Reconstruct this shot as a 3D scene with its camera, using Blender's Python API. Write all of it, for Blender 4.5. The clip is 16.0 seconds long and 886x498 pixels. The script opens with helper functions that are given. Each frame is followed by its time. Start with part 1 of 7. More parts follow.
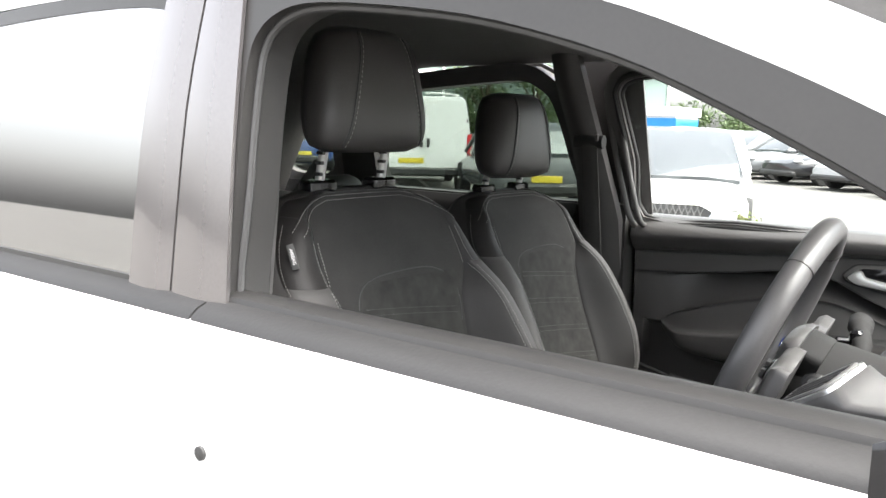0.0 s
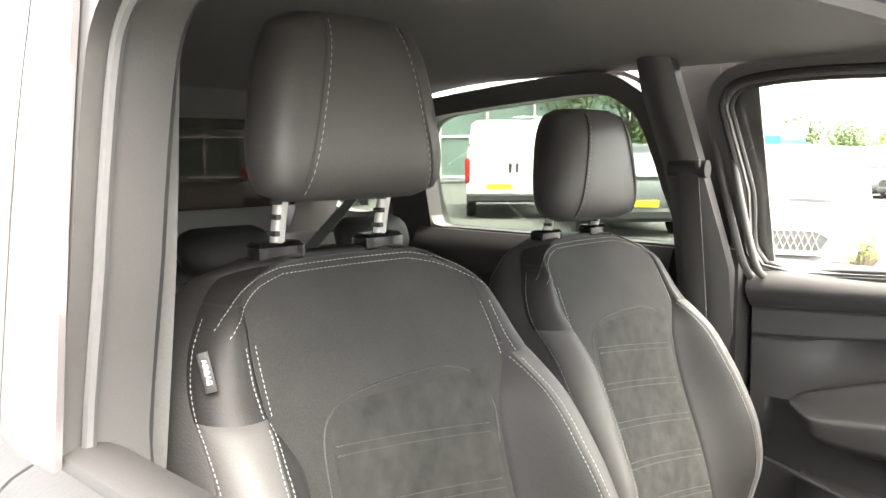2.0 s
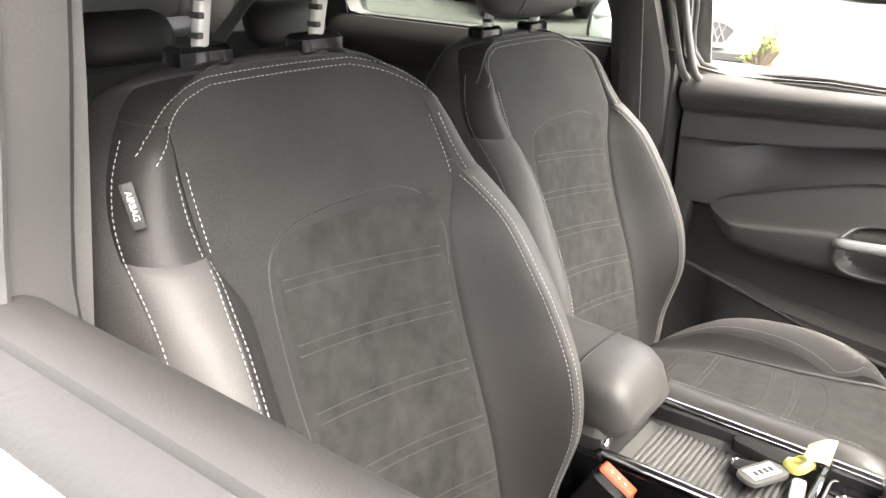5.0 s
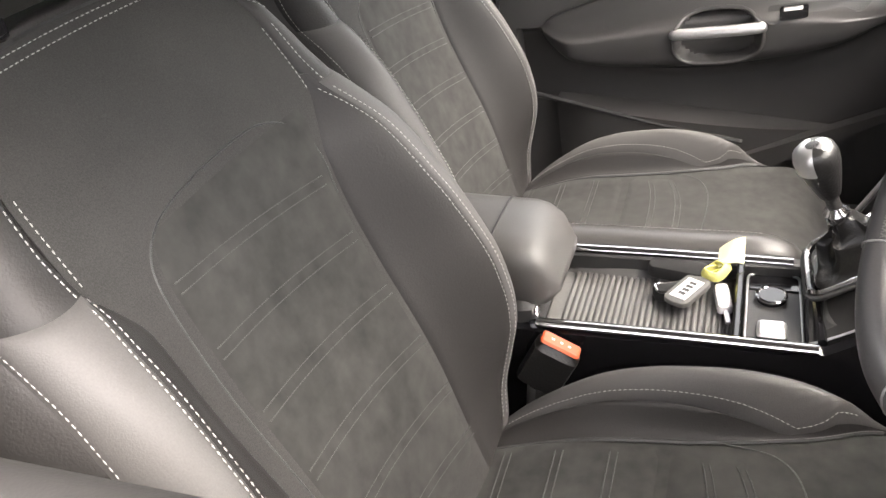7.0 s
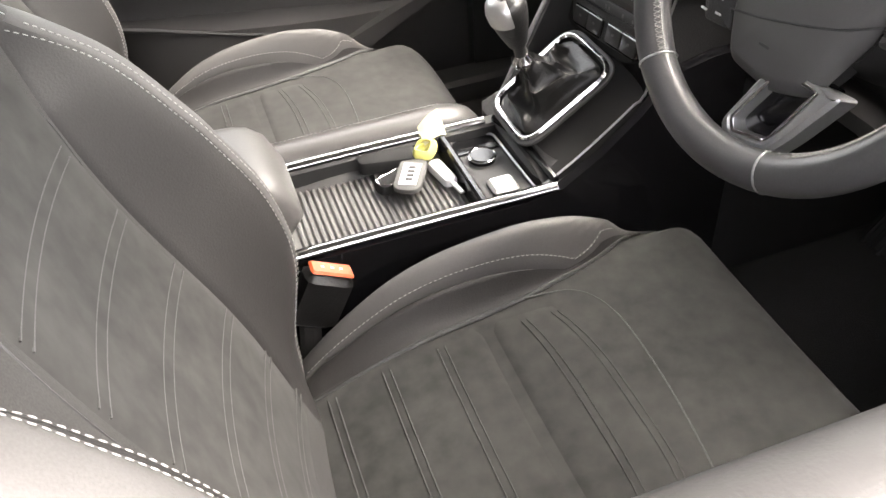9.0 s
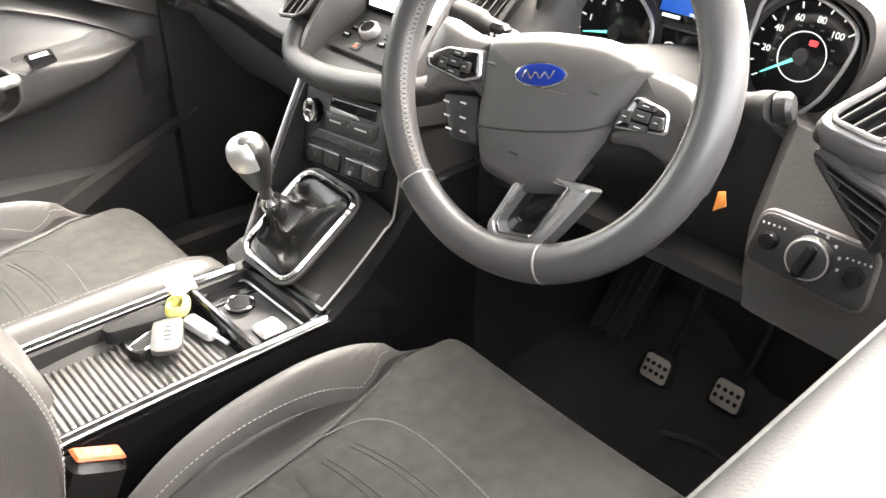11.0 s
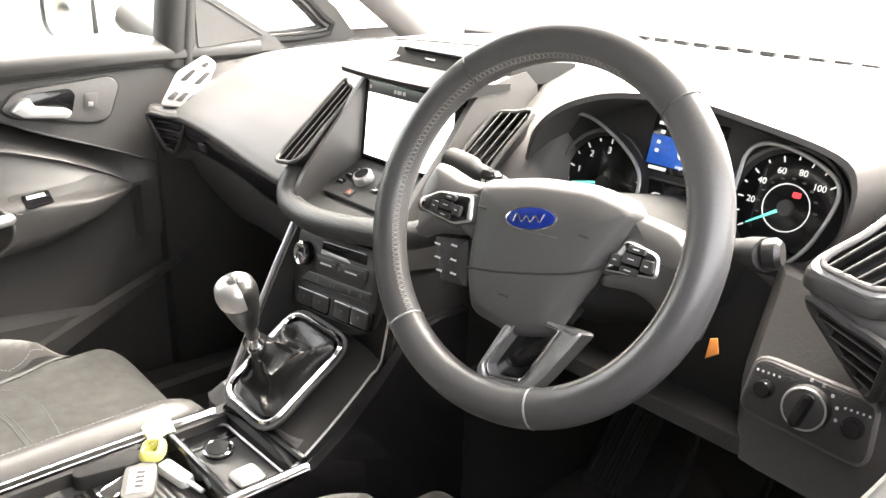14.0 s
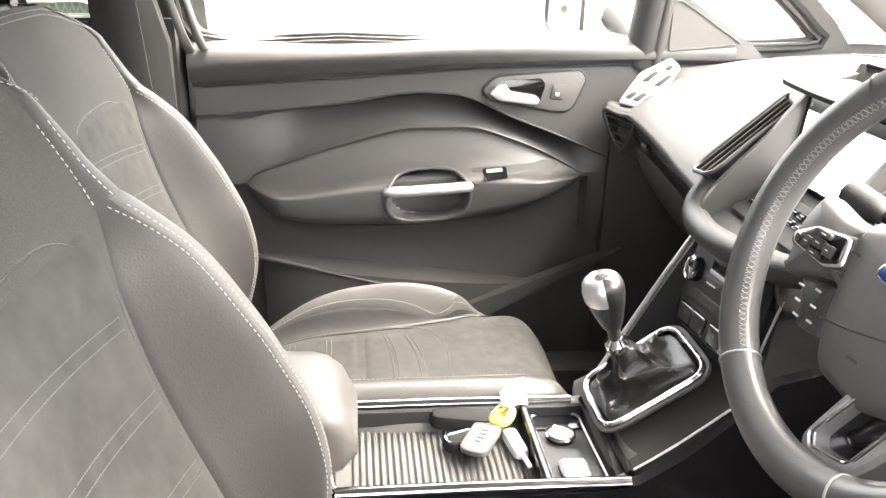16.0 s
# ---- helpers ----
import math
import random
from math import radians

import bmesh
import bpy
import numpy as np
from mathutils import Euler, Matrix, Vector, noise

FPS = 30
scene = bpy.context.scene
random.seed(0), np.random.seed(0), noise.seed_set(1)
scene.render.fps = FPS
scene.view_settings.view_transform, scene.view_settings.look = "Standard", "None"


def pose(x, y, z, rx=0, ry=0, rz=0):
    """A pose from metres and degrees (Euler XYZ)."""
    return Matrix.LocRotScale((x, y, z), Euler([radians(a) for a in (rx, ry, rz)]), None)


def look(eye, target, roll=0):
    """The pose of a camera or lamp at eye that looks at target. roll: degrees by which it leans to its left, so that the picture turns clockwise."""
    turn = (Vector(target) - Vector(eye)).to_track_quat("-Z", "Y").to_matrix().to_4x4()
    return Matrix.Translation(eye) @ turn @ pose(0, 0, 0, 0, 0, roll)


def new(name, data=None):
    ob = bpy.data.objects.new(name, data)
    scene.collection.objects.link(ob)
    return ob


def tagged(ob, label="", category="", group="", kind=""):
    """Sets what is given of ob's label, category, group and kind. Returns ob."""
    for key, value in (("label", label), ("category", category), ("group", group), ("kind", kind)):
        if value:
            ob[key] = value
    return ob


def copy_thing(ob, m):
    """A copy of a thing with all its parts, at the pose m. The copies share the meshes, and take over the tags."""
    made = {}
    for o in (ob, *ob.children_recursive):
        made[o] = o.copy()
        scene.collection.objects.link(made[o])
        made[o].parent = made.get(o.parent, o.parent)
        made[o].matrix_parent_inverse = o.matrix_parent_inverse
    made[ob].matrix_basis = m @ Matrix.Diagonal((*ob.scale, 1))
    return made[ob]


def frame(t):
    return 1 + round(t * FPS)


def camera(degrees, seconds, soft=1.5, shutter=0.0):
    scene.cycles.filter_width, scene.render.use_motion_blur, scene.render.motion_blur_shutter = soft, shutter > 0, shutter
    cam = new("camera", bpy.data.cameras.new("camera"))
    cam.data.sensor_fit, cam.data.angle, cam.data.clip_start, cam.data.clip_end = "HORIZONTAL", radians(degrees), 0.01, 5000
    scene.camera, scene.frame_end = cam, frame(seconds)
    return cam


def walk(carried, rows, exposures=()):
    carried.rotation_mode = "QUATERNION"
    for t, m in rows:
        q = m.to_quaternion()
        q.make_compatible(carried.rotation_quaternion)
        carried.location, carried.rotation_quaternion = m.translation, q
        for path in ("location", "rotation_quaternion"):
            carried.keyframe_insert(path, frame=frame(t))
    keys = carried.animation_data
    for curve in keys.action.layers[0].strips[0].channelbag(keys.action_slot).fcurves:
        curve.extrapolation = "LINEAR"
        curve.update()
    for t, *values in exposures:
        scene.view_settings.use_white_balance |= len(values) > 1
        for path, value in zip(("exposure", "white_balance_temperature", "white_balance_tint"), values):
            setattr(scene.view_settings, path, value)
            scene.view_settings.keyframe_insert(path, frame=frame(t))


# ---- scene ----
cam = camera(56.3, 16.0)
EXPOSURES = [(0.0, 3.3, 6550, 11), (0.6, 3.75, 6550, 11), (1.2, 4.65, 6850, 11), (2.0, 4.82, 7050, 11), (3.0, 4.5, 7150, 12), (4.7, 4.6, 7050, 13), (7.0, 4.35, 7050, 16), (8.5, 4.5, 7050, 16), (9.0, 4.75, 7050, 15), (9.5, 5.1, 7050, 14), (10.2, 5.45, 7100, 13), (12.5, 5.4, 7150, 13), (14.0, 5.12, 7150, 13), (15.5, 5.38, 7150, 14), (16.0, 5.4, 7150, 14)]
PATH = [
    (0, (0.275, -1.521, 1.329), (-0.922, 0.055, 1.04), 1.3),
    (0.5, (0.176, -1.356, 1.333), (-1.059, 0.188, 1.032), 1.4),
    (1, (0.088, -1.179, 1.332), (-1.209, 0.317, 1.053), 0.5),
    (1.5, (0.062, -1.107, 1.331), (-1.288, 0.344, 1.065), 0.2),
    (2, (0.04, -1.072, 1.338), (-1.336, 0.361, 1.106), -0.2),
    (2.5, (0.027, -1.06, 1.349), (-1.343, 0.384, 1.153), -0.4),
    (3, (0.008, -1.058, 1.355), (-1.343, 0.395, 1.102), 0.4),
    (3.5, (-0.031, -1.058, 1.356), (-1.338, 0.408, 0.979), 1.9),
    (4, (-0.039, -1.065, 1.362), (-1.289, 0.42, 0.879), 3.0),
    (4.5, (-0.05, -1.054, 1.356), (-1.228, 0.444, 0.748), 3.4),
    (4.7, (-0.059, -1.048, 1.353), (-1.205, 0.452, 0.693), 3.1),
    (6.8, (-0.154, -0.972, 1.376), (-0.947, 0.55, 0.35), -9.6),
    (7, (-0.195, -0.971, 1.375), (-0.884, 0.575, 0.31), -9.6),
    (7.5, (-0.299, -0.983, 1.37), (-0.695, 0.603, 0.219), -9.1),
    (8, (-0.389, -0.961, 1.351), (-0.483, 0.622, 0.133), -6.8),
    (8.5, (-0.458, -0.911, 1.341), (-0.277, 0.62, 0.067), -5.0),
    (9, (-0.493, -0.897, 1.332), (-0.061, 0.547, 0.017), -4.7),
    (9.5, (-0.532, -0.89, 1.329), (0.15, 0.444, 0.005), -3.3),
    (10, (-0.546, -0.882, 1.326), (0.337, 0.393, 0.062), -2.2),
    (10.2, (-0.552, -0.874, 1.314), (0.405, 0.398, 0.103), -1.7),
    (12.3, (-0.56, -0.857, 1.309), (0.688, 0.433, 0.426), 1.0),
    (12.5, (-0.558, -0.856, 1.308), (0.703, 0.444, 0.461), 1.0),
    (13, (-0.559, -0.853, 1.306), (0.738, 0.461, 0.536), 1.5),
    (13.5, (-0.561, -0.852, 1.302), (0.75, 0.472, 0.575), 1.7),
    (14, (-0.557, -0.859, 1.297), (0.702, 0.52, 0.582), 1.7),
    (14.5, (-0.503, -0.862, 1.293), (0.581, 0.656, 0.571), 1.2),
    (15, (-0.444, -0.874, 1.29), (0.369, 0.798, 0.551), 1.0),
    (15.5, (-0.423, -0.892, 1.289), (0.087, 0.893, 0.543), 1.1),
    (15.8, (-0.408, -0.894, 1.294), (-0.101, 0.935, 0.547), 0.4),
    (16, (-0.423, -0.912, 1.292), (-0.215, 0.939, 0.563), 1.4),
]
walk(cam, [(t, look(eye, target, roll)) for t, eye, target, roll in PATH], exposures=EXPOSURES)

# ---- light ----
world = bpy.data.worlds.new("sky")
scene.world = world
world.use_nodes = True
_nt = world.node_tree
_sky = _nt.nodes.new("ShaderNodeTexSky")
_sky.sky_type, _sky.sun_disc = "NISHITA", False
_sky.sun_elevation, _sky.sun_rotation = radians(64), radians(82)
_sky.dust_density, _sky.air_density = 4.0, 1.0
_soft = _nt.nodes.new("ShaderNodeHueSaturation")
_soft.inputs["Saturation"].default_value = 0.25
_nt.links.new(_sky.outputs[0], _soft.inputs["Color"])
_nt.links.new(_soft.outputs[0], _nt.nodes["Background"].inputs[0])
_nt.nodes["Background"].inputs[1].default_value = 0.1
sun_data = bpy.data.lights.new("sun", "SUN")
sun_data.energy, sun_data.angle, sun_data.color = 1.8, radians(85), (1.0, 0.96, 0.9)
sun = new("sun", sun_data)
sun.matrix_world = look((5.5, 0.8, 11.5), (0, 0, 1))


# ---- materials ----
def mat(name, color, rough=0.5, metal=0.0, grain=0.0, size=200.0, var=0.12, stain=6.0, sheen=0.0, coat=0.0, spec=0.5, emit=0.0):
    """Procedural surface: base colour varied at two scales, roughness wear and a fine bump."""
    m = bpy.data.materials.new(name)
    m.use_nodes = True
    nt = m.node_tree
    b = nt.nodes["Principled BSDF"]
    b.inputs["Metallic"].default_value = metal
    b.inputs["Sheen Weight"].default_value = sheen
    b.inputs["Sheen Roughness"].default_value = 0.5
    b.inputs["Coat Weight"].default_value = coat
    b.inputs["Specular IOR Level"].default_value = spec
    tc = nt.nodes.new("ShaderNodeTexCoord")
    big = nt.nodes.new("ShaderNodeTexNoise")
    big.inputs["Scale"].default_value, big.inputs["Detail"].default_value = stain, 5
    fine = nt.nodes.new("ShaderNodeTexNoise")
    fine.inputs["Scale"].default_value, fine.inputs["Detail"].default_value = size, 3
    for n in (big, fine):
        nt.links.new(tc.outputs["Object"], n.inputs["Vector"])
    both = nt.nodes.new("ShaderNodeMath")
    both.operation = "ADD"
    nt.links.new(big.outputs["Fac"], both.inputs[0])
    nt.links.new(fine.outputs["Fac"], both.inputs[1])
    ramp = nt.nodes.new("ShaderNodeMapRange")
    ramp.inputs["From Min"].default_value, ramp.inputs["From Max"].default_value = 0.6, 1.4
    ramp.inputs["To Min"].default_value, ramp.inputs["To Max"].default_value = 1 - var, 1 + var
    nt.links.new(both.outputs[0], ramp.inputs["Value"])
    mul = nt.nodes.new("ShaderNodeVectorMath")
    mul.operation = "SCALE"
    mul.inputs[0].default_value = color
    nt.links.new(ramp.outputs[0], mul.inputs["Scale"])
    nt.links.new(mul.outputs[0], b.inputs["Base Color"])
    rr = nt.nodes.new("ShaderNodeMapRange")
    rr.inputs["To Min"].default_value, rr.inputs["To Max"].default_value = max(0.02, rough * 0.85), min(1.0, rough * 1.15)
    nt.links.new(big.outputs["Fac"], rr.inputs["Value"])
    nt.links.new(rr.outputs[0], b.inputs["Roughness"])
    if grain:
        bump = nt.nodes.new("ShaderNodeBump")
        bump.inputs["Strength"].default_value, bump.inputs["Distance"].default_value = grain, 0.002
        nt.links.new(fine.outputs["Fac"], bump.inputs["Height"])
        nt.links.new(bump.outputs[0], b.inputs["Normal"])
    if emit:
        b.inputs["Emission Color"].default_value = (*color, 1)
        b.inputs["Emission Strength"].default_value = emit
    return m


def glass(name, tint, gloss=1.0):
    """A thin pane: tinted clear with a mirror that follows Fresnel."""
    m = bpy.data.materials.new(name)
    m.use_nodes = True
    nt = m.node_tree
    nt.nodes.remove(nt.nodes["Principled BSDF"])
    clear, shine, mix, fr = (nt.nodes.new("ShaderNode" + k) for k in ("BsdfTransparent", "BsdfGlossy", "MixShader", "LayerWeight"))
    clear.inputs[0].default_value = (*tint, 1)
    shine.inputs["Roughness"].default_value = 0.02
    steep, level = nt.nodes.new("ShaderNodeMath"), nt.nodes.new("ShaderNodeMapRange")
    steep.operation, steep.inputs[1].default_value = "POWER", 4.0
    level.inputs["To Min"].default_value, level.inputs["To Max"].default_value = 0.04 * gloss, 0.75
    fr.inputs["Blend"].default_value = 0.5
    nt.links.new(fr.outputs["Facing"], steep.inputs[0])
    nt.links.new(steep.outputs[0], level.inputs["Value"])
    nt.links.new(level.outputs[0], mix.inputs[0])
    nt.links.new(clear.outputs[0], mix.inputs[1])
    nt.links.new(shine.outputs[0], mix.inputs[2])
    nt.links.new(mix.outputs[0], nt.nodes["Material Output"].inputs[0])
    return m


LEATHER = mat("charcoal_leather", (0.024, 0.0228, 0.0222), 0.52, grain=0.2, size=480, var=0.15, spec=0.32)
# Highlights on the seat edges are put into this paler copy of LEATHER.
LEATHER_LIT = mat("highlit_leather", (0.080, 0.0775, 0.0755), 0.56, grain=0.12, size=650, var=0.15, spec=0.4)
CLOTH = mat("charcoal_cloth", (0.0285, 0.0278, 0.0266), 0.95, grain=0.12, size=800, var=0.65, stain=8, sheen=0.06, spec=0.38)
SUEDE = mat("dark_suede", (0.0262, 0.0262, 0.0244), 0.97, grain=0.06, size=42, var=0.6, stain=9, sheen=0.06, spec=0.35)
STRIPE = mat("stripe_thread", (0.030, 0.0297, 0.028), 0.9, grain=0.3, size=900, sheen=0.2)
SOFT = mat("soft_touch_plastic", (0.066, 0.064, 0.063), 0.42, grain=0.14, size=1100, var=0.1)
HARD = mat("hard_black_plastic", (0.034, 0.034, 0.034), 0.5, grain=0.4, size=500, var=0.12)
PANEL = mat("grey_trim_plastic", (0.105, 0.102, 0.10), 0.40, grain=0.2, size=300, var=0.1)
GLOSS = mat("gloss_black_plastic", (0.008, 0.008, 0.009), 0.12, var=0.2)
FRAMEB = mat("satin_black_frame", (0.03, 0.029, 0.028), 0.38, var=0.1)
BOOT = mat("black_boot_leather", (0.012, 0.012, 0.012), 0.35, grain=0.3, size=300)
STEEL = mat("pedal_steel", (0.72, 0.66, 0.58), 0.45, metal=0.3, var=0.1)
RUBBER = mat("black_rubber", (0.02, 0.02, 0.02), 0.6, grain=0.2, size=200)
SEAL = mat("grey_rubber_seal", (0.05, 0.05, 0.05), 0.45, grain=0.15, size=120)
CARPET = mat("black_carpet", (0.045, 0.044, 0.043), 1.0, grain=1.0, size=700, var=0.4)
LINER = mat("headliner_cloth", (0.15, 0.146, 0.142), 0.95, grain=0.5, size=700, var=0.1)
CHROME = mat("chrome", (0.75, 0.75, 0.76), 0.12, metal=1.0, var=0.05)
SATIN = mat("satin_silver", (0.6, 0.6, 0.6), 0.42, metal=0.85, var=0.06)
WHITE = mat("white_car_paint", (0.8, 0.8, 0.8), 0.25, var=0.02, coat=0.6)
THREAD = mat("white_thread", (0.36, 0.355, 0.34), 0.8, grain=0.3, size=900)
PRINT = mat("white_print", (0.7, 0.7, 0.7), 0.6, var=0.02)
BELT = mat("belt_webbing", (0.05, 0.049, 0.047), 0.8, grain=0.6, size=900, var=0.2)
RED = mat("red_plastic", (0.55, 0.09, 0.03), 0.4, var=0.08)
ORANGE = mat("orange_card", (0.5, 0.17, 0.03), 0.7, var=0.1)
YELLOW = mat("yellow_plastic", (0.70, 0.66, 0.20), 0.5, var=0.08)
PAPER = mat("cream_paper_tag", (0.70, 0.68, 0.42), 0.7, var=0.05)
BLUE = mat("blue_enamel", (0.01, 0.03, 0.22), 0.2, var=0.05)
HUBM = mat("wheel_hub_vinyl", (0.076, 0.074, 0.073), 0.42, grain=0.12, size=1200, var=0.1)
RIM = mat("smooth_rim_leather", (0.074, 0.0725, 0.073), 0.34, grain=0.06, size=500, var=0.12)
TRAYMAT = mat("grey_tray_rubber", (0.115, 0.113, 0.108), 0.6, grain=0.2, size=300)
RIMTHREAD = mat("grey_rim_thread", (0.2, 0.195, 0.185), 0.8)
# Window sky mirrored in the steel is put into this pale, half-diffuse colour.
POST = mat("sky_brightened_steel", (0.75, 0.75, 0.74), 0.3, metal=0.55, var=0.05)
ARMLEATHER = mat("armrest_leather", (0.075, 0.0725, 0.070), 0.45, grain=0.1, size=650)
FRAMEIN = mat("inner_frame_plastic", (0.04, 0.039, 0.038), 0.5, grain=0.1, size=500)
SEALG = mat("grey_door_seal", (0.085, 0.083, 0.08), 0.4, var=0.1)
DOORPAD = mat("door_pad_vinyl", (0.021, 0.0205, 0.02), 0.55, grain=0.12, size=500)
# Charcoal leather again, with hazy light on the head restraints mixed into its colour.
LEATHER_LIGHTENED = mat("head_restraint_leather", (0.058, 0.0555, 0.054), 0.42, grain=0.15, size=480, var=0.15)
MATTE = mat("matte_black_plastic", (0.020, 0.020, 0.020), 0.8, grain=0.2, size=900, spec=0.25)
CLEAR = glass("clear_glass", (0.93, 0.95, 0.94))
TINT = glass("tinted_glass", (0.42, 0.46, 0.43))
SMOKE = glass("smoked_rear_glass", (0.075, 0.07, 0.066))
PRIVACY = glass("privacy_glass", (0.25, 0.26, 0.26), 11.0)
# Black gloss pillars: the reflected sky is painted in as grey half-metal.
PILLARSHEEN = mat("sky_sheen_pillar", (0.19, 0.18, 0.18), 0.12, metal=0.65, var=0.08, coat=0.5)


# ---- mesh helpers: each returns (vertices, faces) ----
def V(*a):
    return Vector(a)


def curve(pts, n=8, closed=False):
    """Catmull-Rom through the points, n steps a span."""
    pts = [Vector(p) for p in pts]
    k, out = len(pts), []
    for i in range(k if closed else k - 1):
        if closed:
            a, b, c, d = (pts[(i + j) % k] for j in (-1, 0, 1, 2))
        else:
            b, c = pts[i], pts[i + 1]
            a = pts[i - 1] if i else b + (b - c)
            d = pts[i + 2] if i + 2 < k else c + (c - b)
        for s in range(n):
            t = s / n
            out.append(0.5 * (2 * b + (c - a) * t + (2 * a - 5 * b + 4 * c - d) * t * t + (3 * b - a - 3 * c + d) * t ** 3))
    if not closed:
        out.append(pts[-1])
    return out


def loft(rings, closed=True, cap=True, loop=False):
    """Skin over rings of equal length. closed: each ring is a loop; loop: last ring joins the first."""
    n, verts, faces = len(rings[0]), [tuple(p) for r in rings for p in r], []
    k = len(rings)
    for i in range(k if loop else k - 1):
        for j in range(n if closed else n - 1):
            a, b = i * n + j, i * n + (j + 1) % n
            c, d = ((i + 1) % k) * n + (j + 1) % n, ((i + 1) % k) * n + j
            faces.append((a, b, c, d))
    if cap and closed and not loop:
        faces.append(tuple(reversed(range(n))))
        faces.append(tuple(range((k - 1) * n, k * n)))
    return verts, faces


def tube(path, r, n=8, closed=False, flat=1.0, up=None, power=1.0):
    """A rod along a path. flat: its width across up over its height."""
    path = [Vector(p) for p in path]
    k, rings = len(path), []
    side = None
    for i, p in enumerate(path):
        a = path[(i - 1) % k] if closed or i else p
        b = path[(i + 1) % k] if closed or i + 1 < k else p
        t = (b - a).normalized()
        if up is not None:
            side = Vector(up).cross(t)
        elif side is None:
            side = t.cross(V(0.31, 0.2, 0.93))
        side = (side - t * side.dot(t)).normalized()
        top = t.cross(side)
        rr = r[i] if isinstance(r, (list, tuple)) else r
        rings.append([p + side * (math.cos(q) * rr * flat) + top * (math.sin(q) * rr) for q in (2 * math.pi * j / n for j in range(n))])
    return loft(rings, True, True, closed)


def solid(f, g, nu, nv):
    """Closed sheet between the surfaces f(u, v) and g(u, v), u and v from 0 to 1."""
    verts, faces = [], []
    for s in (f, g):
        verts += [tuple(s(i / nu, j / nv)) for i in range(nu + 1) for j in range(nv + 1)]
    w, o = nv + 1, (nu + 1) * (nv + 1)
    for i in range(nu):
        for j in range(nv):
            q = (i * w + j, (i + 1) * w + j, (i + 1) * w + j + 1, i * w + j + 1)
            faces += [q, tuple(o + x for x in reversed(q))]
    edge = [i * w for i in range(nu + 1)] + [nu * w + j for j in range(1, nv + 1)] + [i * w + nv for i in range(nu - 1, -1, -1)] + [j for j in range(nv - 1, 0, -1)]
    for a, b in zip(edge, edge[1:] + edge[:1]):
        faces.append((b, a, o + a, o + b))
    return verts, faces


def frame_of(o, ex, ey):
    """A matrix whose x and y axes lie along ex and ey at o."""
    ex = Vector(ex).normalized()
    ez = ex.cross(Vector(ey)).normalized()
    ey = ez.cross(ex)
    return Matrix(((ex.x, ey.x, ez.x, o[0]), (ex.y, ey.y, ez.y, o[1]), (ex.z, ey.z, ez.z, o[2]), (0, 0, 0, 1)))


def inset(poly, d):
    out, k = [], len(poly)
    area = sum(poly[i][0] * poly[(i + 1) % k][1] - poly[(i + 1) % k][0] * poly[i][1] for i in range(k))
    s = 1 if area > 0 else -1
    for i in range(k):
        a, b, c = Vector(poly[i - 1][:2]), Vector(poly[i][:2]), Vector(poly[(i + 1) % k][:2])
        e, f = (b - a).normalized(), (c - b).normalized()
        n = (V(-e.y, e.x) + V(-f.y, f.x)) * s
        if n.length < 1e-6:
            n = V(-e.y, e.x) * s
        n.normalize()
        q = max(0.5, n.dot(V(-e.y, e.x) * s))
        out.append(b + n * d / q)
    return out


def rounded(poly, r, n=4):
    """Polygon with its corners rounded."""
    out, k = [], len(poly)
    for i in range(k):
        a, b, c = Vector(poly[i - 1]), Vector(poly[i]), Vector(poly[(i + 1) % k])
        rr = min(r, (a - b).length * 0.48, (c - b).length * 0.48)
        p, q = b + (a - b).normalized() * rr, b + (c - b).normalized() * rr
        for j in range(n + 1):
            t = j / n
            out.append((1 - t) ** 2 * p + 2 * t * (1 - t) * b + t * t * q)
    return out


def plate(poly, depth, bevel=0.002, m=None):
    """An extruded outline in the plane of m, its upper edge bevelled; it rises from z 0 to depth."""
    rings = [[(p[0], p[1], 0) for p in poly], [(p[0], p[1], depth - bevel) for p in poly]]
    mid, top = inset(poly, bevel * 0.3), inset(poly, bevel)
    rings += [[(p[0], p[1], depth - bevel * 0.3) for p in mid], [(p[0], p[1], depth) for p in top]]
    v, f = loft(rings)
    return move((v, f), m) if m else (v, f)


def ringplate(outer, inner, depth, m=None, bevel=0.002):
    """A flat frame between two outlines of equal count."""
    a, b = inset(outer, bevel), inset(inner, -bevel)
    rings = [[(p[0], p[1], 0) for p in outer], [(p[0], p[1], depth - bevel) for p in outer], [(p[0], p[1], depth) for p in a], [(p[0], p[1], depth) for p in b],
             [(p[0], p[1], depth - bevel) for p in inner], [(p[0], p[1], 0) for p in inner]]
    v, f = loft(rings, True, False, True)
    return move((v, f), m) if m else (v, f)


def box(x0, x1, y0, y1, z0, z1, bevel=0.004, m=None):
    b = min(bevel, (x1 - x0) * 0.45, (y1 - y0) * 0.45, (z1 - z0) * 0.45)
    poly = rounded([(x0, y0), (x1, y0), (x1, y1), (x0, y1)], b * 1.5, 2)
    i1 = inset(poly, b)
    rings = [[(p[0], p[1], z0) for p in i1], [(p[0], p[1], z0 + b) for p in poly], [(p[0], p[1], z1 - b) for p in poly], [(p[0], p[1], z1) for p in i1]]
    v, f = loft(rings)
    return move((v, f), m) if m else (v, f)


def lathe(profile, m=None, n=24):
    """Turned round z: profile of (radius, height)."""
    rings = [[(r * math.cos(2 * math.pi * j / n), r * math.sin(2 * math.pi * j / n), z) for j in range(n)] for r, z in profile]
    v, f = loft(rings)
    return move((v, f), m) if m else (v, f)


def move(vf, m):
    return [tuple(m @ Vector(p)) for p in vf[0]], vf[1]


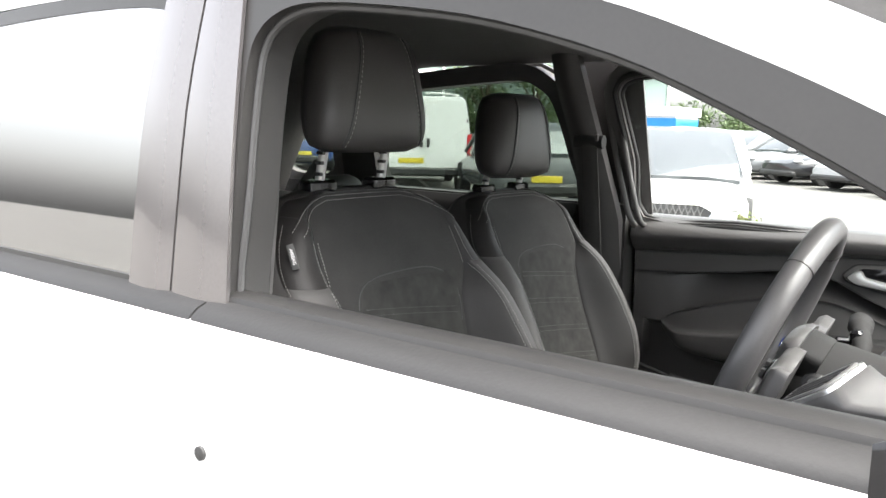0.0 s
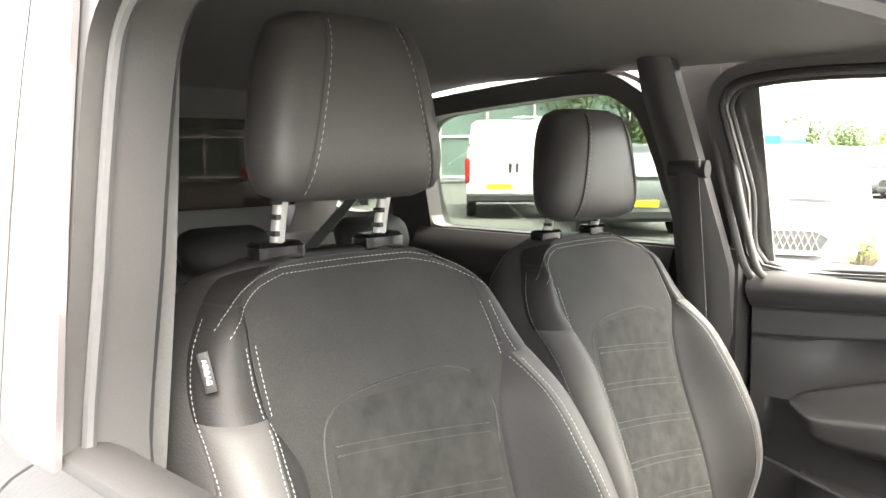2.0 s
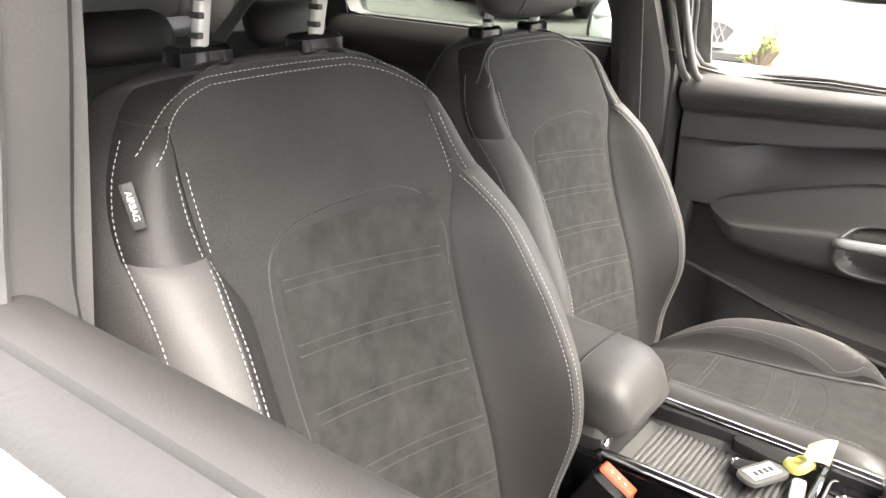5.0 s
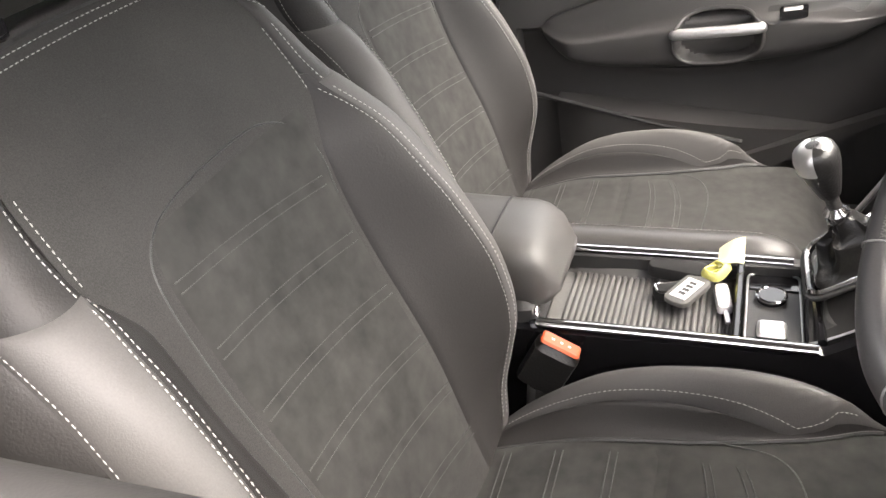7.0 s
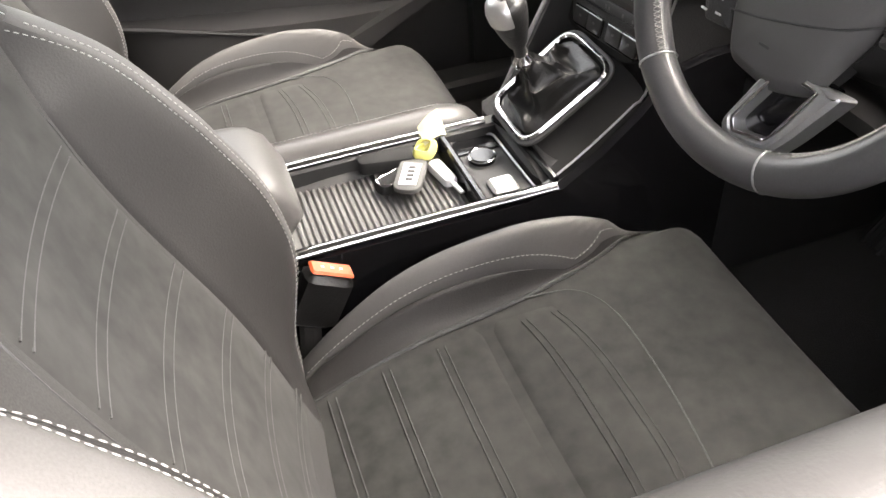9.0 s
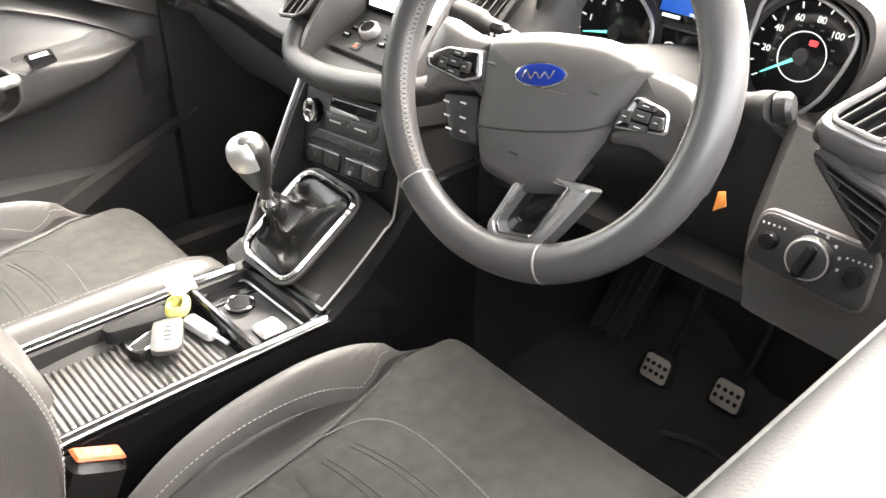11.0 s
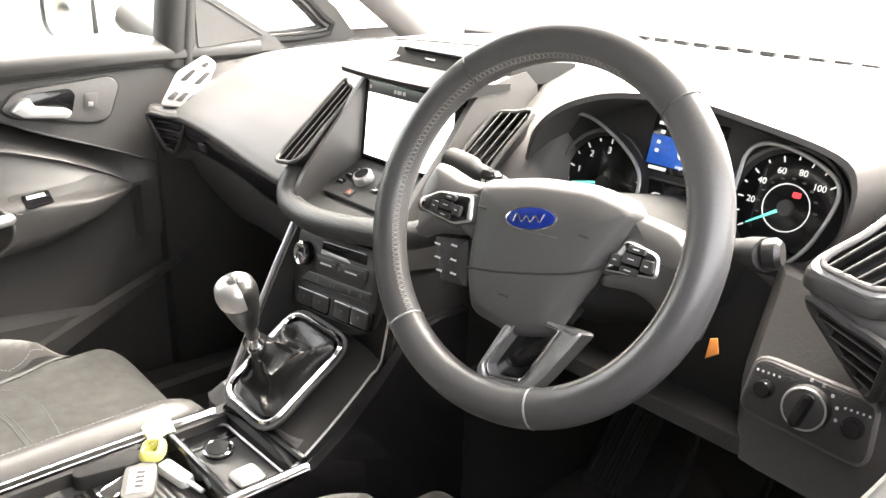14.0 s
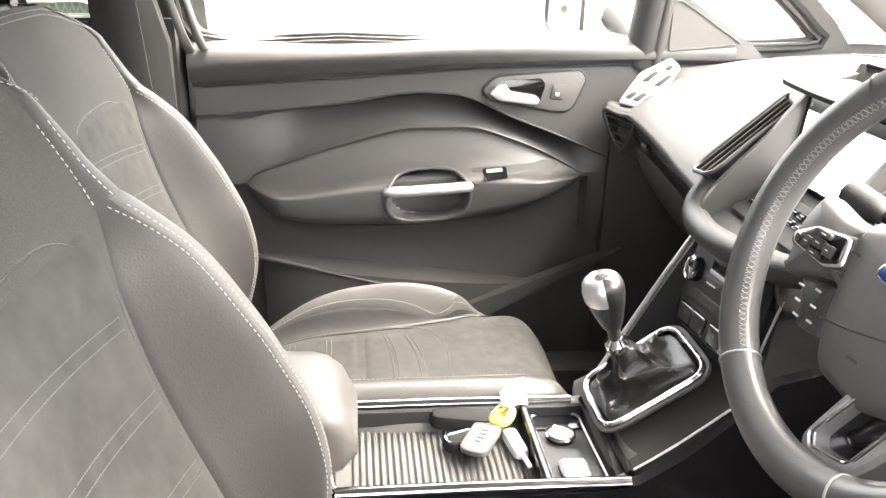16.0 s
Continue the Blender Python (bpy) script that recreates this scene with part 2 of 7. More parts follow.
def join(*parts):
    v, f = [], []
    for a, b in parts:
        o = len(v)
        v += a
        f += [tuple(i + o for i in q) for q in b]
    return v, f


def stitches(path, step=0.0064, length=0.0039, r=0.00055):
    """Thread dashes along a path, joined."""
    path = [Vector(p) for p in path]
    out, d, k = [], 0.0, 0
    for a, b in zip(path, path[1:]):
        seg = (b - a).length
        while d < seg:
            p = a + (b - a) * (d / seg)
            t = (b - a).normalized() * length * 0.5
            out.append(tube([p - t, p, p + t], [r * 0.6, r, r * 0.6], 5))
            d += step
        d -= seg
    return join(*out)


ORIGIN = {}


def thing(name, at, label, category, group="", kind=""):
    ob = new(name)
    ob.empty_display_size = 0.05
    ob.location = at
    ORIGIN[ob.name] = Vector(at)
    return tagged(ob, label, category, group, kind)


def mesh_of(name, vf, material, off=(0, 0, 0), sharp=38):
    me = bpy.data.meshes.new(name)
    ox, oy, oz = off
    me.from_pydata([(p[0] - ox, p[1] - oy, p[2] - oz) for p in vf[0]], [], vf[1])
    me.validate()
    me.polygons.foreach_set("use_smooth", [True] * len(me.polygons))
    bm = bmesh.new()
    bm.from_mesh(me)
    bmesh.ops.recalc_face_normals(bm, faces=bm.faces)
    bm.to_mesh(me)
    bm.free()
    me.set_sharp_from_angle(angle=radians(sharp))
    me.materials.append(material)
    return me


def part(name, vf, material, parent, label="", sharp=38, shadow=True):
    """One mesh under a thing or under a part of it; places are given in the world."""
    off = ORIGIN[parent.name]
    ob = new(name, mesh_of(name, vf, material, off, sharp))
    ob.parent = parent
    ORIGIN[ob.name] = off
    ob.visible_shadow = shadow
    return tagged(ob, label)


def single(name, vf, material, label, category, group="", kind="", sharp=38):
    c = Vector((sum(p[0] for p in vf[0]), sum(p[1] for p in vf[0]), 0)) / len(vf[0])
    c.z = min(p[2] for p in vf[0])
    ob = new(name, mesh_of(name, vf, material, c, sharp))
    ob.location = c
    ORIGIN[ob.name] = c
    return tagged(ob, label, category, group, kind)


def lerp(table, x):
    """Smooth reading of a table of (x, value)."""
    if x <= table[0][0]:
        return table[0][1]
    def slope(i):
        if i <= 0 or i >= len(table) - 1:
            return 0.0 if len(table) > 2 else (table[1][1] - table[0][1]) / (table[1][0] - table[0][0])
        d0 = (table[i][1] - table[i - 1][1]) / (table[i][0] - table[i - 1][0])
        d1 = (table[i + 1][1] - table[i][1]) / (table[i + 1][0] - table[i][0])
        return 2 * d0 * d1 / (d0 + d1) if d0 * d1 > 0 else 0.0

    for i, ((a, p), (b, q)) in enumerate(zip(table, table[1:])):
        if x <= b:
            h = b - a
            t = (x - a) / h
            m0, m1 = slope(i), slope(i + 1)
            if i == 0:
                m0 = 1.5 * (q - p) / h - 0.5 * m1
            if i == len(table) - 2:
                m1 = 1.5 * (q - p) / h - 0.5 * m0
            return p * (1 + 2 * t) * (1 - t) ** 2 + h * m0 * t * (1 - t) ** 2 + q * t * t * (3 - 2 * t) + h * m1 * t * t * (t - 1)
    return table[-1][1]


def ease(t):
    t = min(1.0, max(0.0, t))
    return t * t * (3 - 2 * t)


def text(name, body, size, m, material, parent, depth=0.0003, label=""):
    """Writing in the built-in font, centred on m, turned into a mesh."""
    cu = bpy.data.curves.new(name, "FONT")
    cu.body, cu.size, cu.align_x, cu.align_y, cu.extrude = body, size, "CENTER", "CENTER", depth
    tmp = bpy.data.objects.new(name, cu)
    me = bpy.data.meshes.new_from_object(tmp)
    bpy.data.objects.remove(tmp)
    vf = ([tuple(m @ v.co) for v in me.vertices], [tuple(p.vertices) for p in me.polygons])
    bpy.data.meshes.remove(me)
    return part(name, vf, material, parent, label)


# ---- the car's shell ----
MID = -0.025  # the car's middle line


def y_near(z):
    return -0.80 + (z - 1.07) * 0.10


def y_far(z):
    return 0.75 - (z - 1.07) * 0.21


FRONT_GLASS = [(-0.604, 1.050), (-0.611, 1.25), (-0.606, 1.39), (-0.590, 1.444), (-0.545, 1.472), (-0.474, 1.477), (-0.338, 1.462), (-0.220, 1.441), (-0.081, 1.401),
               (0.032, 1.353), (0.155, 1.291), (0.270, 1.222), (0.375, 1.145), (0.44, 1.060), (0.2, 1.055), (-0.2, 1.052), (-0.45, 1.05)]
FAR_GLASS = [(-0.712, 1.088), (-0.735, 1.25), (-0.768, 1.40), (-0.772, 1.445), (-0.733, 1.476), (-0.60, 1.487), (-0.40, 1.482), (-0.20, 1.468), (-0.02, 1.428),
             (0.13, 1.362), (0.27, 1.28), (0.40, 1.19), (0.50, 1.11), (0.50, 1.085), (0.2, 1.080), (-0.2, 1.082), (-0.45, 1.088)]
REAR_GLASS = [(-0.90, 1.095), (-0.925, 1.25), (-0.968, 1.40), (-1.01, 1.448), (-1.08, 1.474), (-1.25, 1.468), (-1.5, 1.450), (-1.63, 1.435), (-1.69, 1.39),
              (-1.71, 1.27), (-1.70, 1.15), (-1.66, 1.12), (-1.4, 1.11), (-1.1, 1.1)]

NEAR_REAR_GLASS = [(-0.835, 1.093), (-0.828, 1.25), (-0.812, 1.36), (-0.790, 1.45), (-0.80, 1.490), (-1.0, 1.500), (-1.3, 1.493), (-1.58, 1.475), (-1.70, 1.43),
                   (-1.73, 1.28), (-1.72, 1.15), (-1.66, 1.11), (-1.4, 1.10), (-1.1, 1.097)]
QUARTER_GLASS = [(-1.935, 1.165), (-1.925, 1.25), (-1.915, 1.36), (-1.93, 1.41), (-2.02, 1.42), (-2.20, 1.405), (-2.27, 1.36), (-2.285, 1.28), (-2.25, 1.205), (-2.17, 1.160), (-2.06, 1.145)]


def side_ring(outline, out, y_of, y0, y1, n=3):
    """A band round a window opening, with the side's lean and the thickness from y0 to y1 off the glass."""
    inner = [Vector(p) for p in curve([(a, b, 0) for a, b in outline], n, True)]
    outer = inset([(p.x, p.y) for p in inner], -out)
    rings = []
    for ring, dy in ((inner, y0), (inner, y1), (outer, y1), (outer, y0)):
        rings.append([(p[0], y_of(p[1]) + dy, p[1]) for p in ring])
    return loft(rings, True, False, True)


def pane(outline, y_of, dy, n=3, t=0.004):
    ring = curve([(a, b, 0) for a, b in outline], n, True)
    ring = inset([(p.x, p.y) for p in ring], -0.006)
    return loft([[(p[0], y_of(p[1]) + dy + s, p[1]) for p in ring] for s in (0, t)])


def seal_line(outline, y_of, dy, r, off=0.0, n=4, skip=0):
    pts = curve([(a, b, 0) for a, b in outline], n, True)
    pts = inset([(p.x, p.y) for p in pts], off)
    return tube([(p[0], y_of(p[1]) + dy, p[1]) for p in pts], r, 8, True)


body = thing("car_body", (-0.4, MID, 0.25), "white car body with black pillars and dark headliner", "car body", kind="structure")


def headliner(u, v, lift=0.0):
    y = -0.70 + 1.35 * v
    x = 0.16 - 2.4 * u
    crown = 1 - (abs(y - MID) / 0.675) ** 3
    fore = 0.055 * ease((x + 0.25) / 0.41) * -1
    aft = -0.10 * ease((-x - 1.4) / 0.9)
    return (x, y, 1.525 + 0.05 * crown + fore + aft + lift)


part("headliner", solid(lambda u, v: headliner(u, v), lambda u, v: headliner(u, v, 0.02), 24, 16), LINER, body, "dark cloth headliner")
part("roof_panel", solid(lambda u, v: headliner(u, v, 0.03), lambda u, v: headliner(u, v, 0.05), 24, 16), WHITE, body, "white painted roof")
# near and far window surrounds: black outer frame, inner grey trim
for side, y_of, sgn, FG, RG in (("near", y_near, -1, FRONT_GLASS, NEAR_REAR_GLASS), ("far", y_far, 1, FAR_GLASS, REAR_GLASS)):
    part("window_frame", side_ring(FG, 0.052, y_of, sgn * 0.012, sgn * 0.03), FRAMEB, body, "black plastic window frame")
    part("window_frame", side_ring(RG, 0.024 if sgn < 0 else 0.06, y_of, sgn * 0.012, sgn * 0.03), FRAMEB, body, "black plastic window frame")
    part("inner_frame", side_ring(FG, 0.045, y_of, -sgn * (0.045 if sgn < 0 else 0.010), sgn * 0.011), FRAMEIN if sgn < 0 else PANEL, body, "grey inner window frame")
    part("inner_frame", side_ring(RG, 0.05, y_of, -sgn * 0.045, sgn * 0.011), PANEL, body, "grey inner window frame")
    part("window_seal", seal_line(FG, y_of, sgn * 0.008, 0.006, 0.003), SEAL, body, "rubber window seal")
    part("window_seal", seal_line(FG, y_of, -sgn * (0.046 if sgn < 0 else 0.010), 0.008, -0.012), RUBBER, body, "rubber window seal")
    # pillar between the doors, its outer cover and its inner trim

    def pillar(u, v, d, y_of=y_of, sgn=sgn):
        z = 0.45 + 1.10 * u
        lean = -0.05 * ease((z - 1.2) / 0.35)
        x0, x1 = -0.648 + lean * 0.4 if sgn < 0 else -0.758 - 0.23 * max(0.0, z - 1.09), -0.885 + lean * 1.2 - 0.04 * ease((0.9 - z) / 0.4)
        bow = 0.018 * math.sin(math.pi * v)
        y = y_of(max(z, 0.9)) - sgn * (0.05 + d + bow)
        return (x0 + (x1 - x0) * v, y, z)

    part("pillar_trim", solid(lambda u, v: pillar(u, v, 0.0), lambda u, v: pillar(u, v, 0.03), 14, 8), SOFT if sgn > 0 else PANEL, body, "dark grey plastic pillar trim")

    def cover(u, v, d, y_of=y_of, sgn=sgn):
        z = 1.06 + (0.46 if sgn < 0 else 0.47) * u
        if sgn > 0:
            return (-0.70 - 0.042 * v - 0.04 * u * v - 0.02 * u, y_of(z) + sgn * (0.031 + d), z)
        fore, aft = lerp([(0, -0.606), (0.6, -0.616), (1, -0.612)], u), lerp([(0, -0.729), (0.55, -0.720), (1, -0.684)], u)
        return (fore + (aft - fore) * v, y_of(z) - 0.031 - d - 0.004 * math.sin(math.pi * v), z)

    part("pillar_cover", solid(lambda u, v: cover(u, v, 0.0), lambda u, v: cover(u, v, 0.006), 8, 4), PILLARSHEEN, body, "black pillar cover with sky sheen in its colour")

    def cover_b(u, v, d, y_of=y_of, sgn=sgn):
        z = 1.06 + (0.46 if sgn < 0 else 0.47) * u
        if sgn > 0:
            return (-0.748 - 0.09 * v - 0.06 * u * v - 0.055 * u, y_of(z) + sgn * (0.031 + d), z)
        fore, aft = lerp([(0, -0.734), (0.55, -0.725), (1, -0.689)], u), lerp([(0, -0.836), (0.55, -0.824), (1, -0.776)], u)
        return (fore + (aft - fore) * v, y_of(z) - 0.031 - d - 0.004 * math.sin(math.pi * v), z)

    part("pillar_cover", solid(lambda u, v: cover_b(u, v, 0.0), lambda u, v: cover_b(u, v, 0.006), 8, 4), PILLARSHEEN, body, "black pillar cover with sky sheen in its colour")
    # front pillar along the windscreen
    top = [(0.0, y_of(1.5) - sgn * 0.06, 1.515), (0.2, y_of(1.42) - sgn * 0.05, 1.43), (0.45, y_of(1.28) - sgn * 0.05, 1.29), (0.72, y_of(1.12) - sgn * 0.04, 1.12), (0.85, y_of(1.05) - sgn * 0.04, 1.02)]
    part("front_pillar", tube(curve(top, 6), 0.055, 14, flat=0.8), LINER if sgn > 0 else PANEL, body, "grey front pillar trim")
    # belly of the side below the window line
    outer = [(0.815, 1.082), (0.84, 1.078), (0.866, 1.067), (0.885, 1.05), (0.90, 0.99), (0.915, 0.90), (0.92, 0.75), (0.905, 0.6), (0.89, 0.45), (0.86, 0.32), (0.80, 0.28), (0.76, 0.30)]

    def skin(u, v, d, sgn=sgn, outer=outer):
        k = v * (len(outer) - 1)
        i = min(int(k), len(outer) - 2)
        a, b = outer[i], outer[i + 1]
        t = k - i
        y = a[0] + (b[0] - a[0]) * t - d
        return (1.0 - 3.3 * u, MID + sgn * (y - 0.02), a[1] + (b[1] - a[1]) * t)

    if sgn > 0:
        part("side_panel", solid(lambda u, v: skin(u, v, 0.0), lambda u, v: skin(u, v, 0.02), 12, 27), WHITE, body, "white painted side")
# painted roof side above the near doors, down to the bonnet
edge = curve([(-2.1, 1.46, 0), (-1.7, 1.503, 0), (-1.2, 1.522, 0), (-0.8, 1.525, 0), (-0.5, 1.524, 0), (-0.3, 1.505, 0), (-0.101, 1.453, 0), (0.037, 1.400, 0), (0.154, 1.346, 0), (0.30, 1.268, 0), (0.50, 1.145, 0), (0.70, 1.02, 0)], 5)
part("roof_side", loft([[(p.x, y_near(p.y) - 0.030, p.y), (p.x + 0.004, y_near(p.y) - 0.032, p.y + 0.012), (p.x + 0.012, y_near(p.y) - 0.018, p.y + 0.036), (p.x + 0.02, y_near(p.y) + 0.03, p.y + 0.062), (p.x + 0.02, y_near(p.y) + 0.075, p.y + 0.07), (p.x, y_near(p.y) + 0.075, p.y + 0.045), (p.x, y_near(p.y) - 0.008, p.y)] for p in edge]), WHITE, body, "white painted roof side", sharp=60)
# door seal rails down the far pillar
for rail in ([(-0.796, 0.688, 1.478), (-0.814, 0.688, 1.445), (-0.815, 0.686, 1.395), (-0.784, 0.686, 1.265), (-0.744, 0.686, 1.124), (-0.730, 0.70, 1.075), (-0.724, 0.75, 1.045)],
             [(-0.768, 0.692, 1.478), (-0.783, 0.69, 1.44), (-0.777, 0.688, 1.38), (-0.744, 0.688, 1.226), (-0.710, 0.694, 1.095), (-0.702, 0.72, 1.065), (-0.700, 0.76, 1.05)]):
    part("door_seal", tube(curve(rail, 5), 0.0072, 10, flat=1.2), SEALG, body, "grey rubber door seal")
# far and rear closing of the cabin
part("windscreen_header", box(0.10, 0.17, -0.66, 0.61, 1.455, 1.50, 0.015), LINER, body, "dark headliner edge over the windscreen")
part("cabin_floor", solid(lambda u, v: (0.95 - 3.2 * u, -0.80 + 1.55 * v, 0.33 + 0.14 * ease((0.25 - abs(v - 0.5)) / 0.12) * 0.6), lambda u, v: (0.95 - 3.2 * u, -0.80 + 1.55 * v, 0.28), 8, 24), CARPET, body, "black carpeted floor")
part("bulkhead", solid(lambda u, v: (0.62 + 0.28 * u, -0.78 + 1.5 * v, 0.33 + 0.72 * u), lambda u, v: (0.65 + 0.28 * u, -0.78 + 1.5 * v, 0.33 + 0.72 * u), 4, 4), CARPET, body, "black carpeted bulkhead")


def ws(u, v, d):
    y = -0.64 + 1.23 * v + (v - 0.5) * 0.14 * u
    return (0.13 + 0.78 * u + 0.05 * (1 - (2 * v - 1) ** 2) + d, y, 1.49 - 0.415 * u + d * 0.8)


part("windscreen", solid(lambda u, v: ws(u, v, 0), lambda u, v: ws(u, v, 0.005), 8, 12), CLEAR, body, "clear windscreen", shadow=False)
part("windscreen_seal", tube(curve([ws(0.985, k / 8, -0.012) for k in range(9)], 4), 0.012, 8), RUBBER, body, "black windscreen seal")
part("rear_glass", pane(REAR_GLASS, y_far, 0.004), TINT, body, "tinted rear door glass", shadow=False)
part("rear_glass", pane(NEAR_REAR_GLASS, y_near, -0.028), PRIVACY, body, "dark tinted rear door glass", shadow=False)
part("door_glass", pane(FAR_GLASS, y_far, 0.004), CLEAR, body, "clear passenger door glass", shadow=False)


# tail: rear pillars, tailgate with its window
def tail(u, v, d):
    y = -0.72 + 1.39 * v
    return (-1.95 - 0.30 * (1 - u) - d, y, 0.95 + 0.56 * u)


part("rear_pillar", solid(lambda u, v: (-1.70 - 0.16 * v, y_far(1.05 + 0.45 * u) - 0.05, 1.05 + 0.45 * u), lambda u, v: (-1.70 - 0.16 * v, y_far(1.05 + 0.45 * u) + 0.02, 1.05 + 0.45 * u), 6, 6), FRAMEIN, body, "dark rear pillar trim")
part("quarter_frame", side_ring(QUARTER_GLASS, 0.075, y_far, -0.03, 0.02), LINER, body, "grey trim round the quarter window")
part("quarter_glass", pane(QUARTER_GLASS, y_far, 0.004), TINT, body, "tinted quarter window", shadow=False)
part("rear_pillar", solid(lambda u, v: (-1.72 - 0.35 * v, y_near(1.05 + 0.45 * u) + 0.04, 1.05 + 0.45 * u), lambda u, v: (-1.72 - 0.35 * v, y_near(1.05 + 0.45 * u) - 0.02, 1.05 + 0.45 * u), 6, 6), FRAMEIN, body, "dark rear pillar trim")
part("tailgate_trim", solid(lambda u, v: (-2.2, -0.72 + 1.39 * v, 0.3 + 0.87 * u), lambda u, v: (-2.26, -0.72 + 1.39 * v, 0.3 + 0.87 * u), 4, 4), PANEL, body, "grey tailgate trim")
part("rear_window", solid(lambda u, v: tail(0.4 + 0.5 * u, 0.1 + 0.8 * v, 0), lambda u, v: tail(0.4 + 0.5 * u, 0.1 + 0.8 * v, 0.005), 4, 6), SMOKE, body, "tinted rear window", shadow=False)
# floor side walls behind and below
part("tail_frame", solid(lambda u, v: tail(0.86 + 0.18 * u, v, -0.01), lambda u, v: tail(0.86 + 0.18 * u, v, 0.03), 3, 4), LINER, body, "dark tailgate frame")
for v0, v1 in ((0.0, 0.12), (0.88, 1.0)):
    part("tail_frame", solid(lambda u, v: tail(0.2 + 0.7 * u, v0 + (v1 - v0) * v, -0.012), lambda u, v: tail(0.2 + 0.7 * u, v0 + (v1 - v0) * v, 0.03), 4, 3), LINER, body, "dark tailgate frame")
part("sill_wall", solid(lambda u, v: (-0.75 - 1.5 * u, 0.70, 0.3 + 0.82 * v), lambda u, v: (-0.75 - 1.5 * u, 0.78, 0.3 + 0.82 * v), 4, 4), FRAMEIN, body, "dark rear door trim")
part("sill_wall", solid(lambda u, v: (-0.75 - 1.5 * u, -0.75, 0.3 + 0.8 * v), lambda u, v: (-0.75 - 1.5 * u, -0.83, 0.3 + 0.8 * v), 4, 4), FRAMEIN, body, "dark rear door trim")

# ---- driver's door, its window lowered ----
dd = thing("driver_door", (0.0, -0.82, 0.30), "white car door with lowered window and black belt trim", "car door")


def dskin(u, v, d):
    x = 0.78 - 1.52 * u
    k = v * (len(outer) - 1)
    i = min(int(k), len(outer) - 2)
    a, b = outer[i], outer[i + 1]
    t = k - i
    return (x, MID - (a[0] + (b[0] - a[0]) * t - d - 0.02), a[1] + (b[1] - a[1]) * t)


part("outer_skin", solid(lambda u, v: dskin(u, v, 0.0), lambda u, v: dskin(u, v, 0.02), 16, 27), WHITE, dd, "white painted skin")
rd = thing("rear_door", (-1.3, -0.82, 0.30), "white rear car door with dark tinted glass", "car door")
part("outer_skin", solid(lambda u, v: (dskin(u, v, 0)[0] - 1.526, *dskin(u, v, 0)[1:]), lambda u, v: (dskin(u, v, 0.02)[0] - 1.526, *dskin(u, v, 0.02)[1:]), 12, 27), WHITE, rd, "white painted skin")


def belt(x0, x1, parent):
    sec = [(-0.869, 1.063), (-0.866, 1.074), (-0.854, 1.083), (-0.832, 1.092), (-0.815, 1.095), (-0.803, 1.07), (-0.82, 1.05), (-0.86, 1.052)]
    part("belt_trim", loft([[(x0 + (x1 - x0) * k / 8, y, z) for y, z in sec] for k in range(9)]), RUBBER, parent, "black rubber belt trim")
    sec2 = [(-0.815, 1.09), (-0.808, 1.097), (-0.80, 1.096), (-0.796, 1.088), (-0.80, 1.08)]
    part("wiper_seal", loft([[(x0 + (x1 - x0) * k / 4, y, z) for y, z in sec2] for k in range(5)]), SEAL, parent, "grey window seal")


belt(0.60, -0.64, dd)
belt(-0.645, -1.9, rd)
# inner trim of the door: padded top, panel below
sec = [(-0.828, 1.06), (-0.832, 1.088), (-0.826, 1.099), (-0.816, 1.103), (-0.803, 1.104), (-0.788, 1.102), (-0.777, 1.096), (-0.769, 1.084), (-0.764, 1.06), (-0.762, 1.02), (-0.762, 0.95), (-0.74, 0.85), (-0.70, 0.80), (-0.695, 0.74), (-0.74, 0.68), (-0.755, 0.5), (-0.75, 0.36), (-0.79, 0.36)]
part("inner_panel", loft([[(0.64 - 1.26 * k / 12, y, z) for y, z in sec] for k in range(13)]), DOORPAD, dd, "dark grey vinyl inner panel")
# outside handle and lock
part("door_handle", tube(curve([(-0.275, -0.925, 0.950), (-0.29, -0.955, 0.949), (-0.37, -0.965, 0.946), (-0.455, -0.955, 0.941), (-0.492, -0.93, 0.938)], 5), 0.017, 10, flat=0.6), WHITE, dd, "white pull handle")
part("lock_cover", plate(rounded([(-0.02, -0.016), (0.02, -0.016), (0.02, 0.016), (-0.02, 0.016)], 0.008), 0.022, 0.005, frame_of((-0.528, -0.914, 0.935), (1, 0, 0), (0, 0, 1))), WHITE, dd)
part("lock_cylinder", lathe([(0.009, 0), (0.009, 0.004), (0.006, 0.005)], frame_of((-0.528, -0.936, 0.935), (1, 0, 0), (0, 0, 1)), 16), HARD, dd, "dark key lock")


# ---- seats ----
SY = -0.445  # middle of the driver's seat


def seam_s(z):
    """Half-width of the cloth panel."""
    return lerp([(0.56, 0.122), (0.60, 0.125), (0.70, 0.13), (0.80, 0.136), (0.90, 0.142), (1.02, 0.15), (1.06, 0.166), (1.09, 0.18), (1.14, 0.178), (1.20, 0.168), (1.24, 0.10)], z)


def crown_s(z):
    """Where the side wings turn from their inner face to the edge band."""
    return lerp([(0.56, 0.195), (0.60, 0.205), (0.70, 0.217), (0.80, 0.222), (0.88, 0.22), (0.985, 0.208), (1.04, 0.2), (1.09, 0.186), (1.14, 0.181), (1.20, 0.17), (1.222, 0.13), (1.24, 0.08)], z)


def half_s(z):
    return lerp([(0.56, 0.232), (0.62, 0.248), (0.80, 0.262), (0.95, 0.262), (1.00, 0.257), (1.07, 0.245), (1.12, 0.236), (1.15, 0.227), (1.185, 0.208), (1.21, 0.18), (1.228, 0.145), (1.238, 0.10)], z)


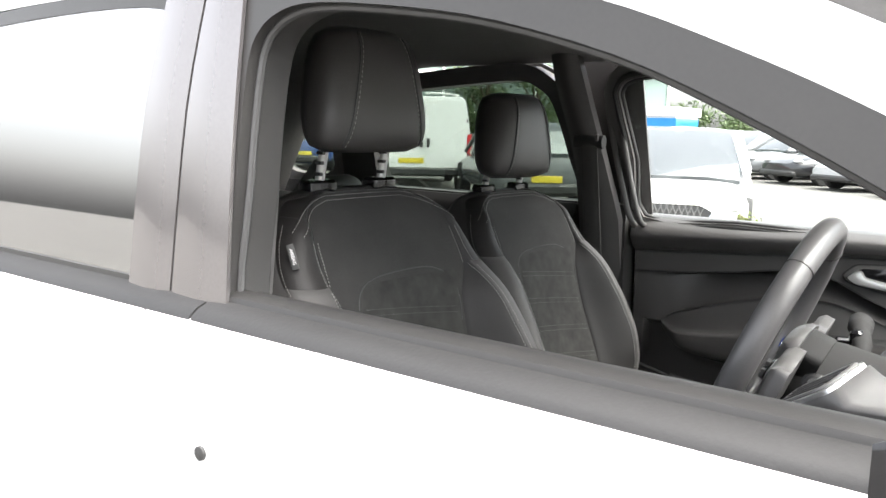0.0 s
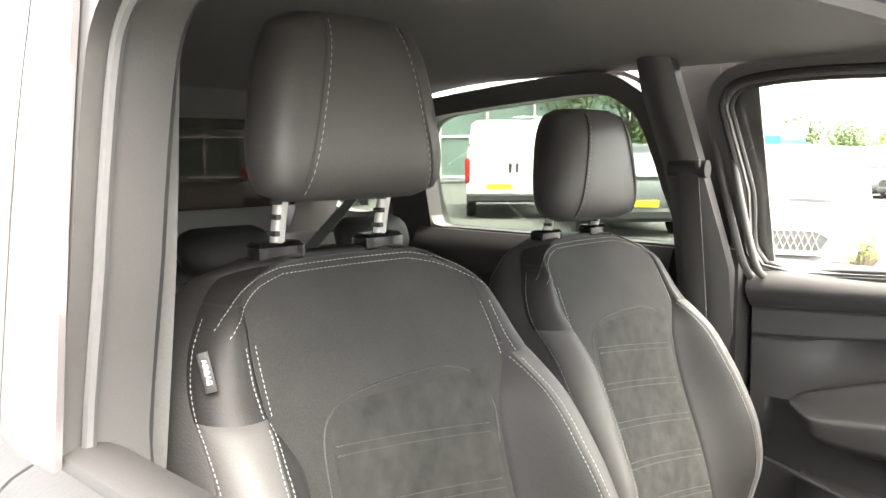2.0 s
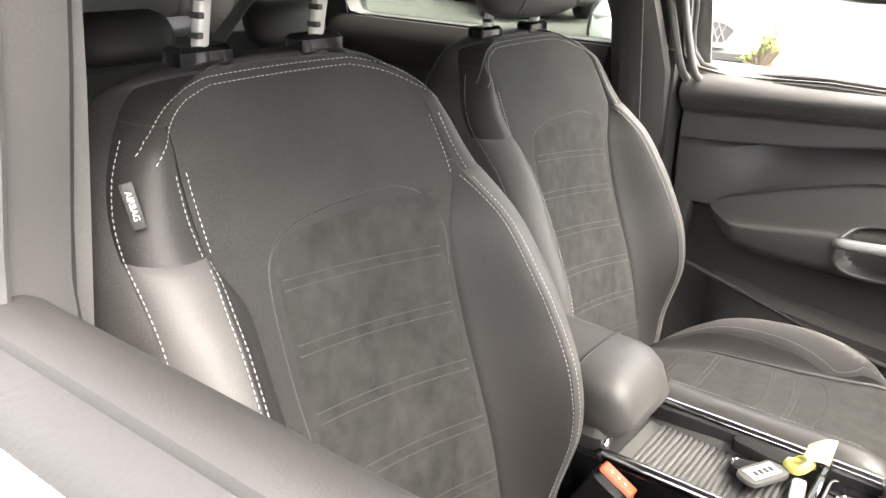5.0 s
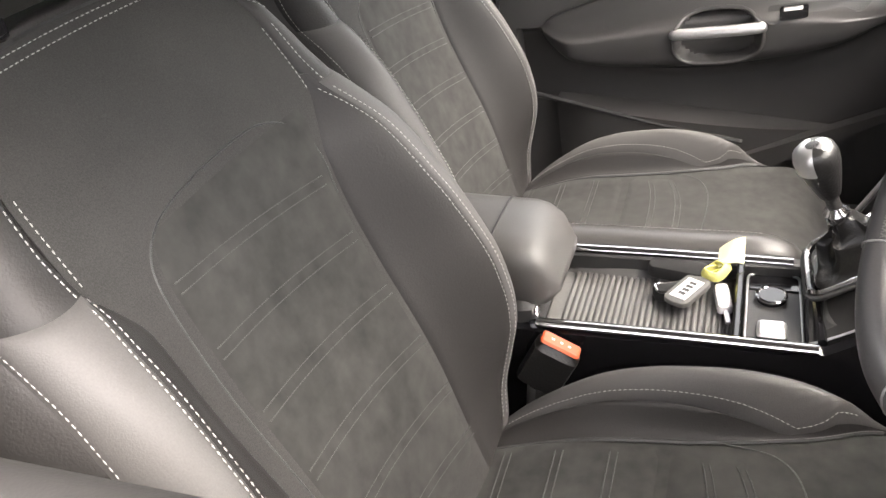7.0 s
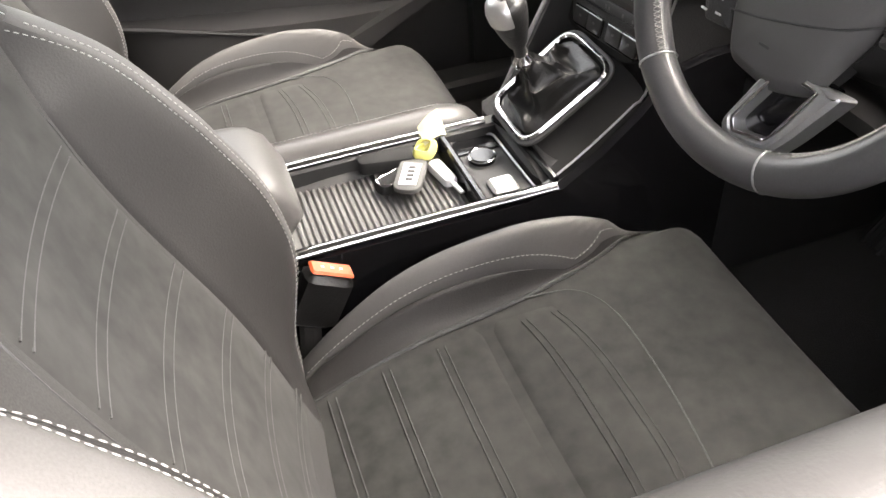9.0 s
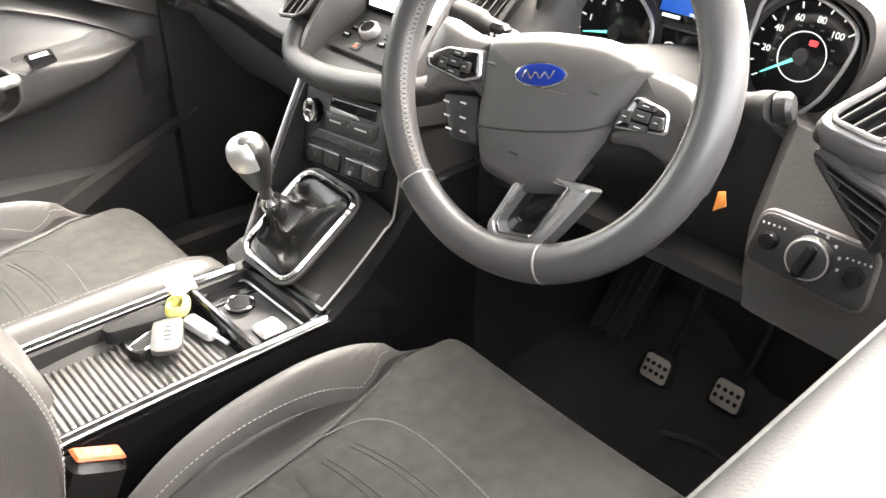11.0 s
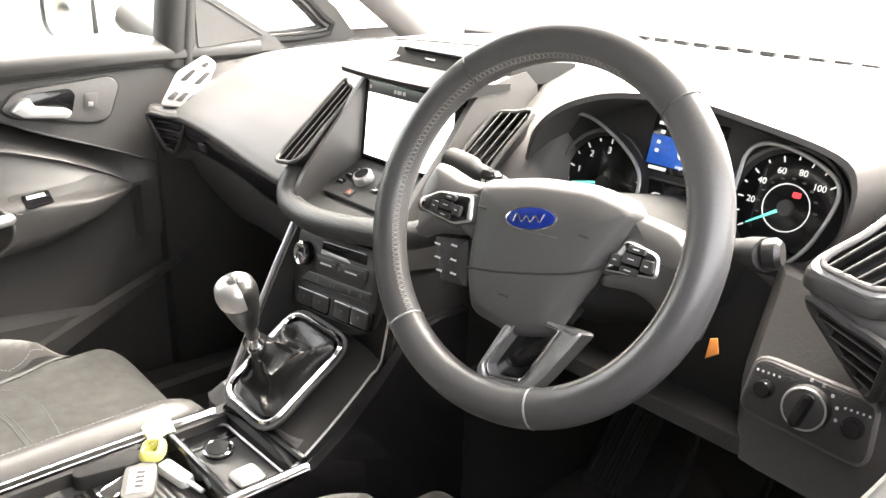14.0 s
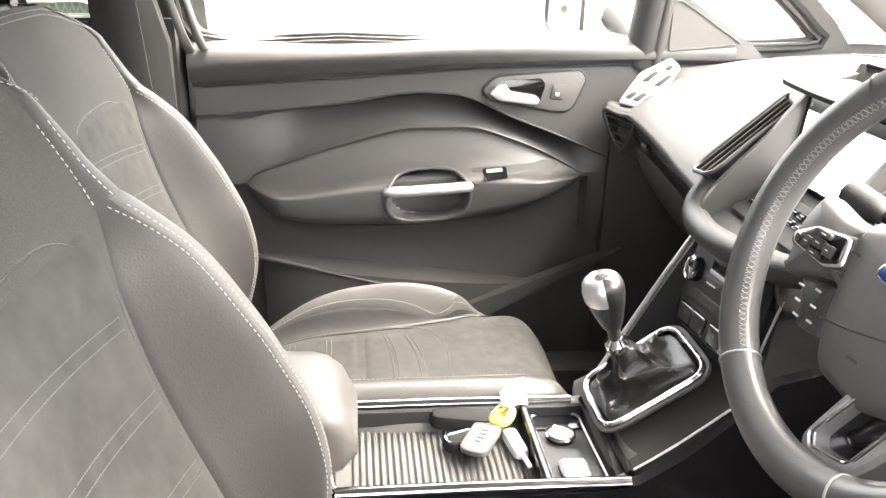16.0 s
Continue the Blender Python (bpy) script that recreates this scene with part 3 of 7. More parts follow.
def spine(z):
    """Front face of the backrest in the middle."""
    return -0.702 + (1.235 - z) * 0.345 + 0.012 * math.exp(-((z - 0.78) / 0.12) ** 2) - 0.03 * ease((z - 1.18) / 0.06) + 0.012 * math.exp(-((z - 1.08) / 0.1) ** 2)


def ridge(z):
    return lerp([(0.56, -0.025), (0.607, -0.005), (0.66, 0.012), (0.71, 0.036), (0.76, 0.06), (0.81, 0.075), (0.87, 0.084), (0.93, 0.08), (0.98, 0.068), (1.03, 0.05), (1.07, 0.026), (1.10, 0.008), (1.13, 0.002), (1.24, 0.0)], z)


def back_x(s, z):
    """Front face of the backrest at the sideways place s."""
    a = abs(s)
    w = seam_s(z)
    c = max(w + 0.001, crown_s(z))
    h = max(c + 0.004, half_s(z))
    x = spine(z) + 0.012 * min(1.0, a / w) ** 2
    if a > w:
        t = min(1.0, (a - w) / (c - w))
        x += ridge(z) * (0.6 * t + 0.4 * ease(t))
    if a > c:
        t = min(1.0, (a - c) / (h - c))
        x += 0.006 * math.sin(math.pi * t) - 0.042 * (1 - math.sqrt(max(0.0, 1 - t * t)))
    return x


def seat(parent):
    zs = [0.56 + 0.678 * k / 56 for k in range(57)]

    def strip(f0, f1, n, z0=0.56, z1=1.238, sink=0.0018):
        """Upholstered strip with its sewn edges turned in."""
        rings = []
        for k in range(61):
            z = z0 + (z1 - z0) * k / 60
            a, b = f0(z), f1(z)
            row = []
            for i in range(n + 1):
                t = i / n
                s_ = a + (b - a) * t
                e = min(1.0, min(t, 1 - t) * abs(b - a) / 0.007)
                e = min(e, 1.0, (z - z0) / 0.007 + (0 if z0 > 0.6 else 1), (z1 - z) / 0.007 + (0 if z1 < 1.2 else 1))
                row.append((back_x(s_, z) - sink * (1 - math.sqrt(max(0.0, e))), SY + s_, z))
            back = [(back_x(a + (b - a) * k2 / n, z) - 0.014, SY + (a + (b - a) * k2 / n) * 0.985, z) for k2 in range(n, -1, -1)]
            rings.append(row + back)
        return loft(rings)

    bp = part("backrest_panel", strip(lambda z: -seam_s(z), lambda z: seam_s(z), 28), CLOTH, parent, "charcoal cloth centre panel", sharp=60)
    VEE = 1.092
    edges = []
    for sg in (-1, 1):
        bo = part("side_bolster", strip(lambda z: sg * seam_s(z), lambda z: sg * max(seam_s(z) + 0.002, crown_s(z)), 10, 0.56, VEE + 0.012), LEATHER, parent, "charcoal leather side bolster", sharp=60)
        part("bolster_edge", strip(lambda z: sg * crown_s(z), lambda z: sg * half_s(z), 12, 0.56, VEE), LEATHER_LIT, bo, "leather edge band lightened for its highlight", sharp=60)
        # Shade at the shoulder is put in by leaving its leather dark.
        part("shoulder_patch", strip(lambda z: sg * crown_s(z), lambda z: sg * half_s(z), 12, VEE, 1.205), LEATHER, bo, "charcoal leather shoulder patch", sharp=60)
        part("shoulder_yoke", strip(lambda z: sg * (seam_s(z) - 0.002), lambda z: sg * half_s(z), 10, 1.203, 1.238), LEATHER, bo, "charcoal leather shoulder", sharp=60)

        def along(f, d, z0, z1, n=60, lift=0.0011):
            return stitches([(back_x(sg * (f(z) + d), z) + lift, SY + sg * (f(z) + d), z) for z in (z0 + (z1 - z0) * k / n for k in range(n + 1))])

        part("stitching", join(along(crown_s, -0.0045, 0.62, VEE - 0.006), along(crown_s, 0.005, 0.62, VEE - 0.006), along(lambda z: min(crown_s(z), seam_s(z)), -0.005, VEE, 1.165), along(crown_s, 0.006, VEE + 0.004, 1.165)), THREAD, bo, "white contrast stitching")
        part("stitching", join(*[stitches([(back_x(sg * half_s(z) * 0.992, z) - 0.004 + 0.001, SY + sg * (half_s(z) + 0.0012), z) for z in (0.62 + 0.575 * k / 70 for k in range(71))])]), THREAD, bo, "white contrast stitching")
        edges.append(bo)
    # sides, rear and rounded top in leather
    def ring(z, f=1.0, drop=0.0):
        h = half_s(z)
        xe = back_x(h, z) - 0.001
        top = 1 - ease((z - 1.17) / 0.07) * 0.5
        rear = spine(z) - 0.115 * top
        pts = []
        for sg in (1, -1):
            side = []
            for k in range(9):
                t = k / 8
                side.append((xe + (rear + 0.035 * top - xe) * t, SY + sg * (h + 0.026 * math.sin(math.pi * 0.62 * t))))
            for k in range(1, 7):
                a = math.pi / 2 * k / 6
                side.append((rear + 0.035 * top * (1 - math.sin(a)), SY + sg * (h + 0.024 - (h + 0.02) * (1 - math.cos(a)) * 0.97)))
            pts += side if sg > 0 else list(reversed(side))
        front = [(back_x(h * (-1 + 2 * k / 14), z) - 0.012, SY + h * (-1 + 2 * k / 14)) for k in range(1, 14)]
        pts += front
        cx = rear * 0.5 + xe * 0.5
        return [(cx + (p[0] - cx) * f, SY + (p[1] - SY) * f, z + drop) for p in pts]

    shell = part("back_shell", loft([ring(z) for z in zs] + [ring(1.238, 0.93, 0.003), ring(1.238, 0.7, 0.0055), ring(1.238, 0.3, 0.0065)]), LEATHER, parent, "charcoal leather back and sides", sharp=60)
    zc = 1.16
    part("seam", tube([(back_x(-half_s(zc), zc) - 0.006 - 0.085 * k / 12, SY - half_s(zc) - 0.026 * math.sin(math.pi * 0.62 * (0.05 + 0.85 * k / 12)) - 0.0004, zc - 0.012 * k / 12) for k in range(13)], 0.0014, 5), HARD, shell)
    top_zs = [1.238 - 0.05 * (k / 10) ** 2 for k in range(11)]
    line = [(-half_s(z) * 0.985, z) for z in reversed(top_zs)] + [(half_s(z) * 0.985, z) for z in top_zs]
    fine = []
    for (a, za), (b, zb) in zip(line, line[1:]):
        for k in range(6):
            fine.append((a + (b - a) * k / 6, za + (zb - za) * k / 6))
    part("stitching", join(stitches([(back_x(a, z - 0.004) + 0.0012, SY + a, z - 0.004) for a, z in fine]), stitches([(back_x(a * 0.965, z - 0.011) + 0.0012, SY + a * 0.965, z - 0.011) for a, z in fine])), THREAD, shell, "white contrast stitching")
    # sewn insert with twin stripes
    def on(s, z, d=0.0012):
        return (back_x(s, z) + d, SY + s, z)

    shoe = curve([(-0.115, 0.66, 0), (-0.118, 0.80, 0), (-0.122, 0.95, 0), (-0.12, 1.035, 0), (-0.10, 1.072, 0), (-0.05, 1.088, 0), (0.05, 1.092, 0), (0.10, 1.085, 0), (0.132, 1.06, 0), (0.142, 1.02, 0), (0.138, 0.98, 0)], 6)
    part("insert_seam", tube([on(p.x, p.y, -0.0006) for p in shoe], 0.0014, 6), HARD, bp, "sewn outline of the insert")

    def inner(u, v):
        z = 0.64 + 0.445 * u
        w0, w1 = -0.113 + 0.02 * max(0, (u - 0.88) / 0.12) ** 2, seam_s(z) - 0.006 - 0.02 * max(0, (u - 0.85) / 0.15) ** 2
        s = w0 + (w1 - w0) * v
        edge = min(1, min(u, 1 - u, v, 1 - v) * 14)
        return on(s, z, -0.001 + 0.0035 * math.sqrt(edge))

    part("suede_insert", solid(inner, lambda u, v: (inner(u, v)[0] - 0.006, *inner(u, v)[1:]), 30, 20), SUEDE, bp, "dark suede insert")
    for k, u in enumerate((0.13, 0.28, 0.43, 0.58, 0.73, 0.88)):
        for d in (-0.012, 0.012):
            part("stripe_seam", tube([on(-0.105 + 0.232 * j / 16, inner(u + d, 0.5)[2] - 0.03 * (j / 16), 0.0018) for j in range(17)], 0.0009, 5), STRIPE, bp, "raised twin stripe seam")
    # cushion
    def top(s, x):
        fx = (x + 0.53) / 0.62
        z = 0.628 + 0.018 * math.sin(math.pi * min(1, max(0, fx)) * 0.8) - 0.05 * ease((0.35 - fx) / 0.5)
        z -= 0.075 * max(0.0, (fx - 0.86) / 0.14) ** 2.4
        a = abs(s)
        w = lerp([(-0.53, 0.155), (-0.40, 0.165), (-0.25, 0.178), (-0.12, 0.205), (-0.03, 0.24), (0.03, 0.25)], x)
        r = lerp([(-0.53, -0.06), (-0.46, 0.0), (-0.40, 0.03), (-0.34, 0.052), (-0.27, 0.066), (-0.2, 0.07), (-0.14, 0.063), (-0.08, 0.04), (-0.04, 0.012), (0.03, 0.0)], x)
        if a > w:
            z += r * ease((a - w) / max(0.226 - w, 0.01))
        else:
            z -= 0.008 * (1 - (a / w) ** 2)
        if a > 0.224:
            z -= 0.040 * ((a - 0.224) / 0.036) ** 2
        return z

    def wide(x):
        return lerp([(-0.53, 0.245), (-0.2, 0.258), (0.01, 0.258), (0.05, 0.245), (0.085, 0.225)], x)

    def pad(s0, s1, n, x0=-0.53, x1=0.085, m=44, lift=0.0):
        rows = []
        for k in range(m + 1):
            x = x0 + (x1 - x0) * k / m
            a, b = s0(x), s1(x)
            row = [(x, SY + a + (b - a) * j / n, top(a + (b - a) * j / n, x) + lift - (0.004 if j in (0, n) else 0)) for j in range(n + 1)]
            low = [(p[0], p[1], p[2] - 0.05) for p in reversed(row)]
            rows.append(row + low)
        return loft(rows)

    sw = lambda x: lerp([(-0.53, 0.155), (-0.40, 0.165), (-0.25, 0.178), (-0.12, 0.205), (-0.03, 0.24), (0.03, 0.25)], x)
    cp = part("seat_cushion", pad(lambda x: -min(sw(x), wide(x)), lambda x: min(sw(x), wide(x)), 24), SUEDE, parent, "charcoal suede cushion")
    for sg in (-1, 1):
        cb = part("cushion_bolster", pad(lambda x: sg * min(sw(x), wide(x) - 0.003), lambda x: sg * max(0.203, min(sw(x), wide(x) - 0.003) + 0.004), 12, -0.53, -0.02), LEATHER, parent, "charcoal leather cushion bolster", sharp=60)
        part("bolster_crown", pad(lambda x: sg * max(0.2035, min(sw(x), wide(x) - 0.003) + 0.0045), lambda x: sg * (wide(x) + 0.004), 14, -0.53, 0.01), LEATHER_LIT, cb, "leather crown lightened for its highlight", sharp=60)
        ln = [(x, SY + sg * max(0.208, sw(x) + 0.006), top(max(0.208, sw(x) + 0.006), x) + 0.001) for x in (-0.47 + 0.40 * k / 60 for k in range(61))]
        part("stitching", stitches(ln), THREAD, cb, "white contrast stitching")
        if sg < 0:
            part("side_band", loft([[(x, SY - wide(x) + 0.034, top(wide(x) - 0.034, x) - 0.001), (x, SY - wide(x) + 0.030, top(wide(x) - 0.030, x) + 0.004), (x, SY - wide(x) + 0.014, top(wide(x) - 0.02, x) + 0.006), (x, SY - wide(x) - 0.002, top(wide(x) - 0.02, x) + 0.001), (x, SY - wide(x) - 0.008, top(wide(x) - 0.02, x) - 0.014), (x, SY - wide(x) - 0.006, top(wide(x) - 0.02, x) - 0.06), (x, SY - wide(x) + 0.02, top(wide(x) - 0.02, x) - 0.06)] for x in (-0.16 + 0.240 * k / 24 for k in range(25))]), LEATHER_LIT, cb, "leather front band lightened for its highlight", sharp=60)
        part("seam", tube([(x, SY + sg * sw(x), top(sw(x), x) - 0.002) for x in (-0.50 + 0.46 * k / 40 for k in range(41))], 0.003, 6), HARD, cp)
    part("front_roll", loft([[(0.081 + 0.012 * math.sin(math.pi * j / 10), SY - 0.225 + 0.45 * k / 16, 0.556 - 0.085 * j / 10) for j in range(11)] + [(-0.03, SY - 0.225 + 0.45 * k / 16, 0.47), (-0.03, SY - 0.225 + 0.45 * k / 16, 0.55)] for k in range(17)]), CLOTH, parent, "cloth front edge of the cushion")
    part("seat_base", box(-0.52, 0.0, SY - 0.22, SY + 0.22, 0.40, 0.56, 0.02), HARD, parent, "black plastic seat base")
    part("seat_rail", box(-0.55, 0.02, SY - 0.21, SY - 0.17, 0.33, 0.40, 0.006), HARD, parent)
    part("seat_rail", box(-0.55, 0.02, SY + 0.17, SY + 0.21, 0.33, 0.40, 0.006), HARD, parent)

    # stitched insert of the cushion
    def cin(u, v):
        x = -0.50 + 0.345 * u - 0.03 * (abs(v - 0.5) * 2) ** 3 * ease((u - 0.6) / 0.4)
        s = -0.165 + 0.33 * v
        edge = min(1, min(1 - u, v, 1 - v) * 16)
        fold = 0.007 * math.exp(-((x + 0.268) / 0.007) ** 2)
        return (x, SY + s, top(s, x) - 0.001 + 0.0042 * math.sqrt(max(0, edge)) - fold)

    part("suede_insert", solid(cin, lambda u, v: (cin(u, v)[0], cin(u, v)[1], cin(u, v)[2] - 0.008), 44, 20), SUEDE, cp, "dark suede cushion insert")
    hs = curve([(-0.26, -0.172, 0), (-0.19, -0.165, 0), (-0.145, -0.12, 0), (-0.128, -0.05, 0), (-0.118, 0.05, 0), (-0.122, 0.13, 0), (-0.15, 0.172, 0), (-0.21, 0.182, 0)], 6)
    part("insert_seam", tube([(p.x, SY + p.y, top(p.y, p.x) - 0.0006) for p in hs], 0.0013, 6), HARD, cp, "sewn outline of the insert")
    for x in (-0.455, -0.39, -0.325, -0.21, -0.165):
        for d in (-0.0045, 0.0045):
            part("stripe_seam", tube([(lambda q: (q[0], q[1], q[2] + 0.0006))(cin((x + d + 0.50) / 0.345, 0.05 + 0.9 * j / 20)) for j in range(21)], 0.0008, 5), STRIPE, cp, "raised twin stripe seam")

    # head restraint on two notched steel posts
    HX, HZ0, HZ1 = -0.725, 1.285, 1.492
    rings = []
    for k in range(21):
        t = k / 20
        z = HZ0 + (HZ1 - HZ0) * t
        e = (max(0.0, 1 - (abs(2 * t - 1)) ** 3.2)) ** 0.5
        w = 0.146 * (0.66 + 0.34 * e ** 0.8) * (1 - 0.28 * t)
        dpt = 0.066 * (0.5 + 0.5 * e)
        cx = HX - 0.015 * t + 0.004
        row = []
        for j in range(36):
            a = 2 * math.pi * j / 36
            c, s_ = math.cos(a), math.sin(a)
            row.append((cx + dpt * (abs(c) ** 0.66) * (1 if c > 0 else -1), SY + w * (1 - 0.2 * math.sqrt(max(0.0, -c))) * (abs(s_) ** 0.55) * (1 if s_ > 0 else -1), z))
        rings.append(row)
    hr = part("head_restraint", loft(rings), LEATHER_LIGHTENED, parent, "leather head restraint, charcoal lightened for haze", sharp=70)
    for sg in (-1, 1):
        ln = []
        for k in range(1, 20):
            t = k / 20
            e = (max(0.0, 1 - (abs(2 * t - 1)) ** 3.2)) ** 0.5
            w = 0.146 * (0.66 + 0.34 * e ** 0.8) * (1 - 0.28 * t)
            q = (0.100 - 0.046 * t) / w
            c = math.sqrt(max(0.0, 1 - q ** 3.64))
            ln.append(V(HX - 0.015 * t + 0.0052 + 0.066 * (0.5 + 0.5 * e) * c ** 0.66, SY + sg * q * w, HZ0 + (HZ1 - HZ0) * t))
        part("seam", tube(ln, 0.0016, 5), HARD, hr)
        part("stitching", stitches([p + V(0.0015, -sg * 0.006, 0) for p in ln], 0.0085, 0.005), THREAD, hr, "white contrast stitching")
        y = SY + sg * 0.0785
        post = part("steel_post", tube([(-0.758, y, 1.19), (-0.748, y, 1.25), (-0.735, y, 1.31)], 0.0085, 12), POST, parent, "notched steel post")
        for z in (1.247, 1.266, 1.283):
            part("notch", box(-0.754 + (1.275 - z) * -0.17 + 0.004, -0.738 + (1.275 - z) * -0.17 + 0.004, y - 0.0102, y - 0.003, z - 0.003, z + 0.003, 0.001), HARD, post)
        part("post_guide", box(-0.770, -0.738, y - 0.033, y + 0.033, 1.214, 1.237, 0.005), GLOSS, parent, "black post guide")
    for ob in parent.children_recursive:
        if ob.name.startswith(("head_restraint", "steel_post", "notch", "post_guide")) or (ob.parent and ob.parent.name.startswith("head_restraint")):
            continue
        for v in ob.data.vertices:
            z = v.co.z + parent.location.z
            v.co.z -= 0.022 * ease((z - 0.98) / 0.25)
    return parent


drv = thing("front_seat", (-0.45, SY, 0.33), "charcoal leather and suede driver seat with white stitching", "car seat", "front seats")
seat(drv)
psg = copy_thing(drv, Matrix.Translation((-0.45 - 0.149, SY + 0.718, 0.33 - 0.045)))
ORIGIN[psg.name] = Vector((-0.45 - 0.149, SY + 0.718, 0.33 - 0.045))
for ob in psg.children:
    if ob.name.startswith("head_restraint"):
        ob.location.z -= 0.030
rows_ = []
for k in range(25):
    x = -0.46 + 0.342 * k / 24
    f = math.sqrt(max(0.0, 1 - max(0.0, (k - 19) / 5.2) ** 2))
    rows_.append([(x, 0.130 + (y - 0.130) * (0.55 + 0.45 * f), 0.640 + (z - 0.640) * f) for y, z in ((0.078, 0.64), (0.077, 0.664), (0.081, 0.676), (0.091, 0.684), (0.106, 0.688), (0.124, 0.686), (0.136, 0.672), (0.136, 0.64))])
band_ = part("side_band", loft(rows_), LEATHER_LIGHTENED, psg, "leather cushion edge, lightened like the head restraints", sharp=60)
part("stitching", stitches([Vector(r[5]) + V(0, -0.002, 0.0016) for r in rows_[:21]]), THREAD, band_, "white contrast stitching")
tagged(psg, "charcoal leather and suede passenger seat with white stitching", "car seat", "front seats")
# woven tag in the side seam of the driver's backrest
ts = half_s(1.125) - 0.009
tm = frame_of((back_x(ts, 1.128) + 0.0045, SY - ts - 0.003, 1.131), (0.33, 0.06, -1), (0.75, 0.85, 0.3))
tag = part("fabric_tag", plate([(-0.0195, -0.0055), (0.0195, -0.0055), (0.0195, 0.0055), (-0.0195, 0.0055)], 0.002, 0.0006, tm), HARD, drv, "small woven side tag")
text("tag_writing", "AIRBAG", 0.0072, tm @ Matrix.Translation((0, 0, 0.0022)), PRINT, tag, label="white woven lettering")


# ---- steering wheel ----
TI, YA = radians(21.8), radians(4.2)
FLAT = 0.968  # the rim is a little lower than wide
WC = V(-0.028, -0.391, 1.057)
WM = frame_of(WC, (math.sin(YA), -math.cos(YA), 0), (math.sin(TI) * math.cos(YA), math.sin(TI) * math.sin(YA), math.cos(TI)))
wheel = thing("steering_wheel", tuple(WC), "black leather steering wheel with silver trim and white stitching", "steering wheel")


def wp(a, b, d=0.0):
    return WM @ V(a, b, d)


def rim_r(q):
    return 0.1695 - 0.002 * math.exp(-((q + math.pi / 2) / 0.45) ** 2)


def rim_piece(q0, q1, n, r0, flat):
    path = [wp(rim_r(q) * math.cos(q), rim_r(q) * math.sin(q) * FLAT) for q in (q0 + (q1 - q0) * k / n for k in range(n + 1))]
    rings = []
    for k, p in enumerate(path):
        q = q0 + (q1 - q0) * k / n
        out, nn = wp(math.cos(q), math.sin(q)) - WC, wp(0, 0, 1) - WC
        rings.append([p + out * (math.cos(a) * r0 * flat) + nn * (math.sin(a) * r0) for a in (2 * math.pi * j / 14 for j in range(14))])
    return loft(rings)


cuts = [radians(a) for a in (49, 131, 232, 292, 409)]
for (a, b), m_ in zip(zip(cuts, cuts[1:]), (RIM, RIM, RIM, RIM)):
    part("rim_section", rim_piece(a + 0.006, b - 0.006, 26, 0.0172, 1.05), m_, wheel, "black leather rim section", sharp=60)
part("rim_core", rim_piece(0, 2 * math.pi, 80, 0.0152, 1.02), HARD, wheel)
for a in (131, 232, 292, 49):
    q = radians(a)
    part("rim_seam", tube([wp((rim_r(q) + 0.0182 * math.cos(k)) * math.cos(q), (rim_r(q) + 0.0182 * math.cos(k)) * math.sin(q) * FLAT, 0.0175 * math.sin(k)) for k in (2 * math.pi * j / 20 for j in range(20))], 0.0011, 5, True), SATIN if a in (232, 292) else HARD, wheel)
dash_a, dash_b = [], []


def rim_at(q, a):
    r = rim_r(q) - 0.0187 * math.cos(a)
    return wp(r * math.cos(q), r * math.sin(q) * FLAT, 0.0178 * math.sin(a))


for q0, n in ((70, 85), (-58, 57)):
    for k in range(n):
        q = radians(q0 + 1.9 * k)
        dash_a.append(tube([rim_at(q, radians(20)), rim_at(q + 0.024, radians(42))], 0.00048, 4))
        dash_b.append(tube([rim_at(q + 0.024, radians(20)), rim_at(q, radians(42))], 0.00048, 4))
tagged(part("rim_stitching", join(*dash_a, *dash_b), RIMTHREAD, wheel, "white cross stitching"), kind="stuff")


def slab(poly, d0, d1, bevel, r=0.01, n=4):
    """Cushioned plate in the wheel's plane."""
    p = rounded(poly, r, n)
    rings = [[wp(q[0], q[1], d0) for q in p], [wp(q[0], q[1], d1 - bevel) for q in p]]
    for f, g in ((0.3, 0.35), (0.65, 0.75), (1.0, 1.0)):
        rings.append([wp(q[0], q[1], d1 - bevel * (1 - g)) for q in inset(p, bevel * f)])
    c = V(sum(q[0] for q in p) / len(p), sum(q[1] for q in p) / len(p))
    for f, g in ((0.6, 0.002), (0.25, 0.0035)):
        rings.append([wp(c.x + (q[0] - c.x) * f, c.y + (q[1] - c.y) * f, d1 + g) for q in inset(p, bevel)])
    return loft(rings)


hub = part("airbag_cover", slab([(-0.088, 0.015), (-0.082, 0.027), (-0.02, 0.0425), (0.04, 0.049), (0.082, 0.0435), (0.0945, 0.031), (0.0735, -0.0115), (0.055, -0.054), (0.0395, -0.094), (-0.001, -0.107), (-0.057, -0.10), (-0.076, -0.0625)], -0.040, -0.020, 0.013, 0.012), HUBM, wheel, "dark grey airbag cover", sharp=50)
part("hub_back", slab([(-0.080, 0.018), (-0.02, 0.038), (0.04, 0.044), (0.086, 0.030), (0.064, -0.014), (0.047, -0.054), (0.032, -0.088), (-0.001, -0.100), (-0.053, -0.093), (-0.070, -0.06)], -0.070, -0.036, 0.004, 0.012), MATTE, wheel, "black back of the hub", sharp=50)
part("cover_crease", tube(curve([wp(-0.07, -0.061, -0.021), wp(-0.035, -0.055, -0.0175), wp(0.0, -0.047, -0.0165), wp(0.045, -0.034, -0.0175), wp(0.078, -0.018, -0.021)], 6), 0.0011, 5), HARD, hub)
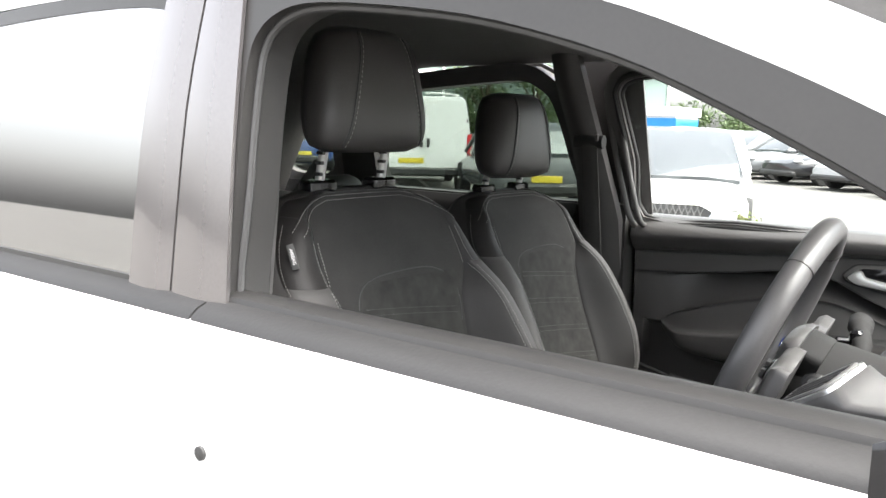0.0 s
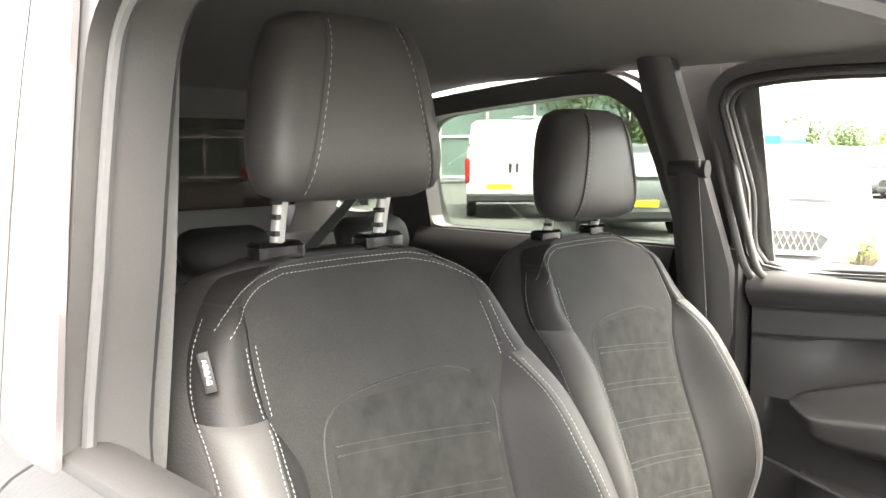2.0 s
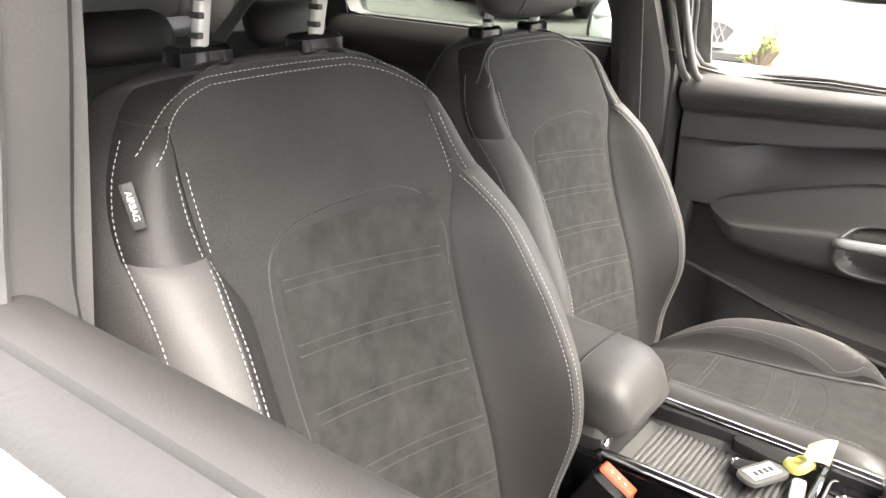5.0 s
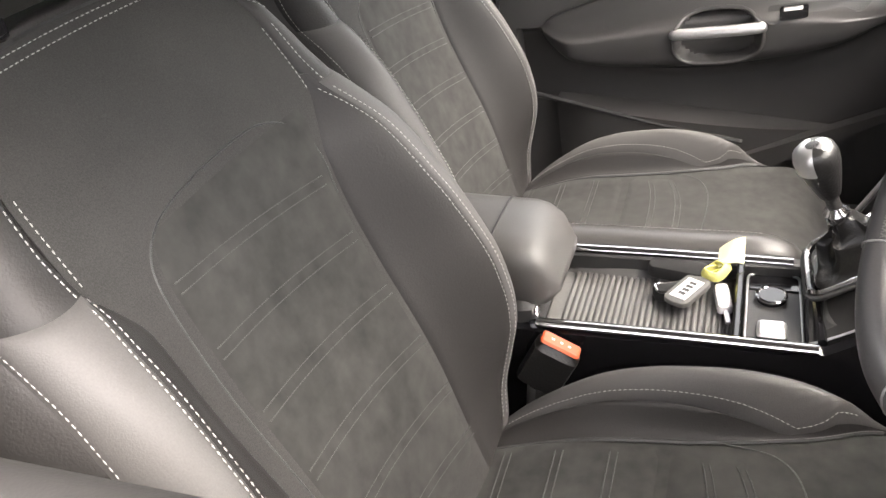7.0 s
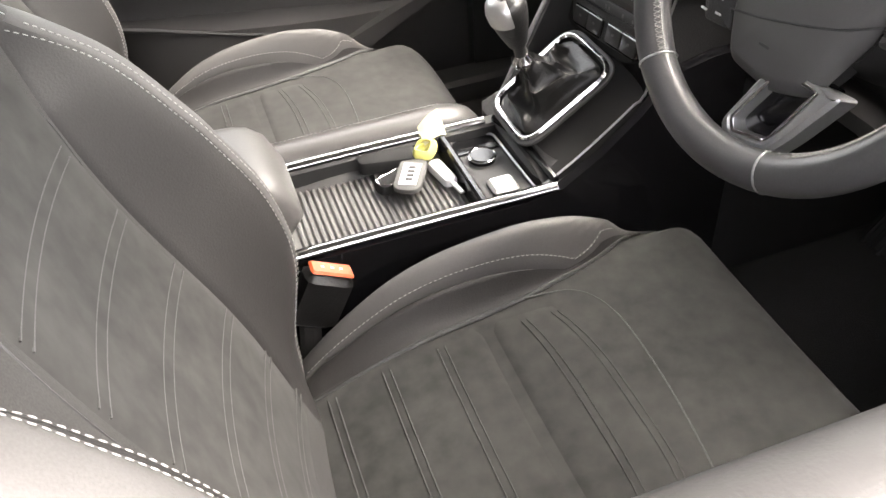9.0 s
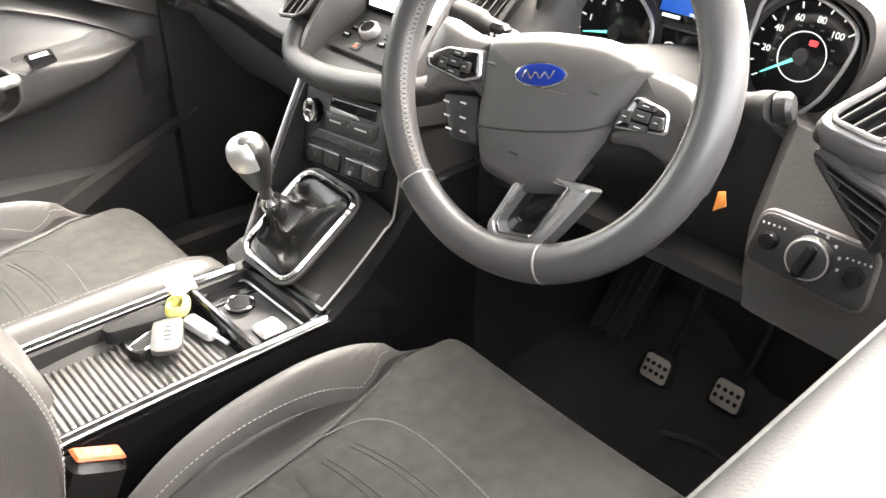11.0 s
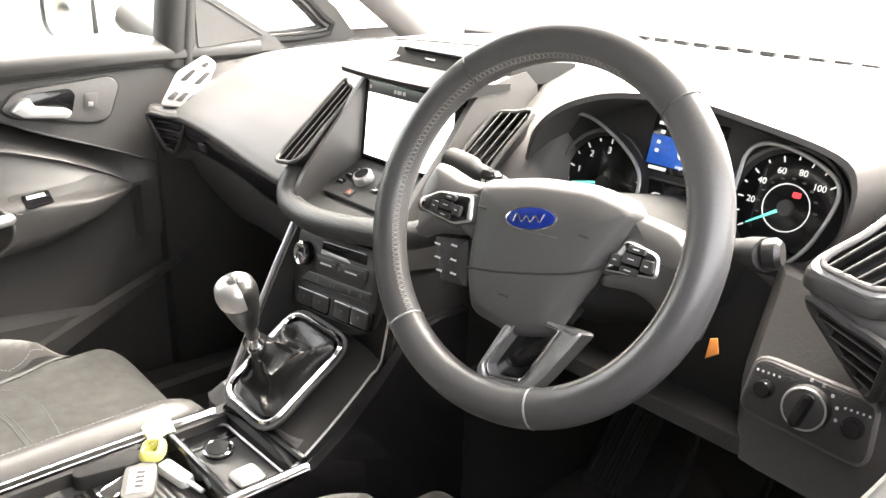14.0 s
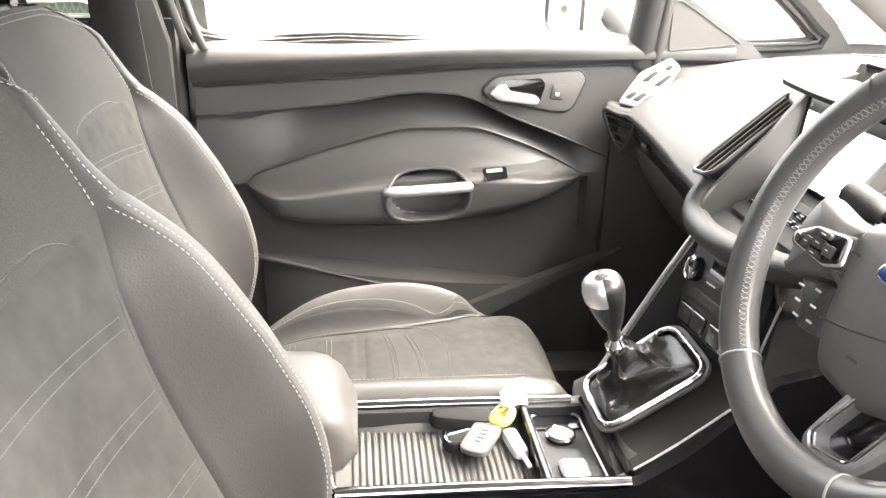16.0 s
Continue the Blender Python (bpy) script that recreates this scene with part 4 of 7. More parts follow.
ov = [(0.0285 * math.cos(2 * math.pi * k / 36), 0.0118 * math.sin(2 * math.pi * k / 36)) for k in range(36)]
bm_ = WM @ Matrix.Translation((-0.0078, 0.003, -0.0172)) @ Matrix.Rotation(radians(13), 4, "Z")
badge = part("badge", plate(ov, 0.003, 0.0008, bm_), CHROME, hub, "blue oval badge with chrome rim")
part("badge_field", plate([(a * 0.93, b * 0.84) for a, b in ov], 0.0042, 0.0006, bm_), BLUE, hub, "blue enamel field")
part("badge_mark", tube(curve([bm_ @ V(x, y, 0.0045) for x, y in ((-0.018, -0.003), (-0.014, 0.004), (-0.009, -0.003), (-0.004, 0.002), (0.001, -0.003), (0.006, 0.002), (0.011, -0.003), (0.016, 0.004))], 5), 0.0009, 5), CHROME, hub, "plain silver mark")
for s, z in ((-0.068, -0.0007), (0.0496, 0.0016), (-0.0139, -0.0726)):
    part("small_mark", box(-0.006 + s, 0.006 + s, -0.0012 + z, 0.0012 + z, -0.0175, -0.0166, 0.0003, WM), HARD, hub)
# arms to the rim with their switch pads
SIDES = (([(-0.08, 0.023), (-0.1126, 0.022), (-0.155, 0.032), (-0.167, 0.0), (-0.157, -0.052), (-0.137, -0.04), (-0.086, -0.03), (-0.07, -0.04)],
          [(-0.157, -0.011), (-0.133, 0.003), (-0.088, 0.0075), (-0.082, -0.0175), (-0.103, -0.0255), (-0.154, -0.0205)], (-0.114, -0.009)),
         ([(0.080, 0.034), (0.094, 0.0345), (0.1247, 0.0304), (0.1408, 0.0205), (0.166, 0.024), (0.169, -0.02), (0.164, -0.056), (0.137, -0.050), (0.1226, -0.037), (0.103, -0.031), (0.066, -0.036)],
          [(0.0724, -0.0217), (0.0850, 0.0085), (0.0905, 0.0095), (0.1167, 0.0054), (0.1215, 0.0015), (0.1240, -0.0122), (0.1210, -0.0150)], (0.0995, -0.0050)))
for outline, sw, (cx_, cy_) in SIDES:
    arm = part("spoke", slab(outline, -0.05, -0.029, 0.008, 0.008), HUBM, wheel, "dark grey spoke", sharp=50)
    pad_ = part("switch_pad", slab(sw, -0.036, -0.024, 0.002, 0.005), SATIN, wheel, "silver-rimmed switch pad")
    part("switch_face", slab([(x + (cx_ - x) * 0.11, y + (cy_ - y) * 0.11) for x, y in sw], -0.034, -0.0225, 0.001, 0.004), GLOSS, pad_, "black switch face")
    part("switch_surround", slab([(cx_ + (x - cx_) * 1.13, cy_ + (y - cy_) * 1.2) for x, y in sw], -0.036, -0.0262, 0.003, 0.006), HARD, arm, "black surround of the switches")
    for x, y, w, h in ((0, 0, 0.0078, 0.0042), (0.002, 0.0088, 0.008, 0.0028), (0.0, -0.0098, 0.008, 0.0028), (-0.0145, -0.004, 0.0048, 0.0050), (0.0150, -0.002, 0.0048, 0.0052)):
        x, y = cx_ + x, cy_ + y
        part("button", plate(rounded([(x - w, y - h), (x + w, y - h), (x + w, y + h), (x - w, y + h)], 0.0012, 2), 0.0045, 0.0005, WM @ Matrix.Translation((0, 0, -0.0215))), HARD, pad_, "black rubber button")
        part("button_print", box(x - w * 0.4, x + w * 0.4, y - 0.0005, y + 0.0005, -0.01705, -0.0166, 0.0002, WM), PRINT, pad_)
# cruise switch block behind the left arm
blk = part("switch_block", slab([(-0.133, -0.044), (-0.09, -0.036), (-0.076, -0.082), (-0.11, -0.084)], -0.05, -0.036, 0.003, 0.004), HARD, wheel, "black cruise switch block")
for x, y in ((-0.122, -0.05), (-0.1, -0.046), (-0.117, -0.063), (-0.096, -0.06), (-0.11, -0.075), (-0.091, -0.073)):
    part("button_print", box(x - 0.004, x + 0.004, y - 0.001, y + 0.001, -0.0325, -0.0318, 0.0002, WM), PRINT, blk)
# silver two-legged lower spoke
so = rounded([(-0.017, -0.088), (-0.0395, -0.153), (-0.027, -0.171), (0.019, -0.159), (0.034, -0.135), (0.060, -0.083)], 0.006, 3)
si = rounded([(-0.004, -0.088), (-0.0285, -0.145), (-0.0215, -0.154), (0.0138, -0.1455), (0.0186, -0.139), (0.038, -0.088)], 0.003, 3)
leg = part("lower_spoke", ringplate(so, si, 0.026, WM @ Matrix.Translation((0.012, 0.004, -0.050)), 0.004), SATIN, wheel, "satin silver split spoke", sharp=40)
part("spoke_edge", tube([wp(p[0] + 0.012, p[1] + 0.004, -0.0245) for p in si], 0.0014, 6, True), CHROME, leg, "bright inner edge")
part("spoke_web", slab([(-0.006, -0.08), (-0.027, -0.143), (-0.020, -0.152), (0.012, -0.143), (0.05, -0.08)], -0.060, -0.044, 0.003, 0.004), GLOSS, wheel, "black web between the legs")

# ---- column, stalks ----
col = thing("steering_column", (0.12, -0.387, 0.90), "black plastic steering column shroud with two stalks", "steering column")
part("shroud", loft([[V(x, -0.387 + w * math.cos(a), zc + h * math.sin(a)) for a in (2 * math.pi * j / 20 for j in range(20))] for x, zc, w, h in ((0.0, 1.02, 0.07, 0.05), (0.06, 1.0, 0.085, 0.065), (0.16, 0.975, 0.085, 0.07), (0.28, 0.95, 0.08, 0.07))]), MATTE, col, "black column shroud")
part("stalk", tube(curve([(0.07, -0.31, 1.03), (0.062, -0.27, 1.045), (0.052, -0.235, 1.057), (0.048, -0.205, 1.062)], 5), [0.009] * 4 + [0.011] * 6 + [0.014] * 6, 12, flat=1.25), MATTE, col, "black indicator stalk")
part("stalk_collar", box(0.045, 0.062, -0.275, -0.245, 1.036, 1.062, 0.004), GLOSS, col)
part("stalk_print", join(*[box(0.0445, 0.0455, -0.27 + 0.008 * k, -0.265 + 0.008 * k, 1.046, 1.053, 0.0003) for k in range(3)]), PRINT, col)
part("stalk", tube(curve([(0.10, -0.49, 1.028), (0.086, -0.52, 1.040), (0.076, -0.548, 1.050), (0.070, -0.568, 1.056)], 5), [0.010] * 5 + [0.0125] * 6 + [0.0145] * 5, 12, flat=1.2), MATTE, col, "black wiper stalk")
part("stalk_knob", lathe([(0.013, 0), (0.0135, 0.01), (0.010, 0.014)], frame_of((0.0705, -0.566, 1.056), (1, 0.3, 0.2), (0.1, 0.3, 1)), 18), BOOT, col, "black turning knob")
part("stalk_print", join(*[box(0.0635, 0.0645, -0.531, -0.525, 1.031 + 0.0055 * k, 1.0335 + 0.0055 * k, 0.0003) for k in range(4)]), PRINT, col)
part("orange_card", plate([(-0.006, -0.010), (0.007, -0.004), (0.005, 0.011), (-0.002, 0.010)], 0.002, 0.0005, frame_of((0.125, -0.505, 0.925), (0.2, -1, 0.2), (0.3, 0.2, 1))), ORANGE, col, "orange card in the column gap")

# ---- dashboard ----
dash = thing("dashboard", (0.35, MID, 0.60), "dark grey soft-touch dashboard with hooded gauges and air vents", "dashboard")


def top_z(y):
    return lerp([(-0.74, 1.085), (-0.60, 1.11), (-0.40, 1.135), (-0.1, 1.128), (0.15, 1.122), (0.37, 1.108), (0.60, 1.072), (0.72, 1.05)], y)


def setback(y):
    return lerp([(-0.74, 0.03), (-0.64, 0.06), (-0.58, 0.12), (-0.26, 0.15), (-0.215, 0.14), (-0.192, 0.07), (-0.12, 0.05), (-0.10, 0.12), (-0.05, 0.16), (0.10, 0.14), (0.16, 0.03), (0.24, 0.005), (0.5, 0.0), (0.64, 0.0), (0.72, 0.04)], y)


def drop(y):
    """How far the pad's lower edge lies under its top."""
    return lerp([(-0.20, 0.158), (0.10, 0.172), (0.17, 0.195), (0.24, 0.200), (0.33, 0.184), (0.42, 0.158), (0.513, 0.132), (0.60, 0.112), (0.72, 0.10)], y)


def dash_skin(u, v, d=0.0):
    y = 0.72 - 1.46 * u
    z1, s, g = top_z(y), setback(y), drop(y) / 0.158
    prof = [(0.92, z1 - 0.03), (0.75, z1 - 0.006), (0.58, z1 + 0.002), (0.44, z1 + 0.003), (0.34 + s * 0.3, z1 - 0.002), (0.265 + s * 0.5, z1 - 0.020 * g), (0.20 + s * 0.8, z1 - 0.056 * g), (0.145 + s, z1 - 0.101 * g), (0.108 + s, z1 - 0.140 * g), (0.096 + s, z1 - 0.156 * g), (0.097 + s, z1 - 0.158 * g - 0.006), (0.112 + s, z1 - 0.158 * g - 0.014)]
    k = v * (len(prof) - 1)
    i = min(int(k), len(prof) - 2)
    t = k - i
    a, b = prof[i], prof[i + 1]
    return (a[0] + (b[0] - a[0]) * t + d, y, a[1] + (b[1] - a[1]) * t - d * 0.6)


part("upper_pad", solid(lambda u, v: dash_skin(u, v), lambda u, v: dash_skin(u, v, 0.015), 140, 44), SOFT, dash, "dark grey soft-touch upper pad", sharp=60)
part("pad_seam", tube([dash_skin(u, 0.30, -0.002) for u in (0.02 + 0.44 * k / 30 for k in range(31))], 0.0016, 5), HARD, dash)


def low(u, v, d=0.0):
    """Lower face on the passenger's side with the glovebox."""
    y = 0.70 - 0.60 * u
    z1 = top_z(y) - drop(y) - 0.012
    return (0.112 + 0.07 * v + 0.08 * v * v + d + setback(y) * 0.9, y, z1 - 0.24 * v)


part("lower_panel", solid(lambda u, v: low(u, v), lambda u, v: low(u, v, 0.02), 20, 10), PANEL, dash, "grey lower panel")
part("glovebox_lid", solid(lambda u, v: low(0.05 + 0.87 * u, 0.22 + 0.74 * v, -0.006), lambda u, v: low(0.05 + 0.87 * u, 0.22 + 0.74 * v, 0.01), 12, 8), SOFT, dash, "grey glovebox lid")
part("trim_strip", solid(lambda u, v: low(0.17 + 0.78 * u, 0.005 + 0.19 * v, -0.006 - 0.005 * math.sin(math.pi * v)), lambda u, v: low(0.17 + 0.78 * u, 0.005 + 0.19 * v, 0.004), 20, 4), GLOSS, dash, "gloss black trim strip")
part("glovebox_catch", plate(rounded([(-0.012, -0.008), (0.012, -0.008), (0.012, 0.008), (-0.012, 0.008)], 0.004), 0.004, 0.001, frame_of(low(0.30, 0.1, -0.014), (0, -1, 0), (-0.4, 0, 1))), HARD, dash)


# driver's side: binnacle hood, knee panel
def arch(x, k, shrink=0.0, lift=0.0):
    pts = curve([(-0.165, 0.985, 0), (-0.168, 1.03, 0), (-0.178, 1.070, 0), (-0.205, 1.100, 0), (-0.245, 1.122, 0), (-0.300, 1.138, 0), (-0.387, 1.145, 0), (-0.47, 1.136, 0), (-0.555, 1.120, 0), (-0.578, 1.095, 0), (-0.575, 1.05, 0), (-0.555, 0.985, 0)], 4)
    c = V(-0.387, 1.04, 0)
    return [V(x, c.x + (p.x - c.x) * (1 - shrink), c.y + (p.y - c.y) * (1 - shrink) + lift) for p in pts]


rows = [arch(0.42, 0, 0.0, -0.02) , arch(0.32, 0, 0.0, 0.0), arch(0.225, 0, 0.0, 0.0), arch(0.208, 0, 0.012, -0.002), arch(0.208, 0, 0.035, -0.006), arch(0.225, 0, 0.05, -0.008), arch(0.28, 0, 0.10, -0.012), arch(0.29, 0, 0.10, -0.012), arch(0.42, 0, 0.10, -0.04)]
part("binnacle_hood", loft(rows, False, False), SOFT, dash, "soft-touch hood over the gauges", sharp=60)
part("knee_panel", solid(lambda u, v: (0.195 - 0.075 * v + 0.03 * ease((0.10 - u) / 0.10) + 0.10 * max(0, v - 0.55), -0.512 - 0.233 * u, 0.995 - 0.20 * v - 0.012 * u), lambda u, v: (0.27 - 0.04 * v + 0.1 * max(0, v - 0.55), -0.512 - 0.233 * u, 0.995 - 0.20 * v - 0.012 * u), 12, 10), PANEL, dash, "grey knee panel")
part("column_panel", solid(lambda u, v: (0.235 - 0.04 * v + 0.10 * max(0, v - 0.55), -0.165 - 0.345 * u, 0.995 - 0.20 * v), lambda u, v: (0.29 - 0.04 * v + 0.1 * max(0, v - 0.55), -0.165 - 0.345 * u, 0.995 - 0.20 * v), 10, 8), MATTE, dash, "black panel round the steering column")
part("under_panel", solid(lambda u, v: (0.17 + 0.3 * v, -0.15 - 0.60 * u, 0.795 - 0.06 * v), lambda u, v: (0.17 + 0.3 * v, -0.15 - 0.60 * u, 0.815 - 0.06 * v), 6, 4), HARD, dash)


def vent(corners, parent, nslat, frame_mat, label, rim=0.006, depth=0.03, tilt=0.3, pod=0.0, bezel=False):
    """Four corners (top inner, top outer, bottom outer, bottom inner): a rimmed mouth with slats."""
    a, b, c, d = (Vector(p) for p in corners)
    n = (b - a).cross(d - a).normalized()
    mid = (a + b + c + d) / 4
    if n.x > 0:
        n = -n
    ring = [a, b, c, d]
    loop = curve([tuple(p) for p in [a * 0.94 + b * 0.06, (a + b) / 2, a * 0.06 + b * 0.94, (b + c) / 2, b * 0.05 + c * 0.95, (c + d) / 2, c * 0.06 + d * 0.94, (a + d) / 2]], 4, True)
    v_ = part("air_vent", tube([p + n * 0.002 for p in loop], rim, 8, True), frame_mat, parent, label)
    if bezel:
        part("vent_bezel", loft([[p + n * 0.0005 for p in loop], [mid + (p - mid) * 1.10 + n * 0.002 for p in loop], [mid + (p - mid) * 1.17 + n * 0.001 for p in loop], [mid + (p - mid) * 1.19 - n * 0.006 for p in loop], [mid + (p - mid) * 1.1 - n * 0.008 for p in loop]], True, False), SATIN, v_, "satin silver bezel", sharp=50)
    if pod:
        part("vent_pod", loft([[p - n * 0.001 for p in loop], [mid + (p - mid) * (1 + (pod - 1) * 0.7) - n * 0.004 for p in loop], [mid + (p - mid) * pod - n * 0.02 for p in loop], [mid + (p - mid) * pod * 1.05 + V(0.12, 0, -0.01) for p in loop]], True, False), SOFT, v_, "soft-touch vent surround", sharp=60)
    part("vent_mouth", loft([[p + n * 0.0 for p in loop], [mid + (p - mid) * 0.85 - n * depth for p in loop]], True, False), BOOT, v_, "black vent throat")
    part("throat_floor", loft([[mid + (p - mid) * 0.87 - n * depth for p in loop], [mid + (p - mid) * 0.85 - n * (depth + 0.004) for p in loop]]), HARD, v_, "black vent throat")
    for k in range(nslat):
        t = (k + 0.7) / (nslat + 0.4)
        p, q = a + (d - a) * t, b + (c - b) * t
        ax = (q - p).normalized()
        up = n.cross(ax)
        m = frame_of((p + q) / 2 - n * 0.006 + n * 0.009, tuple(ax), tuple(up + n * tilt))
        L = (q - p).length * 0.48
        part("slat", box(-L, L, -0.0012, 0.0012, -0.014, 0.002, 0.001, m), BOOT, v_, "black vent slat")
        part("slat_edge", tube([m @ V(-L, 0, 0.002), m @ V(L, 0, 0.002)], 0.0006, 6), PANEL, v_, "thin grey slat edge")
    return v_


vent([(0.085, -0.118, 0.990), (0.20, -0.126, 1.084), (0.205, -0.185, 1.090), (0.13, -0.160, 1.003)], dash, 4, HARD, "centre air vent beside the screen", 0.0035)
vent([(0.052, 0.120, 0.985), (0.16, 0.120, 1.080), (0.165, 0.162, 1.085), (0.054, 0.182, 0.975)], dash, 3, HARD, "centre air vent beside the screen", 0.0035)
vent([(0.067, -0.611, 1.061), (0.128, -0.652, 1.110), (0.107, -0.704, 1.092), (0.061, -0.662, 1.056)], dash, 4, PANEL, "side air vent with silver bezel", 0.0030, pod=1.36, bezel=True)
vent([(0.075, -0.605, 1.032), (0.06, -0.682, 1.015), (0.085, -0.668, 0.962), (0.095, -0.655, 0.965)], dash, 4, HARD, "black triangular lower vent", 0.005, pod=1.3)
vent([(0.112, 0.590, 0.957), (0.066, 0.668, 0.962), (0.094, 0.648, 0.893), (0.104, 0.628, 0.890)], dash, 4, HARD, "black passenger side air vent", 0.005, pod=1.25)
# rounded end of the pad that carries the side vent and the speaker trim
END = [(0.36, 1.056), (0.21, 1.042), (0.15, 1.000), (0.104, 0.955), (0.088, 0.940), (0.082, 0.920), (0.092, 0.875), (0.13, 0.858), (0.36, 0.858)]
part("pad_end", loft([[(a + (dx if b < 0.96 and a < 0.3 else 0.3 * dx), y, 0.95 + (b - 0.95) * f) for a, b in END] for y, dx, f in ((0.585, 0.060, 0.99), (0.60, 0.052, 1.0), (0.632, 0.036, 1.0), (0.655, 0.018, 1.0), (0.672, 0.010, 1.0), (0.686, 0.014, 0.96), (0.694, 0.03, 0.86))]), SOFT, dash, "soft-touch rounded end of the dashboard", sharp=60)
# silver tweeter trim at the passenger's end
sm = frame_of((0.098, 0.645, 0.968), (0.395, -0.709, -0.515), (0.757, -0.05, 0.65))
tri = rounded([(-0.011, -0.003), (0.041, 0.030), (0.036, 0.06), (0.010, 0.130), (-0.017, 0.1275), (-0.033, 0.066)], 0.008)
gr = part("speaker_grille", plate(tri, 0.012, 0.003, sm), SATIN, dash, "satin silver speaker trim")
for k, (x, y, l) in enumerate(((-0.006, 0.026, 0.012), (0.009, 0.036, 0.014), (0.024, 0.046, 0.012), (-0.012, 0.075, 0.018), (0.012, 0.088, 0.02), (-0.002, 0.112, 0.008))):
    part("grille_slot", plate(rounded([(x - 0.004, y - l), (x + 0.006, y - l * 0.6), (x + 0.006, y + l), (x - 0.002, y + l * 0.7)], 0.003), 0.0128, 0.0004, sm), HARD, gr)
# side bolsters of the centre pod
for sg in (1, -1):
    poly = curve([(0.20, 1.118, 0), (0.165, 1.10, 0), (0.12, 1.045, 0), (0.065, 0.985, 0), (0.042, 0.945, 0), (0.045, 0.912, 0), (0.075, 0.895, 0), (0.28, 0.895, 0), (0.28, 1.11, 0)], 3, True)
    inner_y = 0.108 if sg > 0 else -0.118
    ring = [(p.x, p.y) for p in poly]
    part("pod_side", move(plate(ring, 0.012, 0.004), Matrix(((1, 0, 0, 0), (0, 0, 1, inner_y - 0.001), (0, 1, 0, 0), (0, 0, 0, 1)))), SOFT, dash, "soft-touch side of the centre pod")
lip = curve([(0.10, 0.150, 0.985), (0.06, 0.145, 0.955), (0.042, 0.125, 0.930), (0.034, 0.07, 0.924), (0.032, 0.0, 0.930), (0.037, -0.07, 0.940), (0.047, -0.13, 0.950), (0.073, -0.165, 0.965), (0.11, -0.185, 0.985)], 5)
part("pod_lip", tube(lip, 0.018, 12), HARD, dash, "padded lip below the screen")
part("pod_shelf", solid(lambda u, v: (0.05 + 0.12 * v, 0.118 - 0.236 * u, 0.930 + 0.058 * v), lambda u, v: (0.05 + 0.13 * v, 0.118 - 0.236 * u, 0.905 + 0.058 * v), 6, 4), HARD, dash, "black control shelf")
SM_ = frame_of((0.105, 0.0, 0.958), (0, -1, 0), (0.9, 0, 0.435))
shelf = part("control_panel", plate(rounded([(-0.10, -0.03), (0.10, -0.03), (0.085, 0.035), (-0.085, 0.035)], 0.015), 0.006, 0.002, SM_), HARD, dash, "black control panel below the screen")
part("volume_knob", lathe([(0.0145, 0), (0.0145, 0.010), (0.013, 0.012), (0.011, 0.0124)], SM_ @ Matrix.Translation((-0.042, 0.012, 0.006)), 28), SATIN, shelf, "silver volume knob")
part("knob_face", lathe([(0.0105, 0), (0.0105, 0.0005)], SM_ @ Matrix.Translation((-0.042, 0.012, 0.0186)), 20), GLOSS, shelf)
for x, y in ((-0.075, 0.012), (-0.068, 0.026), (-0.078, -0.004), (-0.005, 0.016), (0.012, 0.016), (0.03, 0.016), (-0.005, 0.0), (0.012, 0.0), (0.03, 0.0), (0.05, 0.01)):
    bt = part("button", plate(rounded([(x - 0.0075, y - 0.005), (x + 0.0075, y - 0.005), (x + 0.0075, y + 0.005), (x - 0.0075, y + 0.005)], 0.002), 0.0082, 0.001, SM_), GLOSS, shelf, "black button")
    part("button_print", box(x - 0.004, x + 0.004, y - 0.0008, y + 0.0008, 0.0083, 0.0087, 0.0002, SM_), PRINT, shelf)
part("hazard_button", plate([(-0.048, -0.024), (-0.032, -0.024), (-0.032, -0.012), (-0.048, -0.012)], 0.009, 0.001, SM_), HARD, shelf, "hazard light button")
part("hazard_mark", plate([(-0.044, -0.021), (-0.036, -0.021), (-0.04, -0.014)], 0.0094, 0.0002, SM_), RED, shelf, "red triangle mark")
# screen with its hood
SCR = frame_of((0.166, 0.005, 1.043), (0, -1, 0), (0.10, 0, 1))
scr = thing("touch_screen", (0.17, 0.005, 0.985), "bright touch screen set in the dashboard under a hood", "screen")
part("bezel", plate(rounded([(-0.105, -0.062), (0.105, -0.062), (0.105, 0.060), (-0.105, 0.060)], 0.006), 0.006, 0.002, SCR), GLOSS, scr, "gloss black bezel")
LCD = mat("lit_screen", (0.82, 0.84, 0.86), 0.3, var=0.02, emit=0.25)
part("display", plate([(-0.093, -0.054), (0.090, -0.054), (0.090, 0.036), (-0.093, 0.036)], 0.0068, 0.0003, SCR), LCD, scr, "pale lit display")
part("status_bar", plate([(-0.093, 0.037), (0.090, 0.037), (0.090, 0.052), (-0.093, 0.052)], 0.0068, 0.0003, SCR), mat("dim_screen_bar", (0.10, 0.10, 0.11), 0.3, var=0.05), scr, "dim status bar")
for x, w in ((-0.09, 0.004), (-0.035, 0.005), (-0.028, 0.009), (-0.016, 0.006)):
    part("bar_print", box(x, x + w, 0.042, 0.047, 0.0069, 0.0073, 0.0001, SCR), PRINT, scr)
part("hood", loft([[(0.225, y, 1.117), (0.225, y, 1.108), (0.15, y, 1.105), (0.138 - 0.012 * (1 - (y / 0.13) ** 2), y, 1.108), (0.137 - 0.012 * (1 - (y / 0.13) ** 2), y, 1.114), (0.16, y, 1.121)] for y in (0.128 - 0.25 * k / 12 for k in range(13))]), MATTE, scr, "black hood over the screen")
# disc player slot on top of the dash
cd = thing("disc_slot", (0.26, 0.05, 1.115), "black disc player slot on top of the dashboard", "disc player")
